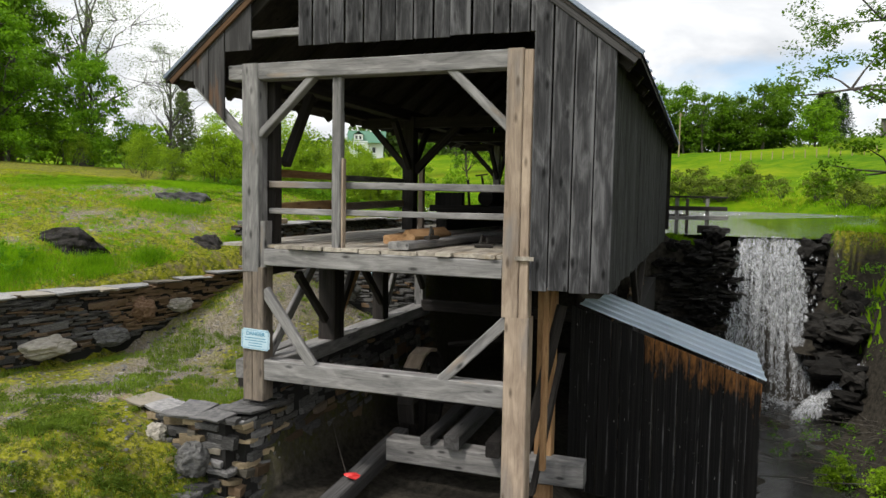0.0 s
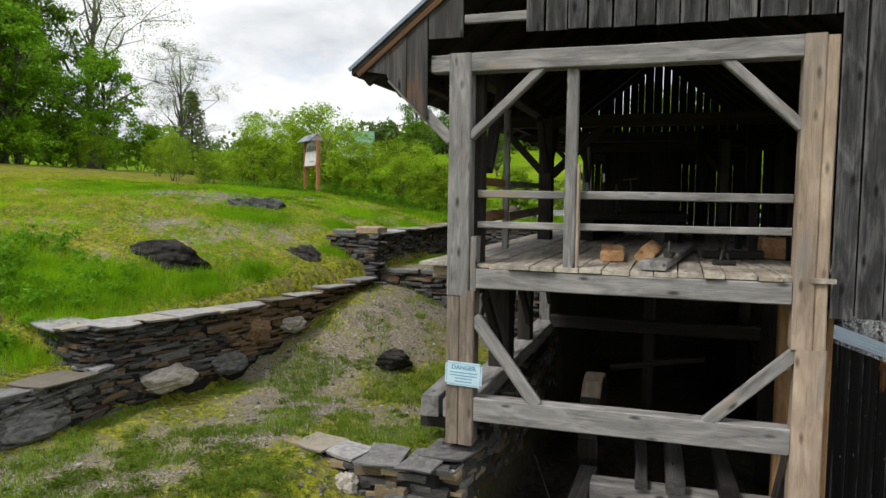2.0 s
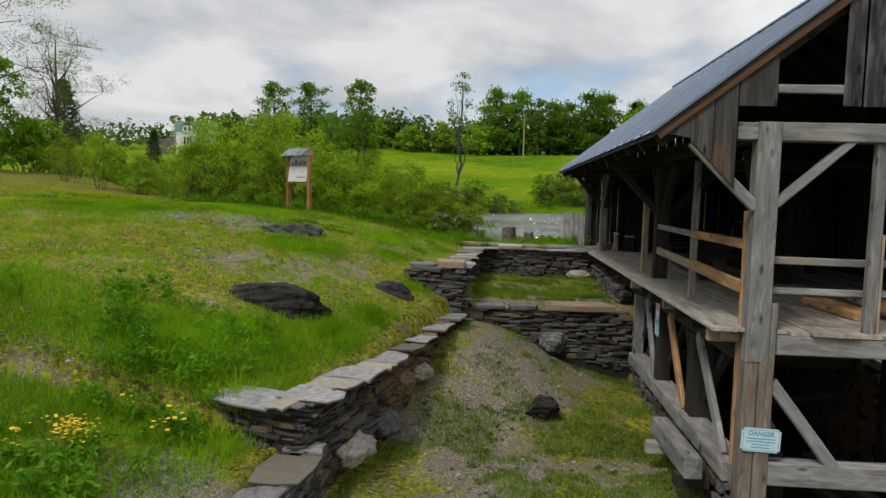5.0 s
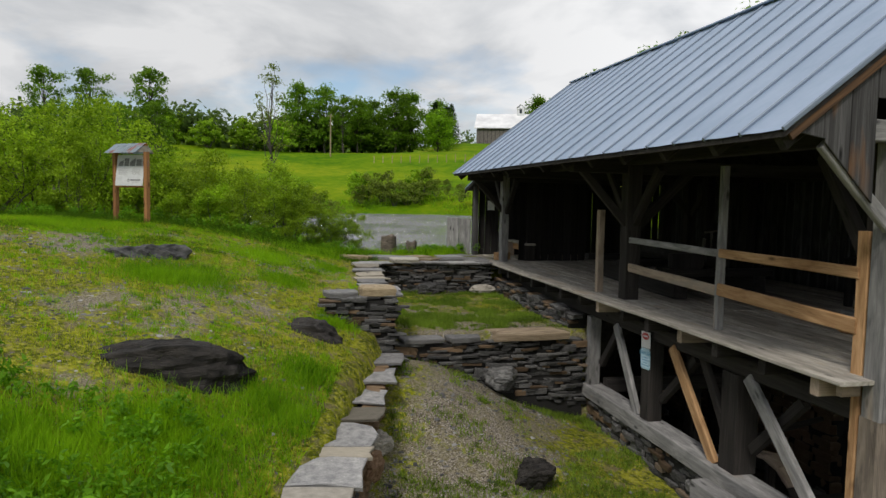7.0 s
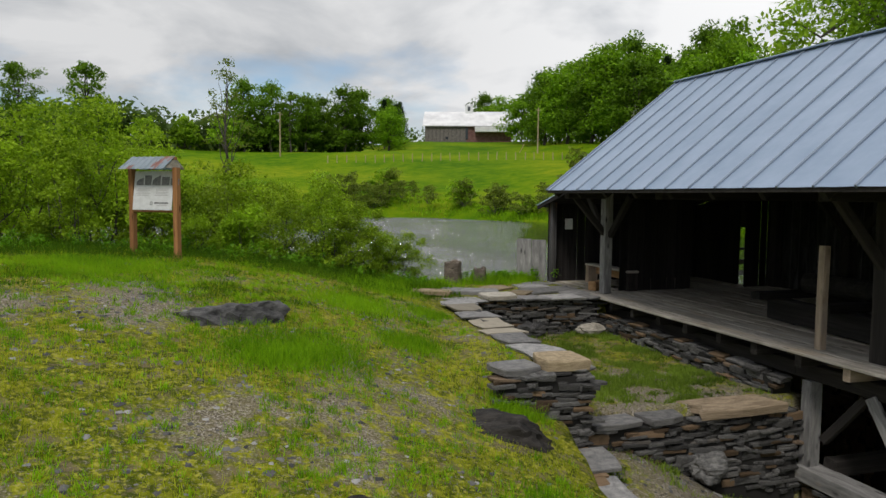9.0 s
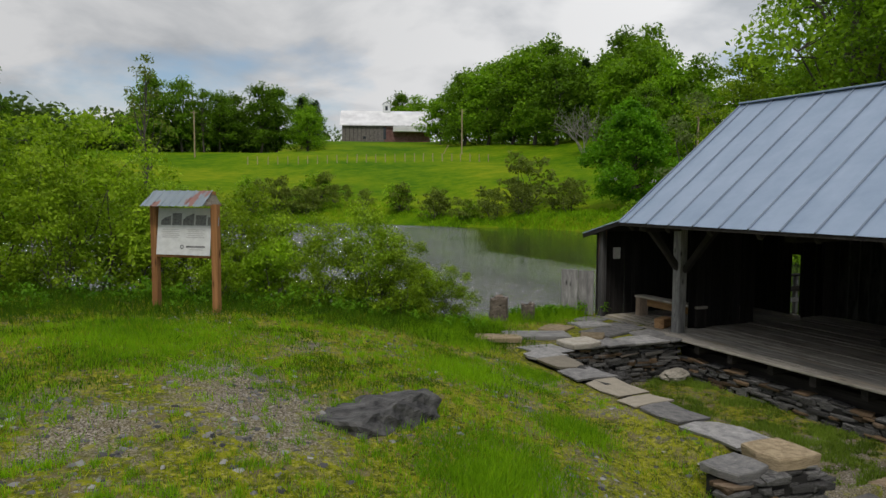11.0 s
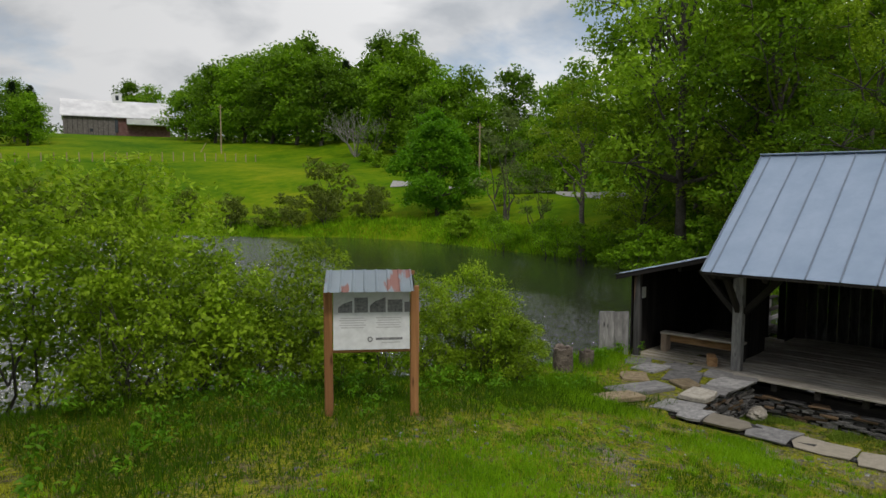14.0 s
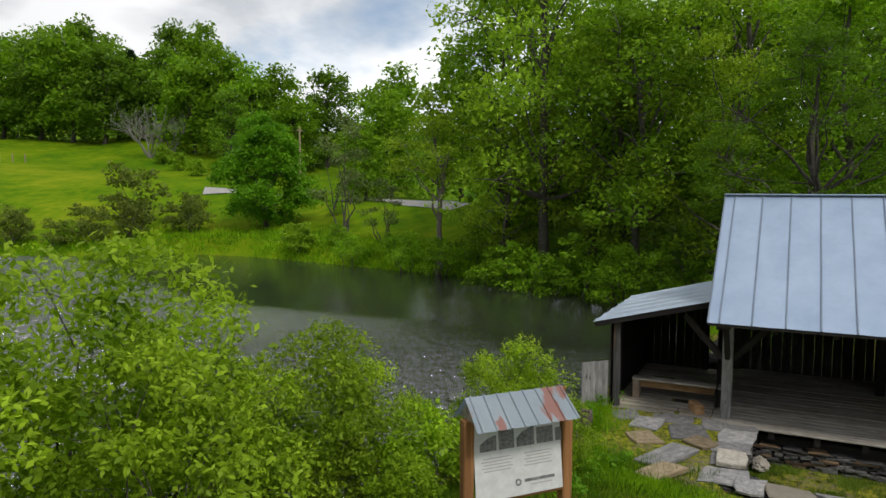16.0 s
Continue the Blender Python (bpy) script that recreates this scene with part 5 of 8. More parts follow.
def danger_sign(at, m, label, w=0.36, h=0.27, top_red=False):
    """A warning plate: local x to the right, y up, z towards the reader."""
    s = thing("danger_sign", label, "warning sign")
    s.matrix_basis = Matrix.Translation(at) @ m
    bm = bmesh.new()
    bmesh.ops.create_cube(bm, size=1, matrix=Matrix.Diagonal((w, h, 0.008, 1)))
    bmesh.ops.bevel(bm, geom=[e for e in bm.edges if abs(e.verts[0].co.z - e.verts[1].co.z) > 0.005], offset=0.025, segments=3, affect="EDGES")
    part("plate", bm, SIGN_BLUE, s)
    for sx, sy, bw, bh in ((0, 1, w * 0.9, 0.006), (0, -1, w * 0.9, 0.006), (1, 0, 0.006, h * 0.86), (-1, 0, 0.006, h * 0.86)):
        bar("border", bw, bh, SIGN_INK, s, pose(sx * w * 0.455, sy * h * 0.44, 0.006))
    lettering("DANGER", h * 0.26, SIGN_INK, s, pose(0, h * 0.27, 0.006), bold=0.002)
    r = random.Random(int(at[1] * 100) + 3)
    for i in range(4):
        bar("text_line", w * r.uniform(0.45, 0.76), h * 0.045, SIGN_INK, s, pose(0, h * (0.06 - 0.125 * i), 0.005))
    if top_red:
        bar("upper_plate", w * 0.94, h * 0.78, SIGN_WHITE, s, pose(0.01, h * 0.92, 0.0), 0.008)
        bm = bmesh.new()
        bmesh.ops.create_circle(bm, cap_ends=True, radius=0.5, segments=24, matrix=pose(0.01, h * 1.10, 0.006) @ Matrix.Diagonal((w * 0.74, h * 0.34, 1, 1)))
        part("red_oval", bm, SIGN_RED, s)
        bar("text_line", w * 0.45, h * 0.08, SIGN_WHITE, s, pose(0.01, h * 1.10, 0.009))
    return s


danger_sign((0.215, -0.012, -1.245), pose(0, 0, 0, 90, 0, 0) @ pose(0, 0, 0, 0, 0, -2.0), "pale blue danger sign nailed to the corner post", w=0.43, h=0.27)
danger_sign((-0.055, 4.09, -0.72), pose(0, 0, 0, 90, 0, -90) @ pose(0, 0, 0, 0, 0, 3.0), "pale blue danger sign under a red and white one", w=0.27, h=0.30, top_red=True)


def hewn(name, p0, p1, w, h, mat, label, category, roll=0, group=""):
    _count[0] += 1
    me = timber_mesh(name, (Vector(p1) - Vector(p0)).length, w, h, 0.018, 0.01, seed=_count[0])
    ob = place(name, me, mat, None, along(p0, p1, roll))
    return tagged(ob, label, category, group)


# a squared beam lying against the sill, on blocks
beam = thing("squared_beam", "squared grey beam with an iron staple, lying on blocks", "beam")
timber("beam", (-0.36, 0.50, -1.81), (-0.42, 2.05, -1.79), 0.22, 0.26, WOOD_GREY, beam)
timber("staple", (-0.22, 0.75, -1.75), (-0.22, 0.75, -1.60), 0.02, 0.03, IRON, beam)
timber("block", (-0.52, 0.72, -2.03), (-0.12, 0.72, -2.03), 0.2, 0.16, WOOD_DARK, beam)
timber("block", (-0.66, 1.75, -2.0), (-0.28, 1.75, -2.0), 0.16, 0.16, WOOD_DECK, beam)


def bench(at, turn, length, label):
    b = thing("bench", label, "bench", at, turn)
    timber("seat", (0, 0, 0.43), (length, 0, 0.43), 0.28, 0.05, WOOD_DECK, b)
    for x in (0.08, length - 0.08):
        upright("leg", x - 0.07, x + 0.07, -0.13, 0.13, 0.0, 0.40, WOOD_TAN if x < 1 else WOOD_DARK, b)
    timber("apron", (0.12, 0.10, 0.30), (length - 0.12, 0.10, 0.30), 0.03, 0.18, WOOD_NEW, b)
    return b


bench((0.85, 13.75, -0.017), -90, 1.9, "low wooden bench on the lean-to floor")
hewn("wood_block", (0.06, 12.22, 0.085), (0.42, 12.40, 0.085), 0.2, 0.2, WOOD_NEW, "small orange wood block on the floor", "wood block")

# floor of the mill: a squared log, a cant with iron dogs, and irons
hewn("timber_offcut", (1.72, 0.95, 0.065), (1.62, 2.2, 0.065), 0.28, 0.12, WOOD_NEW, "orange sawn timber lying on the floor", "timber")
hewn("timber_offcut", (2.10, 0.55, 0.115), (2.16, 1.75, 0.115), 0.18, 0.18, WOOD_NEW, "orange sawn timber lying tilted on the floor", "timber", roll=38)
hewn("long_plank", (2.20, 0.05, 0.055), (2.55, 3.2, 0.055), 0.28, 0.09, WOOD_GREY, "heavy grey plank lying on the floor", "plank")
hewn("plank", (2.75, 1.9, 0.06), (3.45, 2.1, 0.06), 0.12, 0.1, WOOD_DARK, "dark plank lying on the floor", "plank")


def iron_dog(at, turn):
    d = thing("iron_fitting", "rusty iron saw fitting on the floor", "iron fitting", at, turn, group="irons on the floor")
    timber("base", (-0.12, 0, 0.025), (0.12, 0, 0.025), 0.09, 0.05, IRON, d)
    timber("hook", (-0.05, 0, 0.05), (-0.02, 0, 0.17), 0.03, 0.03, IRON, d)
    timber("hook", (0.06, 0.02, 0.05), (0.04, 0.02, 0.13), 0.03, 0.03, IRON, d)
    return d


dog = iron_dog((2.95, 1.1, 0.0), 20)
copy_thing(dog, pose(2.36, 0.75, 0.10, 0, 0, 80))
copy_thing(dog, pose(3.0, 2.15, 0.0, 0, 0, 140))


# the saw carriage on its frame
def build_carriage():
    c = thing("saw_carriage", "dark timber saw carriage with iron levers", "sawmill carriage")
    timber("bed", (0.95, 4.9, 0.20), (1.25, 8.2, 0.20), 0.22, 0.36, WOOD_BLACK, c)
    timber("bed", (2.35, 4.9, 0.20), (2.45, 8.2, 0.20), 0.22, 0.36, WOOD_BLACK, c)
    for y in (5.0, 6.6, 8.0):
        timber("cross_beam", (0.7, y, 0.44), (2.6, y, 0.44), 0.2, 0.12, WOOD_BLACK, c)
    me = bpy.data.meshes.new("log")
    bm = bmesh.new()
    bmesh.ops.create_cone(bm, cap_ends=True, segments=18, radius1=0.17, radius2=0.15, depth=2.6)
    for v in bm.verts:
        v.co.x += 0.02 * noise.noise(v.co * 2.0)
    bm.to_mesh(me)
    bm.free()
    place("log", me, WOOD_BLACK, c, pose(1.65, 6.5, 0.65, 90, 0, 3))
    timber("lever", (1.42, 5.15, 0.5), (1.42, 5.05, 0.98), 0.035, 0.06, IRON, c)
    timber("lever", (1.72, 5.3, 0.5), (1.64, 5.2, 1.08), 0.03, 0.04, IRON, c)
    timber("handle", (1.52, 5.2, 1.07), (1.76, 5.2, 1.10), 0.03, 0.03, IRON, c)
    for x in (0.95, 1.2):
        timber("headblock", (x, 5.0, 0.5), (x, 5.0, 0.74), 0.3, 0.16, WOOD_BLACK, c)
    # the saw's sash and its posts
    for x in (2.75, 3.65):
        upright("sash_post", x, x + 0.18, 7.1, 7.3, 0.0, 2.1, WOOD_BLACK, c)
    timber("saw_blade", (3.28, 7.2, 0.3), (3.28, 7.2, 1.9), 0.16, 0.008, IRON, c)
    return c


build_carriage()


def build_stove():
    b = thing("saw_bench", "dark work bench with an orange crate below", "work bench")
    timber("top", (3.55, 2.0, 0.72), (3.55, 4.2, 0.72), 0.55, 0.06, WOOD_BLACK, b)
    for y in (2.1, 4.1):
        for x in (3.33, 3.77):
            upright("leg", x - 0.05, x + 0.05, y - 0.05, y + 0.05, 0.0, 0.69, WOOD_BLACK, b)
    timber("crate", (3.6, 2.15, 0.14), (3.6, 2.55, 0.14), 0.3, 0.26, WOOD_NEW, b)
    return b


build_stove()
notice = place("notice", timber_mesh("notice", 0.20, 0.26, 0.006, 0.001, 0), PAPER, None, pose(0.30, 14.03, 1.37, 90, 0, 0))
tagged(notice, "white paper notice pinned to the dark boards", "notice")


# ---- the storey below ----
def build_below():
    w = thing("water_wheel", "large worn wooden wheel in the dark pit", "wheel")
    cx, cy, cz, R = 1.34, 3.1, -2.63, 0.74
    n = 16
    for i in range(n):
        a, b = 2 * math.pi * i / n, 2 * math.pi * (i + 1) / n
        # upper rim pieces are tan to paint the light that catches them
        timber("rim", (cx, cy - R * math.cos(a), cz + R * math.sin(a)), (cx, cy - R * math.cos(b), cz + R * math.sin(b)), 0.27, 0.06, WOOD_TAN if i in (2, 3, 4) else WOOD_DARK, w)
    for i in range(0, n, 4):
        a = 2 * math.pi * i / n
        timber("spoke", (cx, cy, cz), (cx, cy - R * math.cos(a), cz + R * math.sin(a)), 0.12, 0.1, WOOD_DARK, w)
    timber("axle", (cx - 0.7, cy, cz), (cx + 1.6, cy, cz), 0.2, 0.2, WOOD_DARK, w)
    hewn("drive_shaft", (1.5, 3.9, -1.95), (2.9, 4.0, -1.72), 0.08, 0.08, WOOD_DARK, "round dark shaft crossing the dark pit", "shaft")


build_below()
hewn("sleeper_beam", (1.50, 1.45, -2.98), (4.3, 1.45, -2.95), 0.3, 0.32, WOOD_GREY, "heavy pale beam lying across the pit", "beam")
hewn("squared_log", (2.12, 1.25, -2.74), (2.0, 3.6, -2.80), 0.16, 0.14, WOOD_RUST, "squared log resting on the pit beam", "beam", group="logs in the pit")
hewn("squared_log", (2.52, 1.2, -2.70), (2.44, 3.8, -2.76), 0.22, 0.2, WOOD_RUST, "thick squared log resting on the pit beam", "beam", group="logs in the pit")
hewn("squared_log", (3.12, 1.15, -2.70), (3.05, 3.4, -2.80), 0.2, 0.22, WOOD_BLACK, "near-black squared log resting on the pit beam", "beam", group="logs in the pit")
hewn("fallen_timber", (1.25, -0.9, -3.42), (1.40, 2.1, -3.02), 0.24, 0.24, WOOD_RUST, "weathered timber fallen into the pit", "beam")
hewn("broken_board", (2.2, -0.55, -3.33), (2.75, -0.1, -3.25), 0.18, 0.09, WOOD_RUST, "broken reddish board on the ground", "board", group="broken boards")
hewn("broken_board", (2.05, -0.2, -3.31), (2.35, 0.45, -3.27), 0.14, 0.07, WOOD_TAN, "broken pale board on the ground", "board", group="broken boards")
hewn("pipe", (0.9, 0.75, -2.35), (1.28, 0.55, -3.15), 0.016, 0.016, WOOD_DARK, "thin bent rod leaning in the pit", "rod")
boulder("red_scrap", (1.42, 0.45, -3.05), (0.24, 0.16, 0.09), RED_PLASTIC, 3, 20, "red plastic scrap lying on a timber", "scrap")


# ---- stones and rocks ----
ROCKS = [         ((-4.60, 0.95, -1.98), (0.86, 0.40, 0.36), STONE_PALE, 31, 77, "long pale boulder at the foot of a wall"),
         ((-4.24, 2.75, -1.56), (0.50, 0.40, 0.46), STONE_RED, 19, 65, "reddish upright stone in the foot of a wall"),
         ((-4.32, 2.05, -1.97), (0.60, 0.34, 0.36), STONE_GREY, 20, 68, "grey boulder at the foot of a wall"),
         ((-4.02, 3.5, -1.56), (0.5, 0.4, 0.28), STONE_PALE, 21, 68, "round stone at the foot of a wall"),
         ((-4.93, -1.1, -2.12), (0.95, 0.4, 0.46), STONE_GREY, 22, 85, "broad grey stone in the foot of a wall"),
         ((-1.62, 6.06, -1.45), (0.56, 0.4, 0.42), STONE_GREY, 23, 10, "pale boulder against a terrace wall"),
         ((-0.62, 11.02, -0.62), (0.62, 0.3, 0.26), STONE_PALE, 24, 0, "pale block on the terrace"),
         ((-1.9, 11.1, -0.62), (0.6, 0.35, 0.36), ROCK_GREY, 25, 0, "grey boulder at a terrace wall"),
         ((-0.40, -0.50, -2.76), (0.42, 0.4, 0.46), STONE_GREY, 26, 25, "grey boulder in front of the stone pile"),
         ((-1.02, -0.46, -2.52), (0.30, 0.24, 0.28), STONE_PALE, 27, 0, "white stone beside the stone pile")]


for at, size, mat, seed, turn, label in ROCKS:
    boulder("rock", at, size, mat, seed, turn, label, round_=True)
boulder("rock", (-6.58, 3.18, -0.56), (2.0, 1.15, 1.25), ROCK_DARK, 44, -14, "dark layered ledge rock in the grass", ledge=(-0.35, 0.3, 0.85),
        shape=(((-0.24, -0.08, 1), 0.34), ((1, -0.15, 0.10), 0.50), ((0.1, -1, 0.25), 0.40), ((-0.5, -0.8, 0.5), 0.42), ((0.2, 1, 0.3), 0.42), ((0.7, -0.7, 0.1), 0.50)))
boulder("rock", (-4.80, 5.26, -0.66), (1.55, 0.9, 0.98), ROCK_DARK, 46, -15, "dark low rock beside a wall", ledge=(0.3, 0.4, 0.8))
boulder("rock", (-2.0, 3.3, -2.02), (0.66, 0.5, 0.56), ROCK_DARK, 42, 30, "dark brownish rock half sunk in the lane", ledge=(0.2, 0.2, 0.9))
boulder("rock", (-7.60, 7.70, 0.18), (1.6, 1.3, 1.2), ROCK_GREY, 47, -10, "low grey ledge rock in the grass", ledge=(0.4, 0.35, 0.8))


def flagstone(at, w, d, turn, mat, i, label):
    ob = place("flagstone", slab(mat, i), None, None, pose(at[0], at[1], at[2], random.Random(i).uniform(-2, 2), 0, turn) @ Matrix.Diagonal((w, d, 0.09, 1)))
    return tagged(ob, label, "flagstone", "flagstones by the deck")


for n_, (x, y, z, w, d, a, mat, lab) in enumerate([(-2.7, 12.45, 0.02, 1.35, 0.55, -25, STONE_CAP, "long pale flagstone set in grass"), (-3.55, 12.45, 0.04, 0.95, 0.5, -30, STONE_TAN, "reddish flagstone set in grass"),
        (-2.45, 11.42, 0.06, 0.75, 0.55, 0, STONE_PALE, "white flat stone at the wall's corner"), (-1.2, 12.3, -0.02, 0.9, 0.8, 12, STONE_CAP, "grey flagstone set in grass"), (-1.0, 13.1, -0.02, 0.8, 0.6, -8, STONE_CAP, "grey flagstone set in grass"),
        (-1.9, 13.0, -0.02, 0.7, 0.6, 30, STONE_TAN, "tan flagstone set in grass"), (-0.55, 11.85, -0.03, 0.65, 0.6, 0, STONE_CAP, "grey flagstone beside the deck"), (-1.75, 12.0, 0.0, 0.6, 0.5, 50, STONE_TAN, "tan flagstone set in grass"),
        (-0.5, 12.7, -0.04, 0.6, 0.9, 3, STONE_CAP, "grey flagstone beside the deck"), (-0.6, 13.6, -0.04, 0.7, 0.6, 20, STONE_CAP, "grey flagstone beside the deck")]):
    flagstone((x, y, z), w, d, a, mat, n_, lab)


def stump(at, r0, h, seed, label):
    rr = random.Random(seed)
    bm = bmesh.new()
    n = 18
    tops = []
    rings = []
    for k, (z, s) in enumerate(((-0.25, 1.06), (0.1, 1.0), (h * 0.6, 0.97), (h, 0.95))):
        rings.append([bm.verts.new((r0 * s * (1 + 0.07 * math.sin(5 * i + seed) + rr.uniform(-0.03, 0.03)) * math.cos(2 * math.pi * i / n),
                                    r0 * s * (1 + 0.07 * math.sin(5 * i + seed) + rr.uniform(-0.03, 0.03)) * math.sin(2 * math.pi * i / n), z + (rr.uniform(-0.07, 0.03) if k == 3 else 0))) for i in range(n)])
    inner = [bm.verts.new((v.co.x * 0.72, v.co.y * 0.72, h - 0.03)) for v in rings[-1]]
    core = [bm.verts.new((v.co.x * 0.66, v.co.y * 0.66, h - 0.14)) for v in rings[-1]]
    rings += [inner, core]
    for a, b in zip(rings, rings[1:]):
        for i in range(n):
            bm.faces.new((a[i], a[(i + 1) % n], b[(i + 1) % n], b[i]))
    bm.faces.new(core)
    ob = part("stump", bm, WOOD_STUMP, None, m=pose(*at, 0, 0, 0))
    return tagged(ob, label, "tree stump", "stumps on the bank")


WOOD_STUMP = wood("weathered_stump", (0.05, 0.04, 0.032), (0.24, 0.20, 0.165), spread=0.2)
stump((-2.45, 14.35, 0.02), 0.21, 0.48, 1, "weathered hollow stump on the pond bank")
stump((-1.85, 14.15, -0.02), 0.155, 0.36, 2, "small weathered stump on the pond bank")


def build_plank_screen():
    s = thing("plank_screen", "weathered grey plank screen beside the lean-to", "wooden screen")
    for i, (z1, w, off) in enumerate(((0.98, 0.34, 0.0), (1.0, 0.36, 0.012))):
        ax, ay = Vector((0, 0, 1)), Vector((-0.80, 0.60, 0))
        a = Vector((-0.17, 14.10, 0)) + ay * (0.17 + 0.36 * i)
        m = Matrix((ax, ay, ax.cross(ay))).transposed().to_4x4()
        m.translation = (a.x - off, a.y - off, -0.3)
        place("plank", timber_mesh("plank", z1 + 0.3, w, 0.035, 0.006, 0.004, seed=60 + i), WOOD_GREY, s, m)
    timber("batten", (-0.16, 14.14, 0.75), (-0.72, 14.56, 0.75), 0.04, 0.09, WOOD_GREY, s)


build_plank_screen()


# ---- information board on the bank ----
def build_board():
    L, R_ = Vector((-9.29, 13.32, 0)), Vector((-8.45, 12.62, 0))
    d = (R_ - L)
    turn = math.degrees(math.atan2(d.y, d.x))
    w = d.length
    zg = 0.70
    b = thing("information_board", "roofed information board on two reddish posts", "information board", (L.x, L.y, zg), turn)
    for x in (0.0, w):
        p = upright("post", x - 0.055, x + 0.055, -0.055, 0.055, -0.3, 1.80, WOOD_POST, b)
    timber("shelf", (0.055, 0, 0.98), (w - 0.055, 0, 0.98), 0.09, 0.04, WOOD_POST, b)
    face = pose(w / 2, -0.02, 1.37, 90 - 7, 0, 0)
    me = timber_mesh("panel", w - 0.13, 0.74, 0.012, 0.002, 0)
    panel = place("panel", me, BOARD_WHITE, b, face @ pose(-(w - 0.13) / 2, 0, 0), "pale printed panel with a row of pictures")
    W = w - 0.13
    x = -W / 2 + 0.06
    for i, (pw, ph) in enumerate(((0.18, 0.15), (0.17, 0.19), (0.2, 0.19), (0.19, 0.16), (0.2, 0.13))):
        bm = bmesh.new()
        c = [(0, 0), (pw, 0), (pw, ph), (0, ph)]
        if i in (0, 2):
            c = [(0, 0), (pw, 0), (pw, ph), (pw * 0.35, ph * 0.75), (0, ph * 0.45)]
        bm.faces.new([bm.verts.new((px, py, 0)) for px, py in c])
        part("picture", bm, BOARD_GREY, panel, m=pose(W / 2 + x, 0.10, 0.010))
        x += pw + 0.025
    for i in range(5):
        bar("text_line", W * (0.30 + 0.05 * (i % 2)), 0.012, PRINT, panel, pose(W / 2 - W * 0.25, 0.03 - 0.03 * i, 0.008), 0.002)
        bar("text_line", W * (0.28 + 0.05 * ((i + 1) % 2)), 0.012, PRINT, panel, pose(W / 2 + W * 0.22, 0.03 - 0.03 * i, 0.008), 0.002)
    bm = bmesh.new()
    bmesh.ops.create_circle(bm, cap_ends=False, radius=0.035, segments=20)
    ring = bm.verts[:]
    inner = [bm.verts.new(v.co * 0.5) for v in ring]
    for i in range(20):
        bm.faces.new((ring[i], ring[(i + 1) % 20], inner[(i + 1) % 20], inner[i]))
    part("emblem", bm, BOARD_GREY, panel, m=pose(W / 2 - 0.02, -0.24, 0.009))
    bar("text_line", 0.34, 0.03, BOARD_GREY, panel, pose(W / 2 + 0.22, -0.235, 0.008), 0.002)
    bar("text_line", 0.24, 0.012, PRINT, panel, pose(W / 2 + 0.24, -0.28, 0.008), 0.002)
    # its little gabled roof of old sheet metal
    for s, dep in ((-1, 0.30), (1, 0.24)):
        corrugated("roof_sheet", [(-0.02, 0.02, 2.01), (w + 0.02, 0.02, 2.01), (w + 0.04, s * dep, 1.77), (-0.04, s * dep, 1.77)], 8, 0.012, ROOF_RUSTY, b, "old metal sheet with flaking red paint")
    for x in (0.03, w - 0.03):
        bm = bmesh.new()
        for y_ in (0.0, 0.03):
            bm.faces.new([bm.verts.new((x - 0.015 + y_, py, pz)) for py, pz in ((-0.24, 1.79), (0.2, 1.79), (0.02, 1.98))])
        part("gable", bm, WOOD_DECK, b)
    timber("ridge_board", (0.0, 0.02, 1.97), (w, 0.02, 1.97), 0.03, 0.06, WOOD_POST, b)


PRINT = plain("faint_print", (0.42, 0.42, 0.43), 0.6)
build_board()


# ---- rail by the spillway, dam stones and ledges ----
def build_rail():
    g = thing("dock_rail", "weathered timber railing by the spillway", "railing")
    for x in (4.95, 5.74):
        upright("post", x - 0.05, x + 0.05, 12.95, 13.05, -0.25, 0.78, WOOD_GREY, g)
    upright("post", 5.15, 5.24, 14.2, 14.3, -0.4, 0.74, WOOD_DARK, g)
    timber("top_rail", (4.4, 13.0, 0.79), (6.25, 13.0, 0.78), 0.15, 0.05, WOOD_DARK, g)
    timber("rail", (4.4, 12.93, 0.47), (6.25, 12.93, 0.47), 0.04, 0.12, WOOD_DARK, g)
    timber("rail", (4.4, 12.93, 0.20), (6.28, 12.93, 0.22), 0.04, 0.11, WOOD_GREY, g)
    timber("back_rail", (4.4, 14.25, 0.25), (5.25, 14.25, 0.25), 0.1, 0.06, WOOD_DARK, g)
    timber("sleeper", (5.5, 13.05, -0.10), (6.05, 13.05, -0.10), 0.25, 0.22, WOOD_DARK, g)


build_rail()


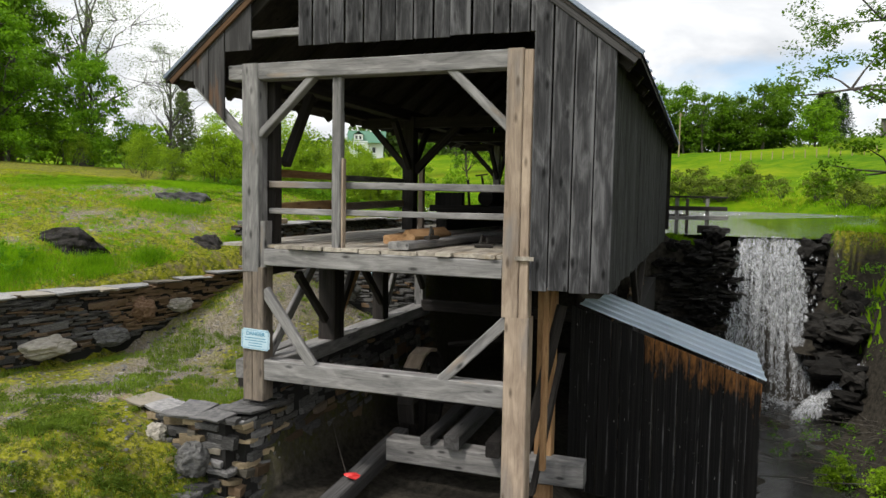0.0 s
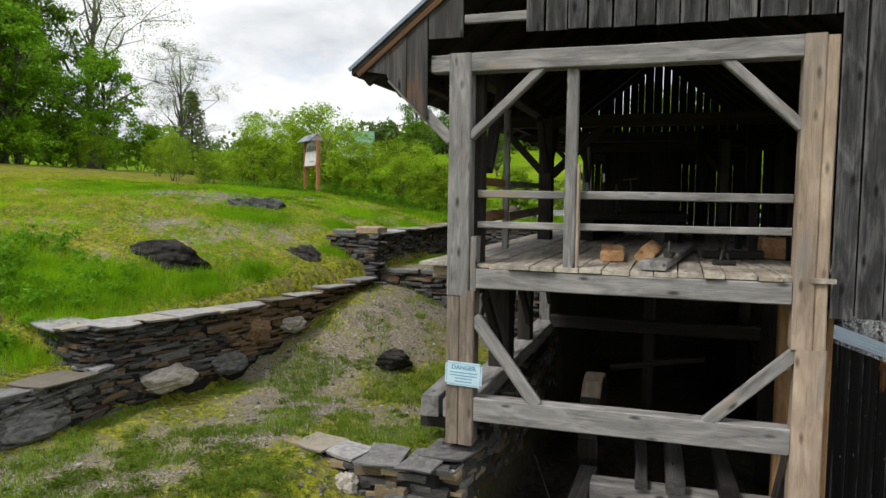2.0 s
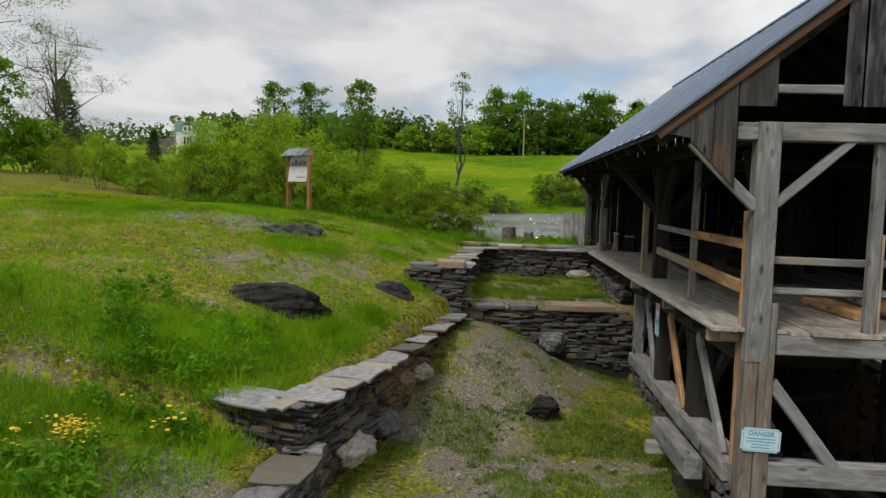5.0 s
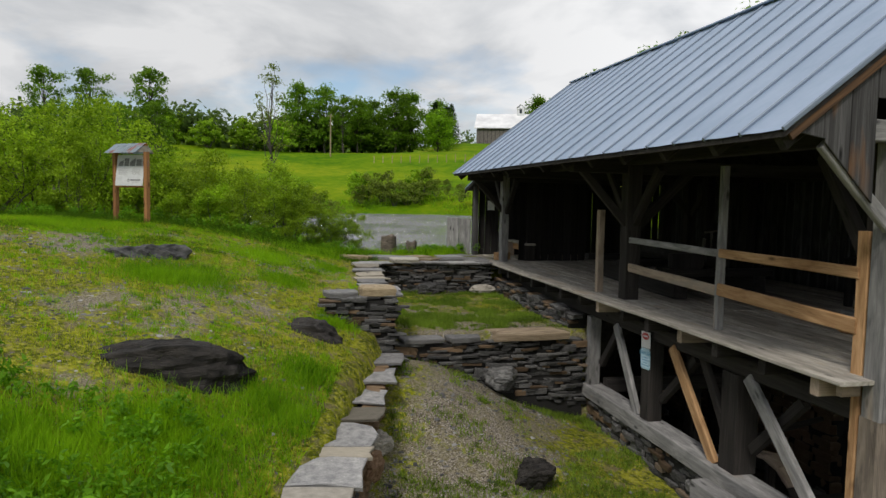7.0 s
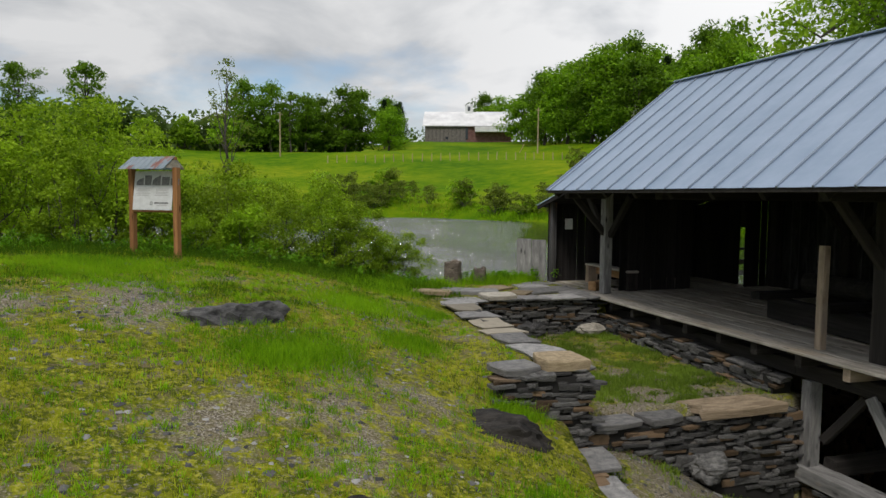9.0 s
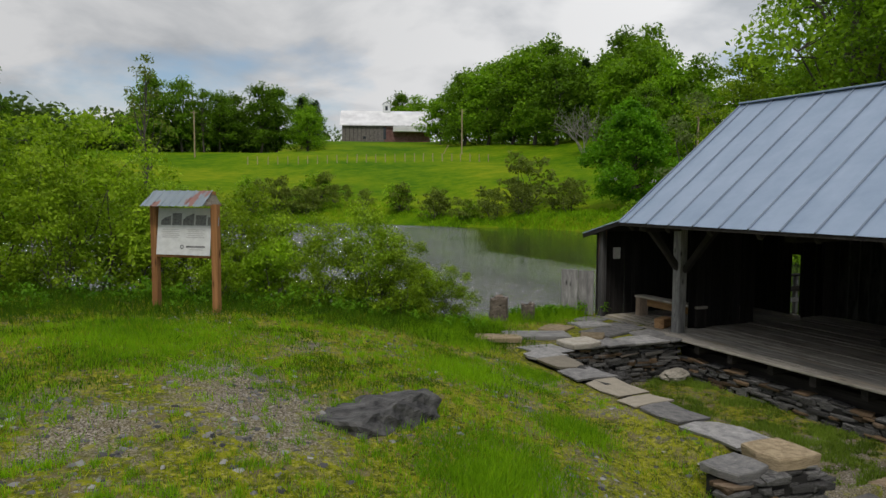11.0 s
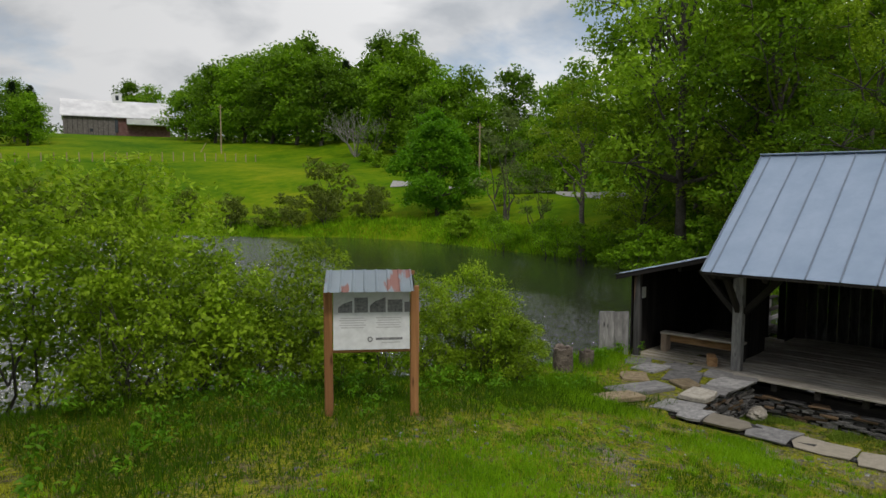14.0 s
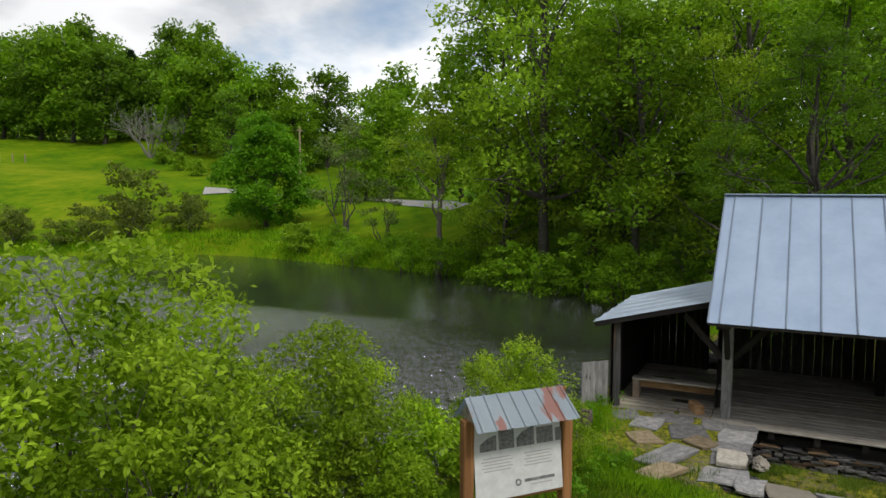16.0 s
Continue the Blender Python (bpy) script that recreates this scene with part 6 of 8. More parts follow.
def build_dam():
    r = random.Random(77)
    dam = thing("dam_rocks", "dark wet ledge and boulders of the dam beside the fall", "rock face", kind="structure")
    meshes = []
    for i in range(8):
        me = boulder_mesh("boulder", 200 + i, 0.55, 3)
        me.materials.append(ROCK_WET)
        meshes.append(me)

    def put(x, y, z, sx, sy, sz):
        place("boulder", meshes[r.randrange(8)], None, dam, pose(x, y, z, r.uniform(-12, 12), r.uniform(-12, 12), r.uniform(0, 360)) @ Matrix.Diagonal((sx, sy, sz, 1)))

    # left of the fall: laid stones above, ledge below
    for i in range(70):
        z = r.uniform(-4.3, -0.45)
        put(4.6 + 1.9 * r.random(), 12.56 + r.uniform(-0.06, 0.08), z, r.uniform(0.4, 1.05), r.uniform(0.5, 0.8), r.uniform(0.14, 0.36))
    for x, z, s in ((5.65, -0.50, 0.42), (6.15, -0.62, 0.55), (6.2, -1.05, 0.6), (5.2, -0.5, 0.3), (4.9, -0.55, 0.4), (5.9, -0.22, 0.5)):
        put(x, 12.5, z, s * 1.1, s, s * 0.8)
    # behind the water
    for i in range(26):
        put(6.4 + 2.2 * r.random(), 12.85 + r.uniform(0, 0.15), r.uniform(-4.3, -0.6), r.uniform(0.5, 1.0), 0.7, r.uniform(0.3, 0.6))
    # right of it, a tumbled bank
    for i in range(70):
        u = r.random()
        put(8.5 + 3.0 * r.random(), 12.6 - 2.4 * u + r.uniform(-0.3, 0.3), -0.55 - 3.9 * (0.25 + 0.75 * u) * r.uniform(0.55, 1.05), r.uniform(0.5, 1.3), r.uniform(0.5, 1.0), r.uniform(0.3, 0.7))
    # in the stream
    for i in range(34):
        put(r.uniform(6.5, 10.5), r.uniform(-1.0, 11.0), -4.62 + r.uniform(-0.05, 0.12), r.uniform(0.15, 0.55), r.uniform(0.15, 0.5), r.uniform(0.12, 0.32))
    put(6.05, 12.9, -0.15, 0.7, 0.6, 0.16)
    for x, z, w in ((8.35, -0.55, 0.8), (8.75, -0.45, 0.7), (8.6, -1.1, 1.0), (9.1, -0.9, 0.9)):
        put(x, 12.6, z, w, 0.8, 0.6)


build_dam()


def build_branches():
    """Drift of dead branches caught below the fall."""
    r = random.Random(78)
    verts, quads = [], []
    for i in range(190):
        x, y = r.uniform(6.6, 10.8), r.uniform(5.5, 11.0)
        z = -4.34 + max(0, (x - 8.4) * 0.35) + r.uniform(0, 0.28)
        a, L, w, tilt = r.uniform(0, math.pi), r.uniform(0.25, 1.1), r.uniform(0.005, 0.013), r.uniform(-0.25, 0.35)
        d = Vector((math.cos(a), math.sin(a), tilt)).normalized()
        s = d.cross(Vector((0, 0, 1))).normalized() * w
        u = s.cross(d).normalized() * w
        p, q = Vector((x, y, z)), Vector((x, y, z)) + d * L + Vector((0, 0, -0.1))
        b = len(verts)
        for e, k in ((p, 1.0), (q, 0.4)):
            verts.extend([e + s * k, e + u * k, e - s * k, e - u * k])
        quads.extend([(b + i_, b + (i_ + 1) % 4, b + 4 + (i_ + 1) % 4, b + 4 + i_) for i_ in range(4)])
    for p, q in (((9.0, 11.4, -2.9), (10.6, 12.2, -0.35)), ((9.2, 12.0, -1.2), (9.35, 12.1, -0.35)), ((9.9, 11.5, -0.3), (10.9, 12.6, -0.1)), ((8.9, 12.2, -0.5), (10.2, 12.0, 0.1))):
        p, q = Vector(p), Vector(q)
        d = (q - p).normalized()
        s, b = d.cross(Vector((0, 0, 1))).normalized() * 0.025, len(verts)
        u = s.cross(d).normalized() * 0.025
        for e, k in ((p, 1.0), (q, 0.6)):
            verts.extend([e + s * k, e + u * k, e - s * k, e - u * k])
        quads.extend([(b + i_, b + (i_ + 1) % 4, b + 4 + (i_ + 1) % 4, b + 4 + i_) for i_ in range(4)])
    ob = place("dead_branches", quick_mesh("dead_branches", [tuple(v) for v in verts], quads), TREE_BARK)
    tagged(ob, "dark dead branches drifted below the fall", "branches", kind="stuff")


build_branches()


def mound_z(x, y):
    """The turf-covered bank right of the fall: a broad hummock with a broken edge."""
    u, v = (x - 10.9) / 2.7, (y - 12.75) / 1.15
    edge = 1 - (np.abs(u) ** 3 + np.abs(v) ** 3) + 1.1 * (cloudy(x, y, 0.7, 51) - 0.5)
    return -3.0 + 2.98 * step(-0.25, 0.55, edge) + 0.16 * (cloudy(x, y, 0.7, 52) - 0.5) + 0.10 * np.clip(x - 10, 0, 3)


def build_mound():
    xs, ys = np.linspace(7.9, 13.9, 61), np.linspace(11.3, 14.2, 30)
    gx, gy = np.meshgrid(xs, ys)
    i = np.arange(gx.size).reshape(gx.shape)
    q = np.stack([i[:-1, :-1], i[:-1, 1:], i[1:, 1:], i[1:, :-1]], -1).reshape(-1, 4)
    me = quick_mesh("turf_bank", np.stack([gx.ravel(), gy.ravel(), mound_z(gx, gy).ravel()], 1), q)
    at = me.attributes.new("wet_shade", "FLOAT", "POINT")
    at.data.foreach_set("value", step(-0.22, -0.45, mound_z(gx, gy)).ravel().astype(np.float32))
    tagged(place("turf_bank", me, GROUND), "turf bank overhanging the rocks beside the fall", "bank", kind="structure")


build_mound()


# ---- trees, shrubs and grass ----
def leaves_mesh(name, centres, radii, per, size, seed, droop=0.25, flat=0.65, slim=0.5):
    """Leaves in clumps: each a folded four-cornered blade of its own, turned mostly upward."""
    g = np.random.default_rng(seed)
    c, rad = np.repeat(np.asarray(centres, float), per, 0), np.repeat(np.asarray(radii, float), per)
    n = len(c)
    v = g.normal(size=(n, 3))
    v /= np.linalg.norm(v, axis=1)[:, None]
    v *= (g.random(n) ** 0.45)[:, None]
    p = c + v * rad[:, None] * np.array([1, 1, flat])
    nrm = g.normal(size=(n, 3)) * 0.75 + v * 0.5 + np.array([0, 0, 0.8])
    nrm /= np.linalg.norm(nrm, axis=1)[:, None]
    a = np.cross(nrm, g.normal(size=(n, 3)))
    a /= np.linalg.norm(a, axis=1)[:, None]
    a[:, 2] -= droop
    a /= np.linalg.norm(a, axis=1)[:, None]
    b = np.cross(nrm, a)
    s = size * g.uniform(0.55, 1.35, n)[:, None]
    verts = np.stack([p - a * s * 0.5, p + b * s * slim * 0.5 + nrm * s * 0.08, p + a * s * 0.5, p - b * s * slim * 0.5 + nrm * s * 0.08], 1).reshape(-1, 3)
    return quick_mesh(name, verts, np.arange(n * 4).reshape(-1, 4))


def tube(verts, quads, path, radii, sides=6):
    path = [Vector(p) for p in path]
    base = len(verts)
    for i, p in enumerate(path):
        d = (path[min(i + 1, len(path) - 1)] - path[max(i - 1, 0)]).normalized()
        s = d.cross(Vector((0.3, 1, 0.1))).normalized()
        u = s.cross(d)
        for k in range(sides):
            t = 2 * math.pi * k / sides
            verts.append(p + (s * math.cos(t) + u * math.sin(t)) * radii[i])
    for i in range(len(path) - 1):
        for k in range(sides):
            a, b = base + i * sides + k, base + i * sides + (k + 1) % sides
            quads.append((a, b, b + sides, a + sides))


def bend(r, p, q, wob, n=4):
    p, q = Vector(p), Vector(q)
    L = (q - p).length
    return [p.lerp(q, i / n) + (Vector((r.uniform(-1, 1), r.uniform(-1, 1), r.uniform(-0.4, 0.6))) * wob * L if 0 < i < n else Vector((0, 0, 0))) for i in range(n + 1)]


def grow(name, seed, height, crown_r, low, lobes, clumps, per, leaf_size, mat, trunk_r=0.16, clump_r=0.75, airy=0.0, stems=1, bark=None, flat=0.65, slim=0.5):
    """A broadleaf tree or shrub at the origin: trunk and limbs, and a crown of leaf clumps gathered in uneven lobes."""
    r = random.Random(seed)
    t = thing(name, "", "")
    verts, quads = [], []
    centre = []
    for i in range(lobes):
        f = (i + 0.5) / lobes
        a = i * 2.399 + r.uniform(-0.5, 0.5)
        z = low + (height - low) * ((0.10 if stems == 1 else 0.03) + (0.80 if stems == 1 else 0.86) * f + r.uniform(-0.06, 0.06))
        env = min(1.0, 0.72 + 0.8 * f) * math.sqrt(1 - 0.97 * f ** 2.1)
        rr = crown_r * env * r.uniform(0.35, 0.85)
        centre.append((Vector((rr * math.cos(a), rr * math.sin(a), z)), crown_r * r.uniform(0.32, 0.52) * (1 - 0.35 * f)))
    if stems == 1:
        top = Vector((r.uniform(-0.3, 0.3), r.uniform(-0.3, 0.3), height * 0.86))
        tp = bend(r, (0, 0, -0.3), top, 0.025, 6)
        tube(verts, quads, tp, [trunk_r * (1.25 if i == 0 else 1 - 0.13 * i) for i in range(7)], 7)
        for c, lr in centre:
            s = max(0.25, min(0.9, (c.z / height) - r.uniform(0.10, 0.22)))
            k = s * 6 * 0.99
            i = int(k)
            p = tp[i].lerp(tp[min(i + 1, 6)], k - i)
            tube(verts, quads, bend(r, p, c, 0.07, 4), [trunk_r * q * (1.1 - s * 0.7) for q in (0.5, 0.4, 0.28, 0.18, 0.08)], 5)
    else:
        for i in range(stems):
            a = i * 2.399
            c = centre[i % len(centre)][0]
            p = (0.28 * crown_r * r.random() * math.cos(a), 0.28 * crown_r * r.random() * math.sin(a), -0.15)
            tube(verts, quads, bend(r, p, c, 0.08, 4), [trunk_r * q for q in (1, 0.8, 0.6, 0.42, 0.2)], 5)
        for c, lr in centre[stems:]:
            d = centre[r.randrange(min(stems, len(centre)))][0] * 0.6
            tube(verts, quads, bend(r, d, c, 0.08, 3), [trunk_r * q for q in (0.55, 0.42, 0.3, 0.12)], 4)
    pts, rads = [], []
    for c, lr in centre:
        m = max(3, int(clumps / lobes))
        for j in range(m):
            a, u = r.uniform(0, 2 * math.pi), r.uniform(-0.45, 1)
            w = math.sqrt(1 - u * u) if u < 1 else 0
            k = lr * r.uniform(0.55, 1.1)
            q = c + Vector((w * math.cos(a) * k, w * math.sin(a) * k, u * k * 0.8))
            pts.append(tuple(q))
            rads.append(clump_r * r.uniform(0.6, 1.25))
            if j % 3 == 0 and leaf_size < 0.4:
                tube(verts, quads, bend(r, c, q, 0.08, 2), [trunk_r * 0.13, trunk_r * 0.09, trunk_r * 0.04], 4)
    place("trunk", quick_mesh("trunk", [tuple(v) for v in verts], quads), bark or TREE_BARK, t)
    place("crown", leaves_mesh("crown", pts, rads, per, leaf_size, seed, flat=flat, slim=slim), mat, t)
    return t


def conifer(name, seed, height, spread, mat):
    r = random.Random(seed)
    t = thing(name, "", "")
    verts, quads = [], []
    tube(verts, quads, [(0, 0, -0.3), (0, 0, height * 0.5), (0.05, 0, height)], [0.17, 0.1, 0.02], 6)
    pts, rads = [], []
    tiers = int(height * 2.8)
    for i in range(tiers):
        f = i / tiers
        z = height * (0.14 + 0.85 * f)
        for k in range(7):
            a = k * 0.9 + i * 0.7 + r.uniform(-0.2, 0.2)
            L = spread * (1 - f) ** 0.85 * r.uniform(0.7, 1.1) + 0.15
            tip = Vector((L * math.cos(a), L * math.sin(a), z - L * 0.18))
            tube(verts, quads, [(0, 0, z), tip], [0.03, 0.008], 4)
            for u in (0.45, 0.75, 1.0):
                pts.append(tuple(Vector((0, 0, z)).lerp(tip, u)))
                rads.append(0.26 + 0.12 * (1 - f))
    place("trunk", quick_mesh("trunk", [tuple(v) for v in verts], quads), TREE_BARK, t)
    place("crown", leaves_mesh("crown", pts, rads, 11, 0.30, seed, 0.3, 0.6, 0.28), mat, t)
    return t


def bare_tree(name, seed, height, spread):
    """A leafless tree: forking grey limbs."""
    r = random.Random(seed)
    t = thing(name, "", "")
    verts, quads = [], []

    def fork(p, d, L, rad, deep):
        q = p + d * L
        tube(verts, quads, bend(r, p, q, 0.05, 3), [rad, rad * 0.85, rad * 0.7, rad * 0.55], 5)
        if deep:
            for i in range(3 if deep > 2 else 2):
                e = (d + Vector((r.uniform(-1, 1), r.uniform(-1, 1), r.uniform(-0.2, 0.6))) * spread).normalized()
                fork(q - d * L * r.uniform(0, 0.4), e, L * r.uniform(0.55, 0.8), rad * 0.55, deep - 1)

    for k in range(6):
        a = k * 1.05 + r.uniform(-0.3, 0.3)
        lean = r.uniform(0.25, 0.8)
        fork(Vector((0, 0, -0.2)), Vector((lean * math.cos(a), lean * math.sin(a), 1)).normalized(), height * r.uniform(0.22, 0.36), height * 0.010, 4)
    place("trunk", quick_mesh("trunk", [tuple(v) for v in verts], quads), DEAD_WOOD, t)
    return t


def plant(kind, label, category, spots, group=""):
    """Sets copies of a grown plant on the ground: rows of x, y, scale, turn. The first row moves the plant itself."""
    for i, (x, y, s, a) in enumerate(spots):
        m = pose(x, y, ground_at(x, y), 0, 0, a)
        ob = kind if i == 0 else copy_thing(kind, m)
        ob.matrix_basis = m @ Matrix.Diagonal((s, s, s * (0.94 + 0.12 * math.sin(7 * x + y)), 1))
        tagged(ob, label, category, group)


# right-hand wood beyond the spillway: tall, close, fine-leaved
near_a = grow("broadleaf_tree", 1, 15.0, 4.6, 1.6, 18, 210, 62, 0.23, LEAF_MID, 0.24, 1.0)
near_b = grow("broadleaf_tree", 2, 13.5, 4.2, 0.8, 17, 200, 62, 0.225, LEAF_DARK, 0.22, 0.95)
near_c = grow("broadleaf_tree", 3, 12.5, 4.0, 0.6, 16, 190, 60, 0.21, LEAF_SHRUB, 0.2, 0.9)
near_d = grow("broadleaf_tree", 4, 15.0, 4.9, 0.6, 20, 230, 30, 0.38, LEAF_DARK, 0.25, 1.15)
plant(near_a, "tall green broadleaf tree at the wood's edge", "tree", [(19.5, 22, 1.25, 10), (22, 13, 1.3, 70), (25.5, 21, 1.15, 130), (24.2, 6.5, 1.2, 40)], "trees of the near wood")
plant(near_b, "dark green broadleaf tree at the wood's edge", "tree", [(17.8, 17, 1.15, 10), (18.5, 8.5, 1.15, 100), (25.0, 26.4, 1.32, 220), (27, 14, 1.2, 330)], "trees of the near wood")
plant(near_d, "dark green tree deep in the wood", "tree", [(33, 15, 1.25, 250), (30.5, 26, 1.3, 300), (31.5, 21.5, 1.25, 150), (29, 9.5, 1.25, 280), (36, 24, 1.2, 90), (33, 5, 1.3, 20), (38, 12, 1.35, 200), (28, 1, 1.2, 60)], "trees of the near wood")
plant(near_c, "pale green broadleaf tree leaning over the pond", "tree", [(16.2, 13, 0.85, 0), (20.6, 24.6, 0.8, 90), (21.5, 18.5, 1.3, 200)], "trees of the near wood")

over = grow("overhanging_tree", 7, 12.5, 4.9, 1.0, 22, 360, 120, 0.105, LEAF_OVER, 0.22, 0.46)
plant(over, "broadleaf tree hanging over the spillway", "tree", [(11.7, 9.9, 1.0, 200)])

# understorey along the far bank of the pond
brush = grow("bank_bush", 11, 2.6, 1.7, 0.3, 9, 60, 38, 0.185, LEAF_DARK, 0.035, 0.42, stems=6)
plant(brush, "green bush at the water's edge", "bush", [(16.6, 20.5, 1.0, 0), (17.4, 22.6, 1.2, 50), (18.6, 24.2, 1.0, 100), (15.2, 17.0, 1.1, 150), (14.0, 15.6, 0.9, 200), (20.2, 28.5, 1.0, 10), (21.6, 31.5, 0.9, 250),
      (22.6, 36, 0.8, 300), (16.8, 19.2, 1.3, 70), (12.6, 12.6, 0.9, 20), (11.8, 11.2, 0.7, 90), (10.6, 9.0, 0.55, 180), (9.8, 7.2, 0.5, 40), (10.2, 5.4, 0.6, 130), (11.0, 13.6, 0.6, 260), (24.8, 38.5, 0.7, 30), (24.2, 34.0, 0.4, 60), (25.5, 27.0, 1.0, 300), (28.5, 28.0, 0.9, 20), (22.2, 27.0, 0.9, 80), (32.5, 31.0, 1.0, 60), (24.5, 24.5, 1.5, 170), (33.0, 44.5, 0.7, 10), (18.2, 14.0, 1.5, 60), (19.8, 10.0, 1.6, 120), (17.0, 9.0, 1.3, 10), (-27.0, 18.0, 1.0, 30), (-26.2, 21.0, 0.9, 80), (-28.0, 13.0, 1.1, 160), (-26.8, 25.5, 1.0, 220), (-26.5, 15.5, 0.8, 300)], "bushes round the pond")

# leaning trunk, round maple, thin grey tree and the bare one on the far side
lean = grow("leaning_tree", 21, 12.0, 3.0, 5.6, 12, 110, 50, 0.20, LEAF_SHRUB, 0.2, 0.65, bark=PALE_BARK)
plant(lean, "tall pale-leaved tree with a bare leaning trunk", "tree", [(20.9, 28.8, 1.0, 40)])
maple = grow("round_tree", 22, 7.6, 3.1, 0.5, 20, 380, 70, 0.24, LEAF_MAPLE, 0.2, 0.72)
plant(maple, "dense round bright green tree by the pond", "tree", [(29.1, 48.4, 1.16, 0)])
thin = grow("thin_tree", 23, 8.6, 2.6, 1.6, 9, 60, 34, 0.26, LEAF_GREY, 0.09, 0.7, stems=5)
plant(thin, "thin many-stemmed tree with pale leaves", "tree", [(27.8, 40.0, 1.0, 0), (26.0, 35.5, 0.6, 90)])
dead = bare_tree("bare_tree", 24, 11.0, 0.9)
plant(dead, "leafless grey tree at the foot of a wood", "dead tree", [(55.6, 91.5, 1.2, 0), (57.6, 90.0, 0.95, 120)])
snag = grow("sparse_tree", 25, 11.5, 1.7, 3.0, 14, 60, 14, 0.24, LEAF_DULL, 0.13, 0.55)
plant(snag, "thin half-bare tree on the far bank", "tree", [(-7.5, 74.0, 1.42, 0)])

# wooded crest beyond the meadow, and the belt of trees along its top
far_a = grow("broadleaf_tree", 31, 15.0, 5.2, 0.3, 22, 230, 26, 0.62, LEAF_HILL, 0.26, 1.6)
far_b = grow("broadleaf_tree", 32, 13.5, 4.9, 0.2, 22, 220, 26, 0.62, LEAF_DARK, 0.25, 1.6)
far_c = grow("tall_tree", 33, 15.0, 3.4, 2.6, 24, 130, 40, 0.36, LEAF_HILL, 0.22, 0.85)
plant(far_b, "large green tree of the wood on the hill", "tree", [(62.8, 161.5, 1.07, 0), (61.5, 134.1, 1.48, 40), (61.9, 116.3, 1.39, 80), (60.8, 88.4, 1.2, 120), (61.0, 82.8, 1.06, 160), (57.6, 75.1, 0.9, 200), (59.7, 72.9, 0.9, 240), (75.5, 210.6, 1.35, 280), (74.5, 163.5, 1.5, 300),
      (25.6, 146, 0.82, 20), (73.7, 138.4, 1.55, 70), (76.9, 124.1, 1.4, 100), (77.8, 104.1, 1.3, 10), (55, 66, 0.85, 190), (40, 46, 0.6, 50), (48, 48, 0.8, 30), (44, 38, 0.95, 150), (58, 54, 1.0, 260)], "trees on the hill")
plant(far_a, "dark green tree of the wood on the hill", "tree", [(31, 172, 0.9, 10), (62.4, 147.3, 1.25, 50), (61.9, 124.6, 1.31, 90), (61.4, 108.2, 1.15, 130), (67.2, 106.4, 1.0, 150), (67.3, 101.2, 1.0, 170), (74.2, 218.8, 1.25, 210), (1.5, 149, 0.92, 0),
      (8.3, 148, 0.93, 60), (16.3, 147, 1.0, 100), (-4.0, 149, 0.92, 200), (20.5, 152, 0.95, 240), (12, 154, 0.95, 280), (28.5, 158, 0.75, 320), (74.8, 177.9, 1.25, 10), (74.9, 151.8, 1.55, 110), (73.4, 129.1, 1.4, 20), (77.8, 110.6, 1.2, 0), (62, 66, 0.95, 40)], "trees on the hill")
plant(far_c, "tall airy tree with a bare lower trunk", "tree", [(-33.8, 105, 1.08, 0), (-25.9, 106, 1.14, 60), (-31.5, 82, 0.72, 120), (-26.0, 88, 0.78, 200), (-21.5, 88, 0.8, 260), (-38.5, 101, 1.02, 20), (5.2, 146, 0.9, 140), (50.5, 71.8, 0.9, 200)], "tall trees beyond the pond")
hedge = grow("hedge_bush", 35, 4.4, 2.7, 0.2, 10, 70, 20, 0.48, LEAF_MID, 0.05, 0.75, stems=6)
dull = grow("grey_bush", 36, 4.6, 2.4, 0.2, 10, 64, 18, 0.38, LEAF_DULL, 0.06, 0.7, stems=7)
plant(hedge, "green bush on the far bank", "bush", [(-5.4, 66.5, 0.8, 0), (2.0, 74.5, 0.7, 40), (9.6, 76, 0.8, 80), (16.0, 68, 0.7, 120), (-12, 58, 0.85, 160), (-18, 50, 0.9, 200), (-23, 36, 0.9, 240), (-16.5, 55, 0.7, 280),
      (20.0, 60, 0.5, 0), (24.3, 41.3, 0.55, 90), (-27, 27, 0.62, 10), (-31, 24, 0.7, 130), (-24, 29.5, 0.5, 180), (-35, 30, 0.75, 40), (-29, 38, 0.6, 260), (33, 52, 0.6, 30), (-40, 24, 0.9, 70), (-8, 143, 1.6, 0), (-15, 148, 1.7, 60), (-22, 146, 1.5, 100), (-30, 150, 1.6, 10), (-40, 148, 1.4, 200), (53, 86, 0.7, 0), (50, 80, 0.55, 80), (47, 74, 0.5, 90)], "bushes on the far bank")
plant(dull, "dull brownish bush on the far bank", "bush", [(26.0, 60.0, 1.25, 0), (22.5, 61.5, 0.7, 40), (26.4, 53.5, 0.72, 80), (10.1, 75.2, 0.65, 120), (17.5, 63, 0.6, 160), (5.0, 75, 0.7, 200), (-8.5, 63, 0.6, 240), (30.0, 57.5, 0.6, 10)], "bushes on the far bank")

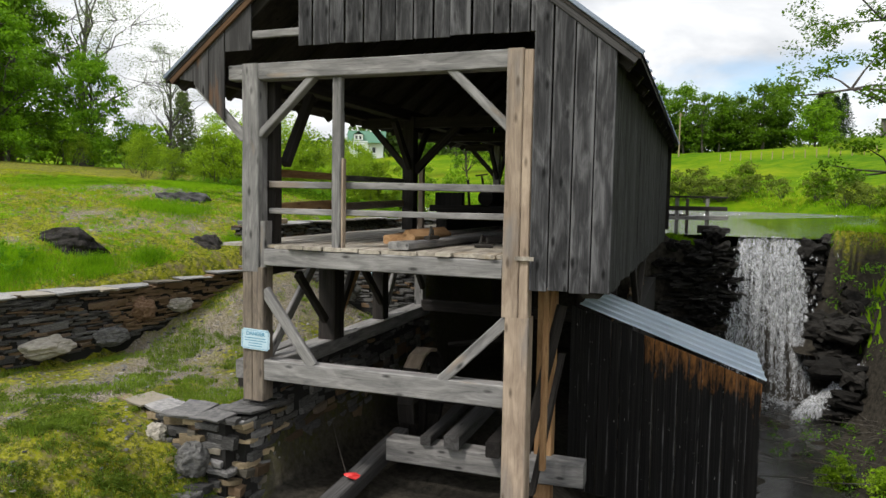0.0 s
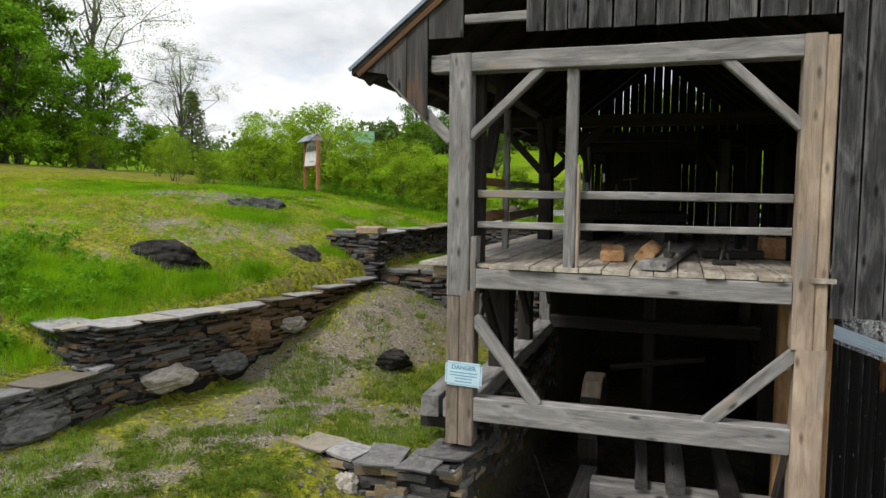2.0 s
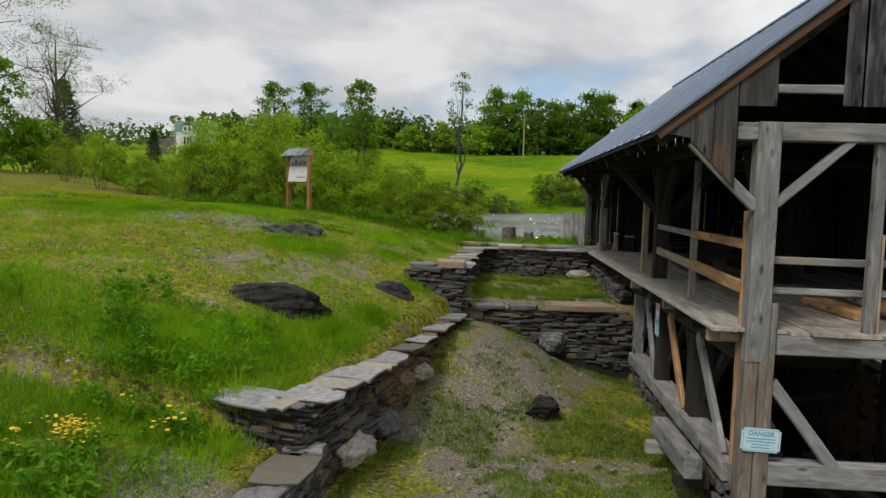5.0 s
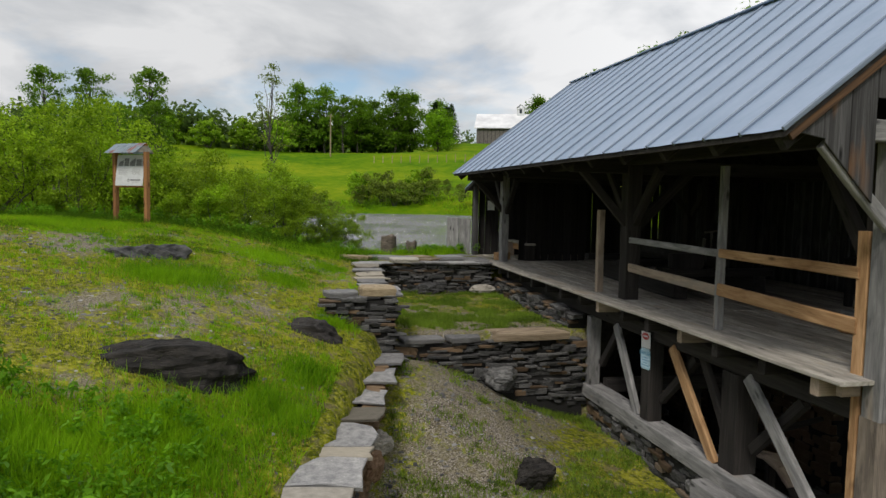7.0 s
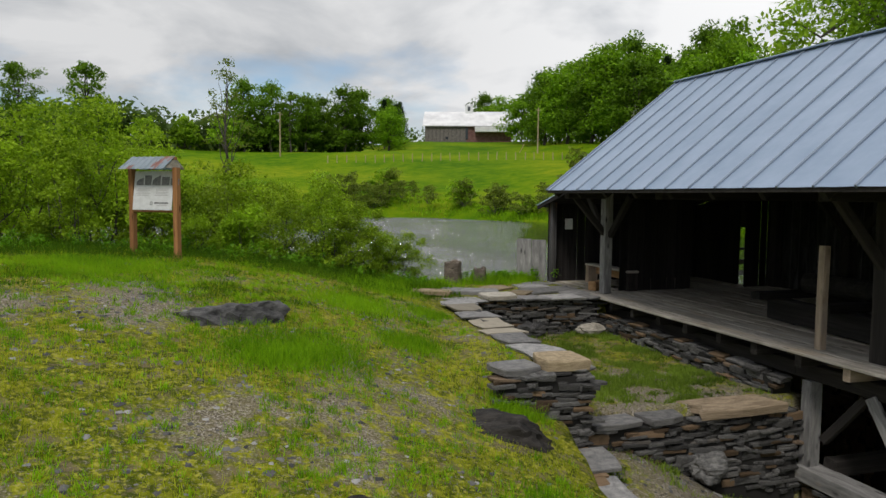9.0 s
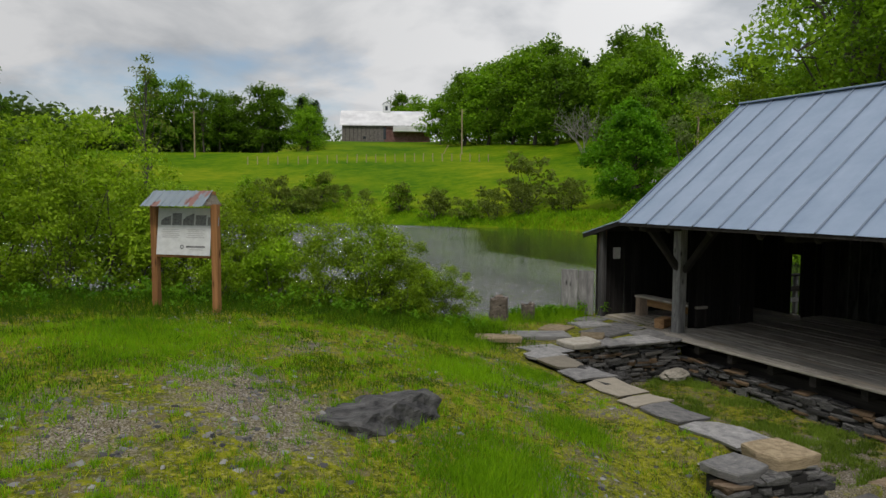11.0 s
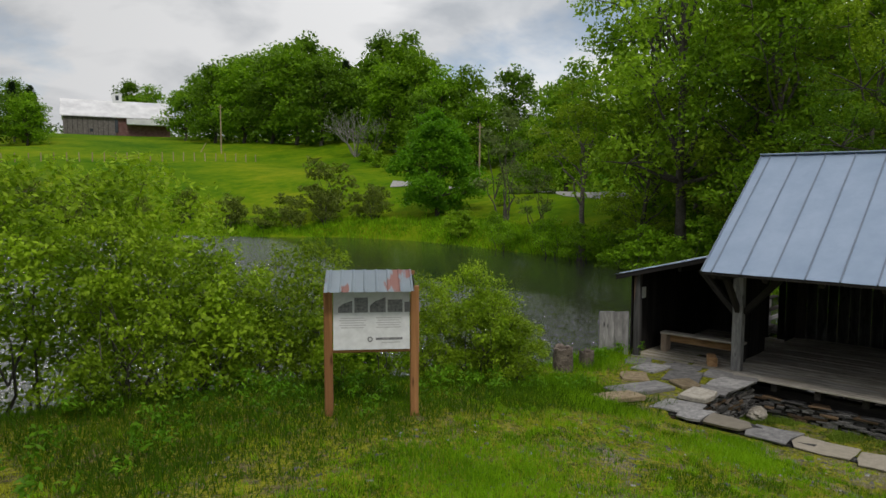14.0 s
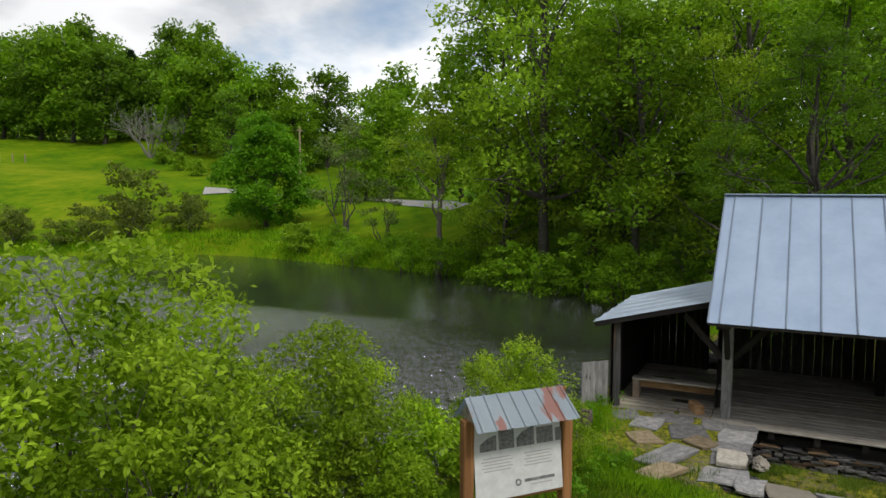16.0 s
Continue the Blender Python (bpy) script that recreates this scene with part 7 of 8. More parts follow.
r_bank = random.Random(37)
row = []
for (ax, ay), (bx, by) in (((-12, 56), (-5, 65)), ((-5, 65), (3, 73.5)), ((3, 73.5), (11, 74)), ((11, 74), (19, 60)), ((19, 60), (26, 55))):
    for i in range(5):
        f = (i + r_bank.random()) / 5
        row.append((ax + (bx - ax) * f + r_bank.uniform(-0.5, 1.5), ay + (by - ay) * f + r_bank.uniform(-0.4, 1.6), r_bank.uniform(0.38, 0.72), r_bank.uniform(0, 360)))
plant(copy_thing(dull, pose(0, 0, 0)), "brownish bush in the hedge along the far bank", "bush", row, "bushes on the far bank")

# the grove at the crest of the lawn
grove = grow("broadleaf_tree", 41, 13.5, 4.8, 0.1, 26, 330, 40, 0.34, LEAF_GROVE, 0.24, 0.85)
plant(grove, "dense dark green tree at the crest of the lawn", "tree", [(-28.8, 18.5, 0.74, 0), (-32.5, 22.5, 0.86, 60), (-31, 14, 0.95, 120), (-36, 18, 1.15, 200), (-38, 26, 1.0, 260), (-34, 9, 1.05, 300), (-27.5, 23.5, 0.5, 30), (-29.5, 11.5, 0.7, 90)], "grove at the crest")
airy = grow("airy_tree", 42, 14.0, 5.4, 3.0, 18, 260, 64, 0.10, LEAF_GREY, 0.22, 0.8, bark=AIRY_BARK)
plant(airy, "half-bare grey tree just coming into leaf", "tree", [(-31.8, 27.0, 1.2, 0), (-28.2, 30.6, 0.68, 120)])
fir = conifer("pine_tree", 43, 8.5, 2.3, LEAF_GREY)
plant(fir, "thin greyish pine among the bushes", "tree", [(-29.5, 33.5, 0.85, 0)])
spruce = conifer("spruce_tree", 44, 11.0, 2.4, LEAF_CONIFER)
plant(spruce, "dark spruce on the hilltop", "tree", [(28.8, 165, 1.05, 0), (32.4, 168, 1.1, 50), (35, 175, 1.15, 90), (71, 113, 1.35, 10), (71, 98, 1.3, 80), (68, 94, 1.15, 20), (-60, 105, 0.8, 0)], "spruces on the hilltop")

# shrubs on the near bank, round the information board
shrub_a = grow("bank_shrub", 51, 3.9, 1.75, 0.55, 16, 190, 46, 0.102, LEAF_SHRUB, 0.035, 0.36, stems=7, flat=0.75)
shrub_b = grow("bank_shrub", 52, 3.3, 1.5, 0.2, 15, 170, 50, 0.102, LEAF_SHRUB, 0.032, 0.34, stems=7, flat=0.75)
shrub_c = grow("low_shrub", 53, 1.5, 1.0, 0.1, 9, 80, 46, 0.10, LEAF_BRIGHT, 0.02, 0.26, stems=8)
plant(shrub_a, "yellow-green leafy shrub on the pond bank", "shrub", [(-10.4, 16.6, 1.02, 0), (-11.9, 17.4, 1.12, 50), (-13.2, 16.6, 0.88, 310), (-14.2, 18.4, 0.72, 110), (-9.2, 17.4, 0.96, 170), (-8.2, 17.0, 0.84, 200), (-7.4, 16.4, 0.80, 20), (-6.7, 16.0, 0.64, 260), (-16.4, 19.8, 0.65, 230), (-13.4, 19.8, 0.82, 290), (-17.6, 17.0, 0.52, 20), (-15.0, 22.6, 0.77, 80), (-18.5, 23, 0.52, 130), (-12.6, 22.4, 0.73, 10), (-20.5, 19.6, 0.43, 210), (-22.5, 23.5, 0.47, 70), (-25, 20.5, 0.43, 150)], "shrubs on the near bank")
plant(shrub_b, "yellow-green leafy shrub beside the information board", "shrub", [(-9.2, 16.2, 0.72, 0), (-6.2, 14.4, 0.52, 60), (-5.4, 14.2, 0.60, 120), (-7.6, 16.0, 0.5, 180), (-4.7, 14.4, 0.52, 30), (-4.1, 14.5, 0.42, 75), (-5.0, 13.8, 0.46, 150), (-3.5, 14.5, 0.36, 10), (-13.8, 16.6, 0.6, 300), (-16.0, 17.2, 0.5, 90), (-10.9, 15.7, 0.72, 140)], "shrubs on the near bank")
plant(shrub_c, "low bright green shrub in the grass", "shrub", [(-7.2, 14.9, 0.8, 0), (-5.4, 15.0, 0.6, 70), (-11.4, 15.4, 0.4, 140), (-4.0, 15.1, 0.5, 100), (8.9, 5.9, 0.6, 0), (8.1, 6.4, 0.42, 60), (9.4, 4.9, 0.6, 60), (9.0, 12.9, 0.5, 40), (10.2, 12.8, 0.7, 170), (-8.2, 14.6, 0.5, 20), (10.9, 2.2, 0.9, 100), (9.6, 6.6, 0.8, 20), (10.2, 3.6, 0.9, 220)], "low shrubs")


def blades(name, spots, lengths, widths, seed, lean=0.5, height=ground):
    """Blades of grass: thin tapering triangles on the ground."""
    g = np.random.default_rng(seed)
    x, y = spots
    n = len(x)
    z = height(x, y)
    a, b = g.uniform(0, 2 * np.pi, n), g.uniform(0, 2 * np.pi, n)
    h = lengths
    dx, dy = np.cos(a) * widths / 2, np.sin(a) * widths / 2
    k = g.random(n) * lean
    v = np.stack([np.stack([x - dx, y - dy, z - 0.01], 1), np.stack([x + dx, y + dy, z - 0.01], 1), np.stack([x + np.cos(b) * h * k, y + np.sin(b) * h * k, z + h * np.sqrt(np.clip(1 - 0.6 * k * k, 0.05, 1))], 1)], 1)
    return quick_mesh(name, v.reshape(-1, 3), np.arange(3 * n).reshape(-1, 3))


def build_grass():
    g = np.random.default_rng(9)

    def region(n, x0, x1, y0, y1, keep):
        x, y = g.uniform(x0, x1, n), g.uniform(y0, y1, n)
        ok = g.random(n) < keep(x, y)
        return x[ok], y[ok]

    on_lawn = lambda x, y: (x < wall_x(y) - 0.32) & (shore(x, y) > 0.5)
    # short turf on the lawn
    x, y = region(240000, -17, -3.4, -1.0, 15.5, lambda x, y: on_lawn(x, y) * np.clip(1.25 - 2.3 * bare_at(x, y), 0.05, 1) * np.clip(2.2 * cloudy(x, y, 0.5, 8) - 0.45, 0.06, 1) * (1 - 0.35 * step(6, 9, y)))
    L = g.uniform(0.025, 0.075, len(x)) * (0.5 + 1.1 * cloudy(x, y, 0.8, 5))
    ob = place("lawn_grass", blades("lawn_grass", (x, y), L, g.uniform(0.006, 0.013, len(x)), 1, 0.8), GRASS_DRY)
    tagged(ob, "short yellow-green grass of the lawn", "grass", kind="stuff")
    # small bunches all over the lawn
    n = 2200
    cx, cy = region(n * 3, -15, -3.6, -0.5, 14.5, lambda x, y: on_lawn(x, y) * np.clip(2.6 * cloudy(x, y, 1.1, 21) - 0.85, 0.03, 1))
    k = 24
    x, y = np.repeat(cx, k) + g.normal(0, 0.035, len(cx) * k), np.repeat(cy, k) + g.normal(0, 0.035, len(cx) * k)
    L = np.repeat(g.uniform(0.04, 0.11, len(cx)), k) * g.uniform(0.6, 1.1, len(cx) * k)
    ob = place("grass_bunches", blades("grass_bunches", (x, y), L, g.uniform(0.006, 0.012, len(x)), 6, 0.9), GRASS)
    tagged(ob, "small bright green bunches of grass on the lawn", "grass", kind="stuff")
    # dark mossy grass where the lawn runs down to the shrubs
    x, y = region(190000, -15, -4.5, 6.5, 13.0, lambda x, y: on_lawn(x, y) * np.clip(5.5 * cloudy(x, y, 0.55, 33, 4) - 2.6, 0, 1) * np.clip(1.3 - 2.0 * bare_at(x, y), 0.05, 1) * step(6.5, 9.0, y))
    ob = place("mossy_grass", blades("mossy_grass", (x, y), g.uniform(0.02, 0.07, len(x)), g.uniform(0.008, 0.016, len(x)), 16, 1.2), GRASS_DEEP)
    tagged(ob, "low dark green mossy grass in patches", "grass", kind="stuff")
    # lush tufts
    tufts = [(-6.7, 6.7, 0.75, 0.16), (-7.2, 6.2, 0.6, 0.14), (-5.2, 7.6, 0.5, 0.13), (-5.6, 9.6, 0.8, 0.12), (-4.6, 12.3, 1.0, 0.13), (-6.0, 1.7, 0.9, 0.22), (-5.2, 2.6, 0.6, 0.20), (-4.9, 3.6, 0.5, 0.15), (-7.2, 1.2, 0.8, 0.24),
             (-4.4, 5.9, 0.35, 0.16), (-3.6, 13.8, 1.0, 0.2), (-1.6, 14.5, 0.9, 0.24), (-0.7, 14.3, 0.4, 0.28), (-12, 8, 1.6, 0.10), (-9.5, 10.5, 1.4, 0.10), (-4.3, 10.0, 0.4, 0.12)]
    xs, ys, ls = [], [], []
    for cx, cy, rad, h in tufts:
        n = int(5200 * rad * rad) + 600
        x, y = cx + g.normal(0, rad * 0.5, n), cy + g.normal(0, rad * 0.5, n)
        ok = on_lawn(x, y) | ((y > 12.2) & (x < -0.3))
        xs.append(x[ok]), ys.append(y[ok]), ls.append(g.uniform(0.4, 1.1, ok.sum()) * h)
    # long grass below the shrubs and behind the board
    x, y = region(64000, -12.6, -3.0, 11.4, 17.5, lambda x, y: (shore(x, y) > 0.1) * step(11.6, 13.6, y + 0.12 * np.abs(x + 9)) * 0.9)
    ob = place("rank_grass", blades("rank_grass", (x, y), g.uniform(0.05, 0.22, len(x)) * (0.4 + 1.2 * cloudy(x, y, 0.6, 61)), g.uniform(0.008, 0.018, len(x)), 12, 1.3), GRASS_DEEP)
    tagged(ob, "deep green long grass below the shrubs", "grass", kind="stuff")
    # the rank bank at the low end of the lawn
    x, y = region(80000, -12, -5.3, -6.0, 2.2, lambda x, y: on_lawn(x, y) * (1 - step(-5.9, -5.2, x) * (y < 0.2)) * np.clip(1.0 - bare_at(x, y), 0.05, 1) * step(2.6, 0.6, y + 0.25 * (x + 7)) * step(-12, -9.5, x) * step(-6.0, -3.8, y))
    xs.append(x), ys.append(y), ls.append(g.uniform(0.08, 0.30, len(x)))
    x, y, L = np.concatenate(xs), np.concatenate(ys), np.concatenate(ls)
    ob = place("long_grass", blades("long_grass", (x, y), L * (0.45 + 1.1 * cloudy(x, y, 0.35, 62)), g.uniform(0.007, 0.016, len(x)), 2, 1.15), GRASS)
    tagged(ob, "long bright green grass in tufts", "grass", kind="stuff")
    # thin turf on the lane and the terrace, and on the slope to the stream
    x, y = region(150000, -5.2, 0.6, -6.0, 6.2, lambda x, y: (x > wall_x(y) + 0.3) * (x < 0.15 + 0.8 * (y < -0.3)) * np.clip(cloudy(x, y, 0.6, 12, 4) * 6.5 - 2.8 + 0.3 * step(-1.9, -0.6, x) - 0.25 * step(-0.6, -2.0, y), 0, 1))
    x2, y2 = region(70000, -3.3, -0.2, 6.5, 11.3, lambda x, y: np.clip(cloudy(x, y, 0.5, 14, 4) * 7.0 - 3.4, 0.02, 1))
    x, y = np.concatenate([x, x2]), np.concatenate([y, y2])
    ob = place("lane_grass", blades("lane_grass", (x, y), g.uniform(0.03, 0.10, len(x)), g.uniform(0.008, 0.018, len(x)), 3, 0.95), GRASS_LANE)
    tagged(ob, "thin trodden grass and clover on the lane", "grass", kind="stuff")
    # far banks: tussocks that read as rough grass
    x, y = region(90000, 9, 36, 10, 62, lambda x, y: step(0.2, 0.6, shore(x, y)) * step(6.0, 2.5, shore(x, y)))
    x2, y2 = region(40000, -26, 22, 40, 80, lambda x, y: step(0.2, 0.6, shore(x, y)) * step(4.0, 2.0, shore(x, y)))
    x, y = np.concatenate([x, x2]), np.concatenate([y, y2])
    ob = place("bank_grass", blades("bank_grass", (x, y), g.uniform(0.18, 0.5, len(x)), g.uniform(0.05, 0.14, len(x)), 4, 1.1), GRASS)
    tagged(ob, "rough green grass along the far bank", "grass", kind="stuff")


build_grass()


def build_gravel():
    """Chips of slate scattered where the soil lies open."""
    g = np.random.default_rng(19)
    n = 76000
    x, y = np.concatenate([g.uniform(-12.5, -3.6, n), g.uniform(-5.0, 0.0, n // 2), g.normal(-6.0, 0.5, n // 10)]), np.concatenate([g.uniform(0, 13, n), g.uniform(-4, 6, n // 2), g.normal(-1.2, 0.8, n // 10)])
    keep = (g.random(len(x)) < np.clip(bare_at(x, y) * 0.75 - 0.10, 0.05, 0.34) * np.clip(3.2 * cloudy(x, y, 0.45, 91) - 0.95, 0.05, 1.5)) & (np.abs(x - wall_x(y)) > 0.34) & (shore(x, y) > 0.5)
    x, y = x[keep], y[keep]
    n = len(x)
    z = ground(x, y)
    s = 0.008 + 0.045 * g.random(n) ** 3.0
    a = g.uniform(0, 2 * np.pi, n)
    e, w, h = g.uniform(0.5, 1.0, n), g.uniform(0.4, 0.9, n), g.uniform(0.15, 0.45, n)
    c, d = np.cos(a), np.sin(a)
    rows = []
    for k, (px, py, top) in enumerate(((-1, -0.8, 0), (1, -1, 0), (0.9, 1, 0), (-1, 0.8, 0), (-0.7, -0.6, 1), (0.6, -0.7, 1), (0.6, 0.7, 1), (-0.6, 0.6, 1))):
        ux, uy = px * s * e * g.uniform(0.8, 1.2, n), py * s * w * g.uniform(0.8, 1.2, n)
        rows.append(np.stack([x + ux * c - uy * d, y + ux * d + uy * c, z - 0.006 + top * s * h * g.uniform(0.6, 1.3, n)], 1))
    v = np.stack(rows, 1).reshape(-1, 3)
    f = np.array([(4, 5, 6, 7), (0, 1, 5, 4), (1, 2, 6, 5), (2, 3, 7, 6), (3, 0, 4, 7)])
    q = (np.arange(n)[:, None, None] * 8 + f[None]).reshape(-1, 4)
    ob = place("gravel", quick_mesh("gravel", v, q), CHIPS)
    tagged(ob, "grey slate chips scattered over bare soil", "gravel", kind="stuff")


build_gravel()


def build_weeds():
    """Broad-leaved weeds and yellow flowers on the rank bank."""
    r = random.Random(29)
    g = np.random.default_rng(29)
    pts, rads, tuft_, trad = [], [], [], []
    for i in range(1250):
        x, y = r.uniform(-9.8, -5.2), r.uniform(-4.5, 2.7)
        if y > 0.2 and x > -5.9 or (y < 0.3 and x > -6.1):
            continue
        if (x + 6.5) ** 2 + (y - 3.2) ** 2 < 1.4:
            continue
        if y > 0.9 and r.random() < (y - 0.9) * 0.4 or float(cloudy(x, y, 1.0, 40)) < 0.40:
            continue
        pts.append((x, y, ground_at(x, y) + r.uniform(0.05, 0.28)))
        rads.append(r.uniform(0.07, 0.17))
    for i in range(120):
        x, y = r.uniform(-13, -3.5), r.uniform(12.8, 15.2)
        pts.append((x, y, ground_at(x, y) + r.uniform(0.08, 0.3)))
        rads.append(r.uniform(0.1, 0.2))
    for i in range(420):
        x, y = r.uniform(-3.6, 0.3), r.uniform(-4.0, -0.3)
        if float(cloudy(x, y, 0.5, 45)) < 0.46:
            continue
        tuft_.append((x, y, ground_at(x, y) + r.uniform(0.0, 0.08)))
        trad.append(r.uniform(0.08, 0.22))
    for i in range(90):
        x, y = r.uniform(7.2, 10.4), r.uniform(3.5, 11.0)
        pts.append((x, y, max(ground_at(x, y), -4.5) + r.uniform(0.02, 0.2)))
        rads.append(r.uniform(0.1, 0.25))
    for i in range(80):
        x, y, z = r.uniform(8.6, 11.6), r.uniform(10.2, 12.2), r.uniform(-3.4, -0.7)
        pts.append((x, y, max(z, ground_at(x, y))))
        rads.append(r.uniform(0.08, 0.2))
    for i in range(26):
        a = r.uniform(0, 6.28)
        x, y = -0.75 + r.gauss(0, 0.45), 14.35 + r.gauss(0, 0.22)
        pts.append((x, y, ground_at(x, y) + r.uniform(0.05, 0.25)))
        rads.append(r.uniform(0.08, 0.15))
    low, lrad = [], []
    for i in range(900):
        x = r.uniform(-4.9, 0.0)
        y = r.uniform(-4.5, 6.0)
        if x < float(wall_x(np.array(y))) + 0.35 or float(cloudy(x, y, 0.6, 12, 4)) < 0.47:
            continue
        low.append((x, y, ground_at(x, y) + 0.012))
        lrad.append(r.uniform(0.05, 0.14))
    for i in range(420):
        x, y = (r.uniform(-3.3, -0.3), r.uniform(6.6, 11.2)) if i % 2 else (r.uniform(-4.6, 0.3), r.uniform(-4.5, -0.4))
        if float(cloudy(x, y, 0.7, 44)) > 0.44:
            low.append((x, y, ground_at(x, y) + 0.015))
            lrad.append(r.uniform(0.06, 0.16))
    ob = place("clover", leaves_mesh("clover", low, lrad, 38, 0.032, 31, 0.1, 0.22, 0.7), GRASS_LANE)
    tagged(ob, "low clover and plantain on the trodden lane", "clover", kind="stuff")
    ob = place("weeds", leaves_mesh("weeds", pts, rads, 30, 0.085, 29, 0.1, 0.9, 0.36), WEED)
    tagged(ob, "broad-leaved green weeds in the long grass", "weeds", kind="stuff")
    ob = place("cut_grass", leaves_mesh("cut_grass", tuft_, trad, 70, 0.075, 32, -0.1, 0.45, 0.16), GRASS_LANE)
    tagged(ob, "clumps of rough cut grass and stalks", "grass", kind="stuff")
    # flower heads
    heads = [(-6.95, -1.45, 0.30, 130), (-6.42, -0.75, 0.24, 6), (-6.55, -0.2, 0.22, 4), (-7.0, -0.3, 0.24, 4), (-7.25, -1.9, 0.28, 10), (-6.3, -0.55, 0.26, 4)]
    verts, quads = [], []
    for x, y, h, n in heads:
        spread = 0.20 if n > 50 else 0.09
        for i in range(n):
            px, py = x + r.gauss(0, spread * 0.55), y + r.gauss(0, spread * 0.55)
            pz = ground_at(px, py) + h + r.uniform(-0.08, 0.10)
            s = r.uniform(0.014, 0.022) if n > 50 else 0.032
            for k in range(2):
                a = r.uniform(0, 3.14)
                d, e = Vector((math.cos(a), math.sin(a), r.uniform(-0.3, 0.3))) * s, Vector((-math.sin(a), math.cos(a), r.uniform(-0.3, 0.3))) * s
                b = len(verts)
                p = Vector((px, py, pz + k * 0.004))
                verts.extend([tuple(p - d), tuple(p + e), tuple(p + d), tuple(p - e)])
                quads.append((b, b + 1, b + 2, b + 3))
    ob = place("flowers", quick_mesh("flowers", verts, quads), FLOWER)
    tagged(ob, "yellow wild flowers in the long grass", "flowers", kind="stuff")


build_weeds()


def build_bank_top():
    """Overhanging turf and weeds on the rocks right of the fall."""
    g = np.random.default_rng(33)
    n = 9000
    x, y = 8.2 + 5.4 * g.random(n), 11.5 + 2.4 * g.random(n)
    ok = mound_z(x, y) > -0.45
    x, y = x[ok], y[ok]
    ob = place("overhanging_turf", blades("overhanging_turf", (x, y), g.uniform(0.08, 0.28, len(x)), g.uniform(0.010, 0.022, len(x)), 34, 1.0, mound_z), GRASS)
    tagged(ob, "rough grass hanging over the dam rocks", "grass", kind="stuff")
    n = 2200
    x, y = 4.75 + 1.2 * g.random(n), 12.75 + 0.5 * g.random(n)
    ob = place("dam_grass", blades("dam_grass", (x, y), g.uniform(0.08, 0.26, n), g.uniform(0.010, 0.02, n), 35, 0.8), GRASS)
    tagged(ob, "bright grass on top of the dam", "grass", kind="stuff")


build_bank_top()


# ---- buildings, poles and the lane on the far hill ----
def block(name, x0, x1, y0, y1, z0, z1, mat, parent, label=""):
    bm = bmesh.new()
    bmesh.ops.create_cube(bm, size=1, matrix=Matrix.Translation(((x0 + x1) / 2, (y0 + y1) / 2, (z0 + z1) / 2)) @ Matrix.Diagonal((x1 - x0, y1 - y0, z1 - z0, 1)))
    bmesh.ops.bevel(bm, geom=bm.edges[:], offset=min(0.03, (x1 - x0) * 0.2, (y1 - y0) * 0.2, (z1 - z0) * 0.2), segments=1, affect="EDGES")
    return part(name, bm, mat, parent, label)


def gable_roof(name, x0, x1, y0, y1, z, rise, mat, parent, over=0.4, thick=0.14, along_x=True):
    bm = bmesh.new()
    pts = []
    if along_x:
        prof = [(y0 - over, z - over * 2 * rise / (y1 - y0)), ((y0 + y1) / 2, z + rise), (y1 + over, z - over * 2 * rise / (y1 - y0))]
        mk = lambda e, p, k: (e, p[0], p[1] + k)
        ends = (x0 - over, x1 + over)
    else:
        prof = [(x0 - over, z - over * 2 * rise / (x1 - x0)), ((x0 + x1) / 2, z + rise), (x1 + over, z - over * 2 * rise / (x1 - x0))]
        mk = lambda e, p, k: (p[0], e, p[1] + k)
        ends = (y0 - over, y1 + over)
    v = [[[bm.verts.new(mk(e, p, k)) for p in prof] for k in (0, thick)] for e in ends]
    for s in (0, 1):
        bm.faces.new((v[0][1][s], v[0][1][s + 1], v[1][1][s + 1], v[1][1][s]))
        bm.faces.new((v[0][0][s], v[1][0][s], v[1][0][s + 1], v[0][0][s + 1]))
        for e in (0, 1):
            bm.faces.new((v[e][0][s], v[e][0][s + 1], v[e][1][s + 1], v[e][1][s]))
    for s in (0, 2):
        bm.faces.new((v[0][0][s], v[0][1][s], v[1][1][s], v[1][0][s]))
    bmesh.ops.recalc_face_normals(bm, faces=bm.faces[:])
    return part(name, bm, mat, parent)


def gable_end(name, x, y0, y1, z, rise, mat, parent, t=0.1, along_x=True):
    bm = bmesh.new()
    tri = ((y0, z), (y1, z), ((y0 + y1) / 2, z + rise))
    a = [bm.verts.new((x, p, q) if along_x else (p, x, q)) for p, q in tri]
    b = [bm.verts.new((x + t, p, q) if along_x else (p, x + t, q)) for p, q in tri]
    bm.faces.new(a)
    bm.faces.new(b[::-1])
    for i in range(3):
        bm.faces.new((a[i], a[(i + 1) % 3], b[(i + 1) % 3], b[i]))
    bmesh.ops.recalc_face_normals(bm, faces=bm.faces[:])
    return part(name, bm, mat, parent)


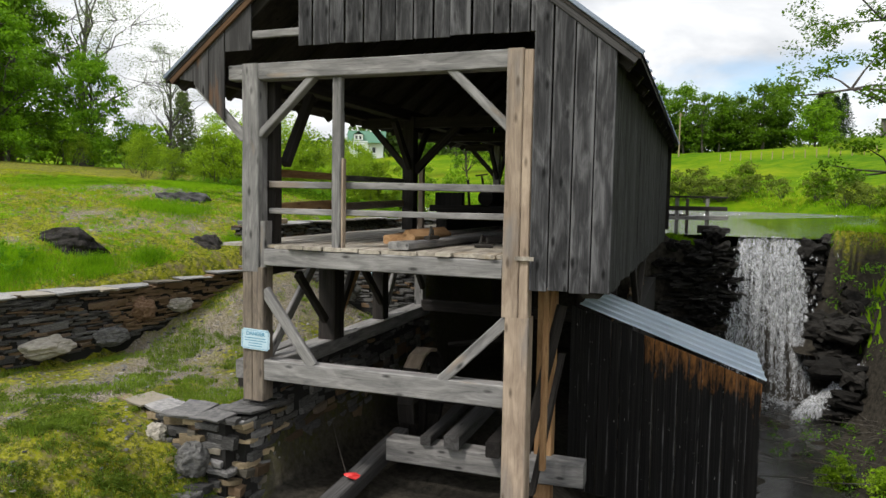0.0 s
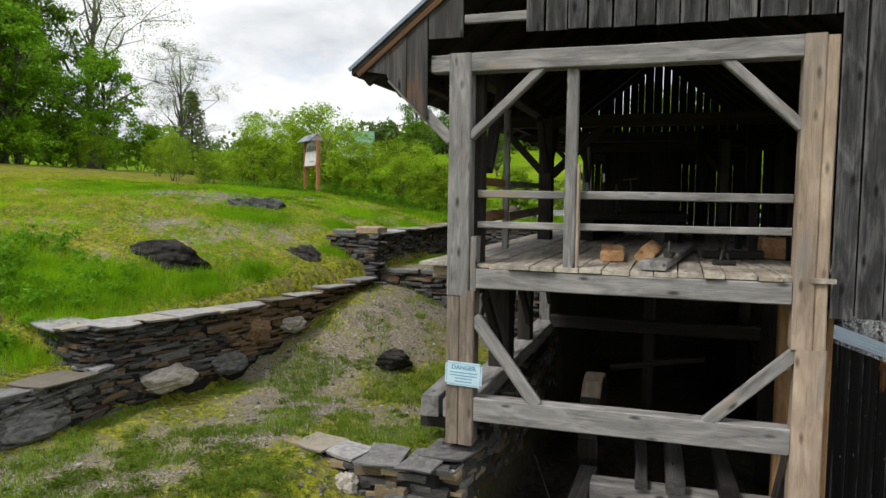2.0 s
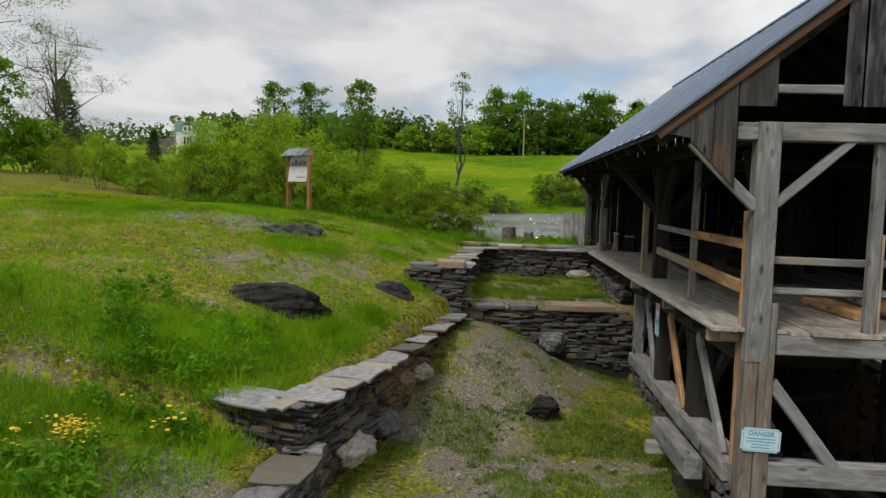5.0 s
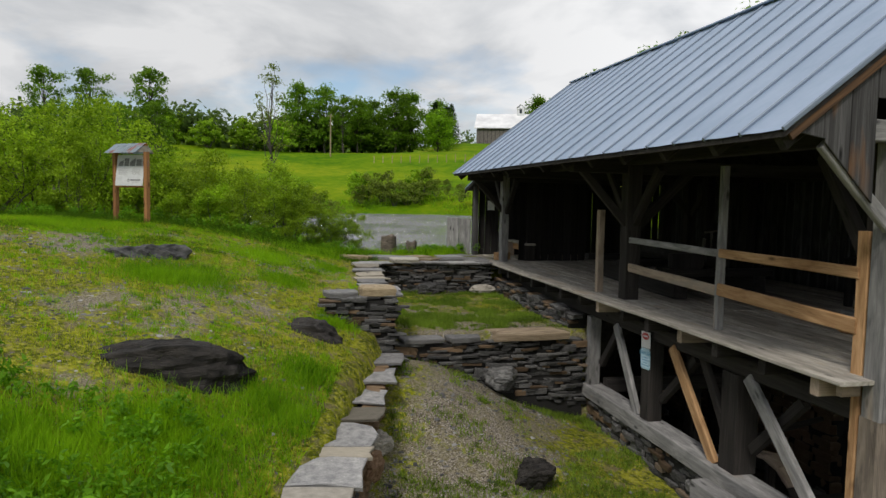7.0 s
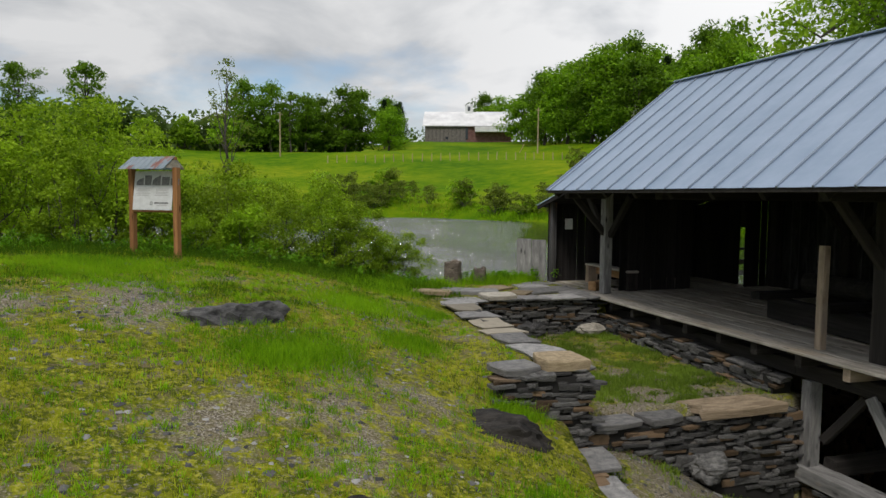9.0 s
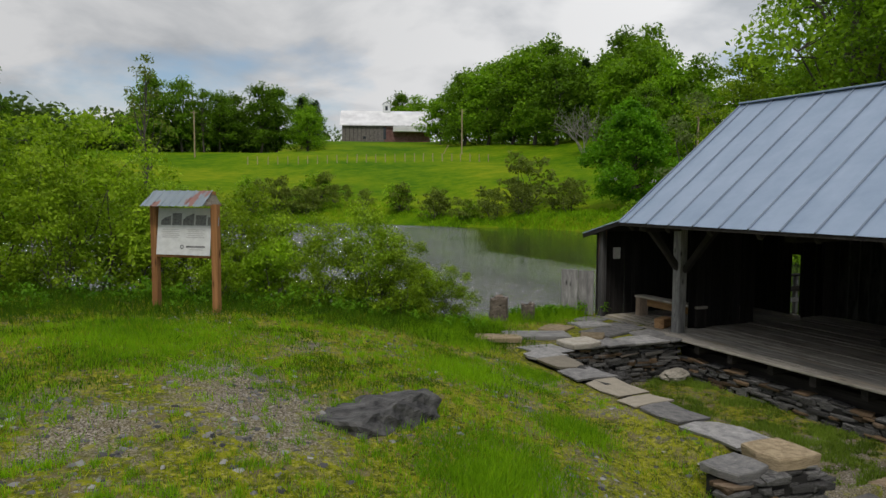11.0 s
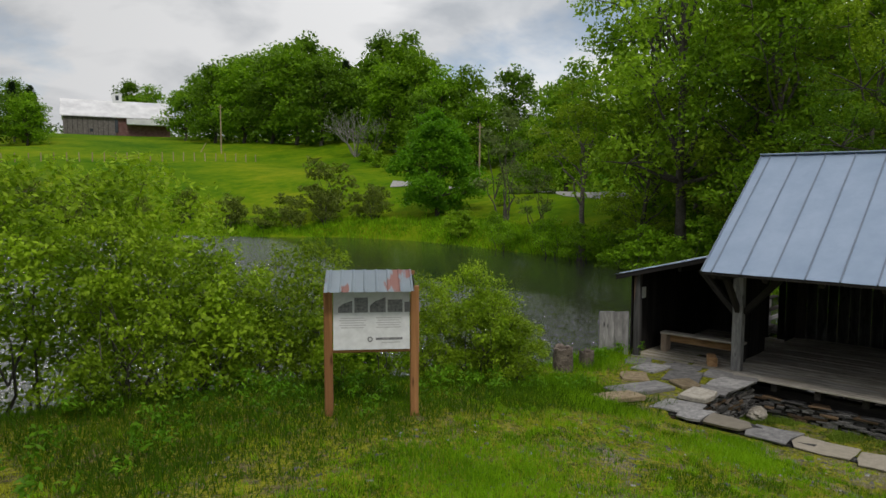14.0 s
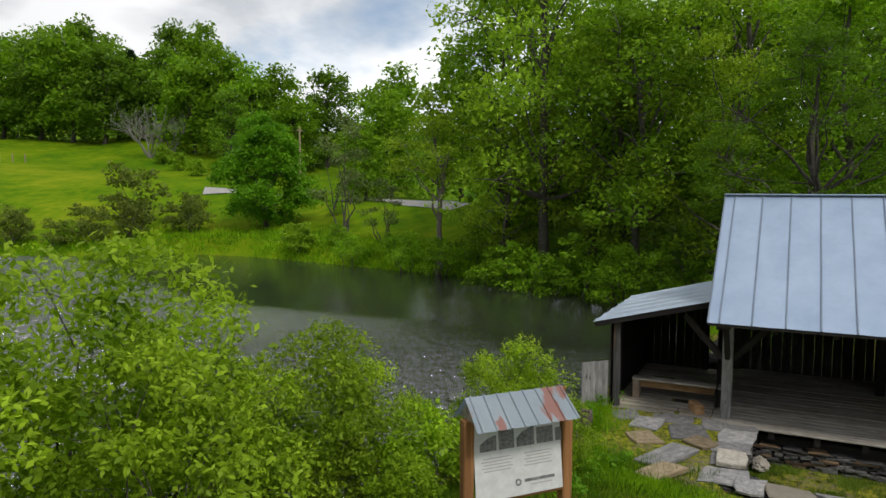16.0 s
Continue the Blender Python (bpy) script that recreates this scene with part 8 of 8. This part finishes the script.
def build_barn():
    a, b_ = Vector((44.3, 184.4)), Vector((66.3, 176.4))
    w = (b_ - a).length / 1.5
    b = thing("barn", "long weathered barn with a pale metal roof and cupola", "barn")
    b.matrix_basis = pose(a.x, a.y, 17.0, 0, 0, math.degrees(math.atan2(b_.y - a.y, b_.x - a.x))) @ Matrix.Scale(1.5, 4)
    block("wall", 0, w * 0.48, 0, 8, -2.5, 2.9, BARN_BROWN, b, "brown weathered board wall")
    block("wall", w * 0.48 + 0.004, w, 0.1, 8, -2.5, 2.9, BARN_RED, b, "faded red board wall")
    gable_roof("roof", 0, w, 0, 8, 2.9, 2.7, BARN_ROOF, b)
    gable_end("gable", 0.02, 0, 8, 2.9, 2.65, BARN_BROWN, b)
    gable_end("gable", w - 0.12, 0, 8, 2.9, 2.65, BARN_RED, b)
    block("porch_roof", w * 0.58, w - 0.1, -1.2, 0.05, 1.6, 2.5, BARN_ROOF, b)
    block("door", w * 0.47, w * 0.50, -0.06, 0.05, 0.3, 2.4, DARK_GLASS, b)
    block("window", w * 0.24, w * 0.27, -0.05, 0.02, 0.3, 0.8, DARK_GLASS, b)
    cup = block("cupola", w * 0.46, w * 0.55, 3.4, 4.6, 5.2, 6.9, WHITE_PAINT, b, "white cupola")
    block("louvre", w * 0.49, w * 0.52, 3.34, 3.42, 5.8, 6.6, DARK_GLASS, cup)
    gable_roof("cupola_roof", w * 0.46, w * 0.55, 3.4, 4.6, 6.9, 0.55, WHITE_PAINT, cup, 0.12, 0.06, along_x=False)
    for i in range(9):
        timber("board_seam", (0.6 + i * 0.72, -0.012, -0.4), (0.6 + i * 0.72, -0.012, 2.85), 0.05, 0.03, WOOD_DARK, b)


build_barn()


def build_house():
    h = thing("farmhouse", "white farmhouse with a green roof among trees", "house")
    h.matrix_basis = pose(-73.9, 142.6, 9.9, 0, 0, 24) @ Matrix.Scale(0.88, 4)
    block("wall", 0, 5.2, 0, 7, -1.5, 4.4, WHITE_PAINT, h)
    gable_roof("roof", 0, 9.5, 0.5, 6.5, 4.4, 2.9, ROOF_GREEN, h, 0.5)
    block("wing", 5.2, 9.3, 1.2, 7, -1.5, 4.0, WHITE_PAINT, h)
    block("dormer", 1.4, 3.8, 0.2, 3.0, 4.6, 6.2, WHITE_PAINT, h)
    gable_roof("dormer_roof", 1.4, 3.8, 0.2, 3.0, 6.2, 0.9, ROOF_GREEN, h, 0.25, 0.1, along_x=False)
    for x in (1.7, 2.4, 3.1):
        win = block("window", x, x + 0.5, -0.05, 0.05, 1.4, 3.4, DARK_GLASS, h)
    for x in (1.8, 2.8):
        block("window", x, x + 0.55, 0.14, 0.22, 4.9, 5.8, DARK_GLASS, h)
    block("window", 6.3, 7.2, 1.14, 1.24, 1.4, 2.8, DARK_GLASS, h)
    block("porch", -6.0, -0.02, 1.0, 6.0, -1.5, 2.6, BARN_BROWN, h, "dark side shed")
    block("chimney", 5.6, 6.2, 3.2, 3.8, 6.4, 8.2, WHITE_PAINT, h)


build_house()


def pole(x, y, z0, z1, label, r0=0.13):
    p = thing("utility_pole", label, "utility pole", (x, y, 0), 0, "utility poles")
    verts, quads = [], []
    tube(verts, quads, [(0, 0, z0 - 1.0), (0, 0, (z0 + z1) / 2), (0, 0, z1)], [r0, r0 * 0.9, r0 * 0.75], 8)
    place("shaft", quick_mesh("shaft", [tuple(v) for v in verts], quads), POLE_WOOD, p)
    timber("crossarm", (-0.5, 0, z1 - 0.4), (0.5, 0, z1 - 0.4), 0.09, 0.1, POLE_WOOD, p)


pole(46.4, 116.0, 9.0, 18.1, "pale bare utility pole on the meadow")
pole(68.0, 171.0, 16.0, 24.6, "pale utility pole beside the barn", 0.15)
pole(1.4, 123.3, 9.5, 16.2, "tan utility pole before the tree belt")
pole(45.0, 57.3, 3.0, 11.2, "tan utility pole by the lane", 0.12)
pole(-54.0, 100.0, 5.0, 11.5, "tan utility pole on the far slope", 0.12)


def build_fence():
    r = random.Random(61)
    for i in range(26):
        x = 8 + i * 1.45
        y = 112 - 0.28 * (x - 8) + r.uniform(-0.2, 0.2)
        z = ground_at(x, y)
        ob = place("fence_post", timber_mesh("fence_post", 1.5, 0.12, 0.12, seed=i), POLE_WOOD, None, along((x, y, z - 0.2), (x + r.uniform(-0.06, 0.06), y, z + 1.1)))
        tagged(ob, "grey wooden fence post on the meadow", "fence post", "fence posts")
    x, y = 43.5, 117.5
    z = ground_at(x, y)
    hewn("leaning_post", (x, y, z), (x + 0.9, y, z + 1.6), 0.12, 0.12, POLE_WOOD, "leaning pale post on the meadow", "fence post")


build_fence()


def build_road():
    bm = bmesh.new()
    pts = [(37.0, 63), (39.5, 60), (43, 53), (41, 45), (37.5, 39.5), (36, 34)]
    a = []
    for p, q in zip(pts, pts[1:]):
        p, q = Vector(p), Vector(q)
        d = (q - p).normalized()
        for f in range(12):
            c = p.lerp(q, f / 12)
            edge = [c + Vector((d.y, -d.x)) * e for e in (-1.3, -0.45, 0.45, 1.3)]
            a.append([bm.verts.new((e.x, e.y, ground_at(e.x, e.y) + 0.05)) for e in edge])
    for p, q in zip(a, a[1:]):
        for i in range(3):
            bm.faces.new((p[i], p[i + 1], q[i + 1], q[i])).smooth = True
    ob = part("road", bm, ROAD, None)
    tagged(ob, "pale gravel lane climbing the far hill", "road", kind="structure")


ROAD = plain("gravel_lane", (0.30, 0.29, 0.28), 0.9, (0.38, 0.37, 0.35), 4.0)
build_road()


def build_far_woods():
    """Distant wooded ridges, too far to tell tree from tree."""
    g = np.random.default_rng(71)
    x, y = g.uniform(-520, 420, 30000), g.uniform(-60, 560, 30000)
    r = np.hypot(x, y)
    keep = (r > 185) & (y > -40 + 0.0 * x) & (g.random(30000) < 0.6)
    keep |= (y > 158) & (y < 220) & (np.abs(x) < 140)
    keep &= (y > 40)
    keep &= ~((x > -95) & (x < -40) & (y > 120) & (y < 160)) & ~((x > -62) & (x < 60) & (y < 150)) & ~((x > 20) & (x < 95) & (y < 235))
    x, y = np.concatenate([x[keep][:2000], g.uniform(-75, 20, 420)]), np.concatenate([y[keep][:2000], g.uniform(150, 163, 420)])
    z = ground(x, y)
    pts = np.stack([x, y, z + g.uniform(1.5, 6.0, len(x))], 1)
    me = leaves_mesh("far_woods", pts, g.uniform(2.6, 4.6, len(x)), 22, 1.4, 71, 0.2, 1.0, 0.75)
    ob = place("far_woods", me, LEAF_FAR)
    tagged(ob, "hazy wooded hills in the distance", "woods", kind="stuff")


build_far_woods()


# ---- drystone walls ----
def drystone(name, path, label, thick=0.42, course=(0.024, 0.058), length=(0.16, 0.55), seed=1, cap=True, faces=(1,), cap_mat=None, warm=0.0, cap_w=None, limit=300, cap_len=(0.55, 1.0)):
    """Courses of thin slate along path: rows (x, y, foot, top). faces: 1 the side to the right of the way, -1 the left.
    The core behind them is coloured near black, as the shade in the gaps.
    """
    r = random.Random(seed)
    wall = thing(name, label, "stone wall", kind="structure")
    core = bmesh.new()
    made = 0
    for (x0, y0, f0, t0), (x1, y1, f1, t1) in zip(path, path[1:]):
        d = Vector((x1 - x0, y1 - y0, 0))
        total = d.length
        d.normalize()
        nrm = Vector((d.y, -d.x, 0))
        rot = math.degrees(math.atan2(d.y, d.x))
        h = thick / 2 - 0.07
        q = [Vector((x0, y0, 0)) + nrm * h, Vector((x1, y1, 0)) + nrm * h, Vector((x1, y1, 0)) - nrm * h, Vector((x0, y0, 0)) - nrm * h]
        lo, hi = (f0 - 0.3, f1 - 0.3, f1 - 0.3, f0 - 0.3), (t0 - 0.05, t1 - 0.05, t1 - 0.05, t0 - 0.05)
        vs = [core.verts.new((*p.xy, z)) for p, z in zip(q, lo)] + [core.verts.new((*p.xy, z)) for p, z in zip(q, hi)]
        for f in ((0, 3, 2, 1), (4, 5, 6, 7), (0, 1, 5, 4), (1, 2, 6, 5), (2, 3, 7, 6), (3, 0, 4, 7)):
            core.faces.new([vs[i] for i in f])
        for side in faces:
            z = 0.0
            height = max(t0 - f0, t1 - f1)
            while z < height + 0.1:
                c = r.uniform(*course)
                s = -r.uniform(0, 0.2)
                while s < total:
                    big = r.random() < 0.07
                    L = r.uniform(*length) * (1.2 if big else 1)
                    cc = c * (2.2 if big else 1)
                    u = (s + L / 2) / total
                    foot, top = f0 + (f1 - f0) * u, t0 + (t1 - t0) * u
                    zz = foot - 0.08 + z + cc / 2
                    if zz + cc / 2 < top + 0.015 and -0.02 < u < 1.02:
                        depth = r.uniform(0.2, 0.3)
                        p = Vector((x0, y0, 0)) + d * (s + L / 2) + nrm * side * (thick / 2 - depth / 2 + r.uniform(-0.05, 0.03))
                        m = pose(p.x, p.y, zz, r.uniform(-7, 7), r.uniform(-5, 5), rot + r.uniform(-9, 9)) @ Matrix.Diagonal((L * r.uniform(0.95, 1.06), depth, cc * r.uniform(0.80, 1.10), 1))
                        if made < limit:
                            place("stone", slab(STONE_TAN if r.random() < warm else STONE_CAP if r.random() < warm else STONE, r.randrange(10), 0.2), None, wall, m)
                        else:
                            me = slab(STONE, r.randrange(10), 0.14)
                            rest = REST.setdefault(name, ([], []))
                            b = len(rest[0])
                            rest[0].extend(tuple(m @ v.co) for v in me.vertices)
                            rest[1].extend(tuple(b + i for i in f.vertices) for f in me.polygons)
                        made += 1
                    s += L * 0.98
                z += c
        if cap:
            s = 0.0
            while s < total - 0.1:
                L = min(r.uniform(*cap_len), total - s)
                u = (s + L / 2) / total
                top = t0 + (t1 - t0) * u
                p = Vector((x0, y0, 0)) + d * (s + L / 2) + nrm * r.uniform(-0.02, 0.05)
                w = (cap_w or thick + 0.12) * r.uniform(0.8, 1.15)
                th = r.uniform(0.03, 0.05)
                m = pose(p.x, p.y, top + th / 2 - 0.01, r.uniform(-2, 2), r.uniform(-2, 2), rot + r.uniform(-4, 4)) @ Matrix.Diagonal((L * 1.14, w * 1.08, th, 1))
                mat = cap_mat or (STONE_TAN if r.random() < 0.06 else STONE_CAP)
                place("cap_stone", slab(mat, r.randrange(10), 0.17), None, wall, m)
                s += L
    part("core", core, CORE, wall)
    if name in REST:
        v, f = REST[name]
        ob = place("stones", mesh_of("stones", v, f), STONE, wall)
        tagged(ob, kind="stuff")
    return wall


REST = {}
drystone("wall_long", [(-6.15, 0.32, -1.7, -1.13), (-5.07, -0.02, -2.2, -1.07), (-4.55, 2.2, -2.05, -1.13), (-4.05, 4.3, -1.62, -1.06), (-3.68, 5.85, -1.12, -0.92)],
         "drystone retaining wall of thin dark slate with flat caps", seed=3, cap_w=0.74, cap_len=(0.5, 0.95))
drystone("wall_low", [(-5.9, -6.0, -2.5, -1.75), (-5.15, -2.0, -2.35, -1.68), (-4.98, 0.1, -2.2, -1.62)],
         "low drystone retaining wall of slate, stepping down", seed=4, cap_w=0.6, cap_len=(0.8, 1.3))
drystone("wall_pier", [(-4.55, 6.18, -0.75, -0.05), (-3.45, 6.10, -1.1, -0.05)], "square end of a drystone wall", seed=5, cap=False, thick=0.5)
drystone("wall_inner", [(-3.62, 5.95, -1.05, -0.05), (-3.62, 8.6, -0.75, -0.03), (-3.45, 11.3, -0.75, 0.0)],
         "drystone terrace wall of slate with broad flat caps", seed=6, cap_w=0.72, cap_len=(0.6, 1.0))
drystone("wall_upper", [(-3.5, 11.55, -0.78, -0.02), (-0.35, 11.42, -0.78, -0.02)], "upper drystone terrace wall of slate", seed=7, thick=0.5, cap_w=0.7)
drystone("wall_middle", [(-3.45, 6.3, -1.0, -0.80), (-2.4, 6.28, -1.45, -0.83), (-0.12, 6.32, -1.95, -0.80)], "drystone terrace wall of slate with a tan capstone", seed=8, thick=0.45, cap=False)
drystone("wall_deck_foot", [(-0.1, 6.5, -0.85, -0.42), (-0.05, 11.4, -0.85, -0.34)][::-1], "low rubble footing under a timber deck", seed=9, thick=0.45, cap=False)
drystone("wall_foundation", [(0.12, 6.1, -3.5, -1.9), (0.12, 0.15, -3.5, -2.1)], "drystone foundation wall under the mill", seed=10, thick=0.4, cap=False, faces=(-1,), course=(0.06, 0.13), length=(0.2, 0.6))
drystone("wall_foundation_right", [(4.35, 5.2, -4.6, -1.5), (4.35, 11.6, -4.6, -1.3)], "rough dark foundation wall beside the stream", seed=15, thick=0.5, cap=False, faces=(-1,), course=(0.09, 0.18), length=(0.3, 0.7), limit=120)
drystone("wall_foundation_left", [(0.06, 0.3, -2.45, -1.84), (0.06, 6.1, -2.2, -1.84)][::-1], "low slate footing under the mill's sill", seed=11, thick=0.3, cap=False, faces=(1,), course=(0.05, 0.1))
drystone("wall_footing", [(-1.85, 0.12, -2.7, -2.26), (-0.9, -0.18, -3.1, -2.25), (0.02, -0.20, -3.5, -2.20), (0.10, 0.5, -3.5, -2.18)], "rough slate footing at the mill's corner, partly tumbled", seed=12, cap_mat=STONE_CAP, thick=0.5, cap_w=0.62, course=(0.045, 0.11), length=(0.16, 0.5), cap_len=(0.3, 0.6), warm=0.28)
r_ = random.Random(14)
for i_ in range(9):
    x_, y_ = r_.uniform(-0.35, 0.75), r_.uniform(-0.95, -0.45)
    ob_ = place("loose_stone", slab(STONE, i_, 0.24), None, None, pose(x_, y_, ground_at(x_, y_) + 0.02, r_.uniform(-9, 9), r_.uniform(-9, 9), r_.uniform(0, 360)) @ Matrix.Diagonal((r_.uniform(0.2, 0.6), r_.uniform(0.18, 0.4), r_.uniform(0.06, 0.13), 1)))
    tagged(ob_, "loose flat slate fallen below the footing", "stone", "loose stones")
place("cap_stone", slab(STONE_BUFF, 4, 0.2), None, bpy.data.objects["wall_middle"], pose(-1.12, 6.27, -0.755, 1, -1, -3) @ Matrix.Diagonal((1.55, 0.56, 0.13, 1)))
for x_, w_ in ((-3.0, 0.8), (-2.25, 0.62)):
    place("cap_stone", slab(STONE_CAP, int(w_ * 10)), None, bpy.data.objects["wall_middle"], pose(x_, 6.3, -0.80, 0, 0, 4) @ Matrix.Diagonal((w_, 0.55, 0.08, 1)))
place("cap_stone", slab(STONE_TAN, 7), None, bpy.data.objects["wall_pier"], pose(-3.72, 6.22, 0.03, 0, 0, -6) @ Matrix.Diagonal((0.62, 0.6, 0.13, 1)))
place("cap_stone", slab(STONE_CAP, 2), None, bpy.data.objects["wall_pier"], pose(-4.30, 6.22, -0.02, 0, 0, 4) @ Matrix.Diagonal((0.6, 0.5, 0.09, 1)))
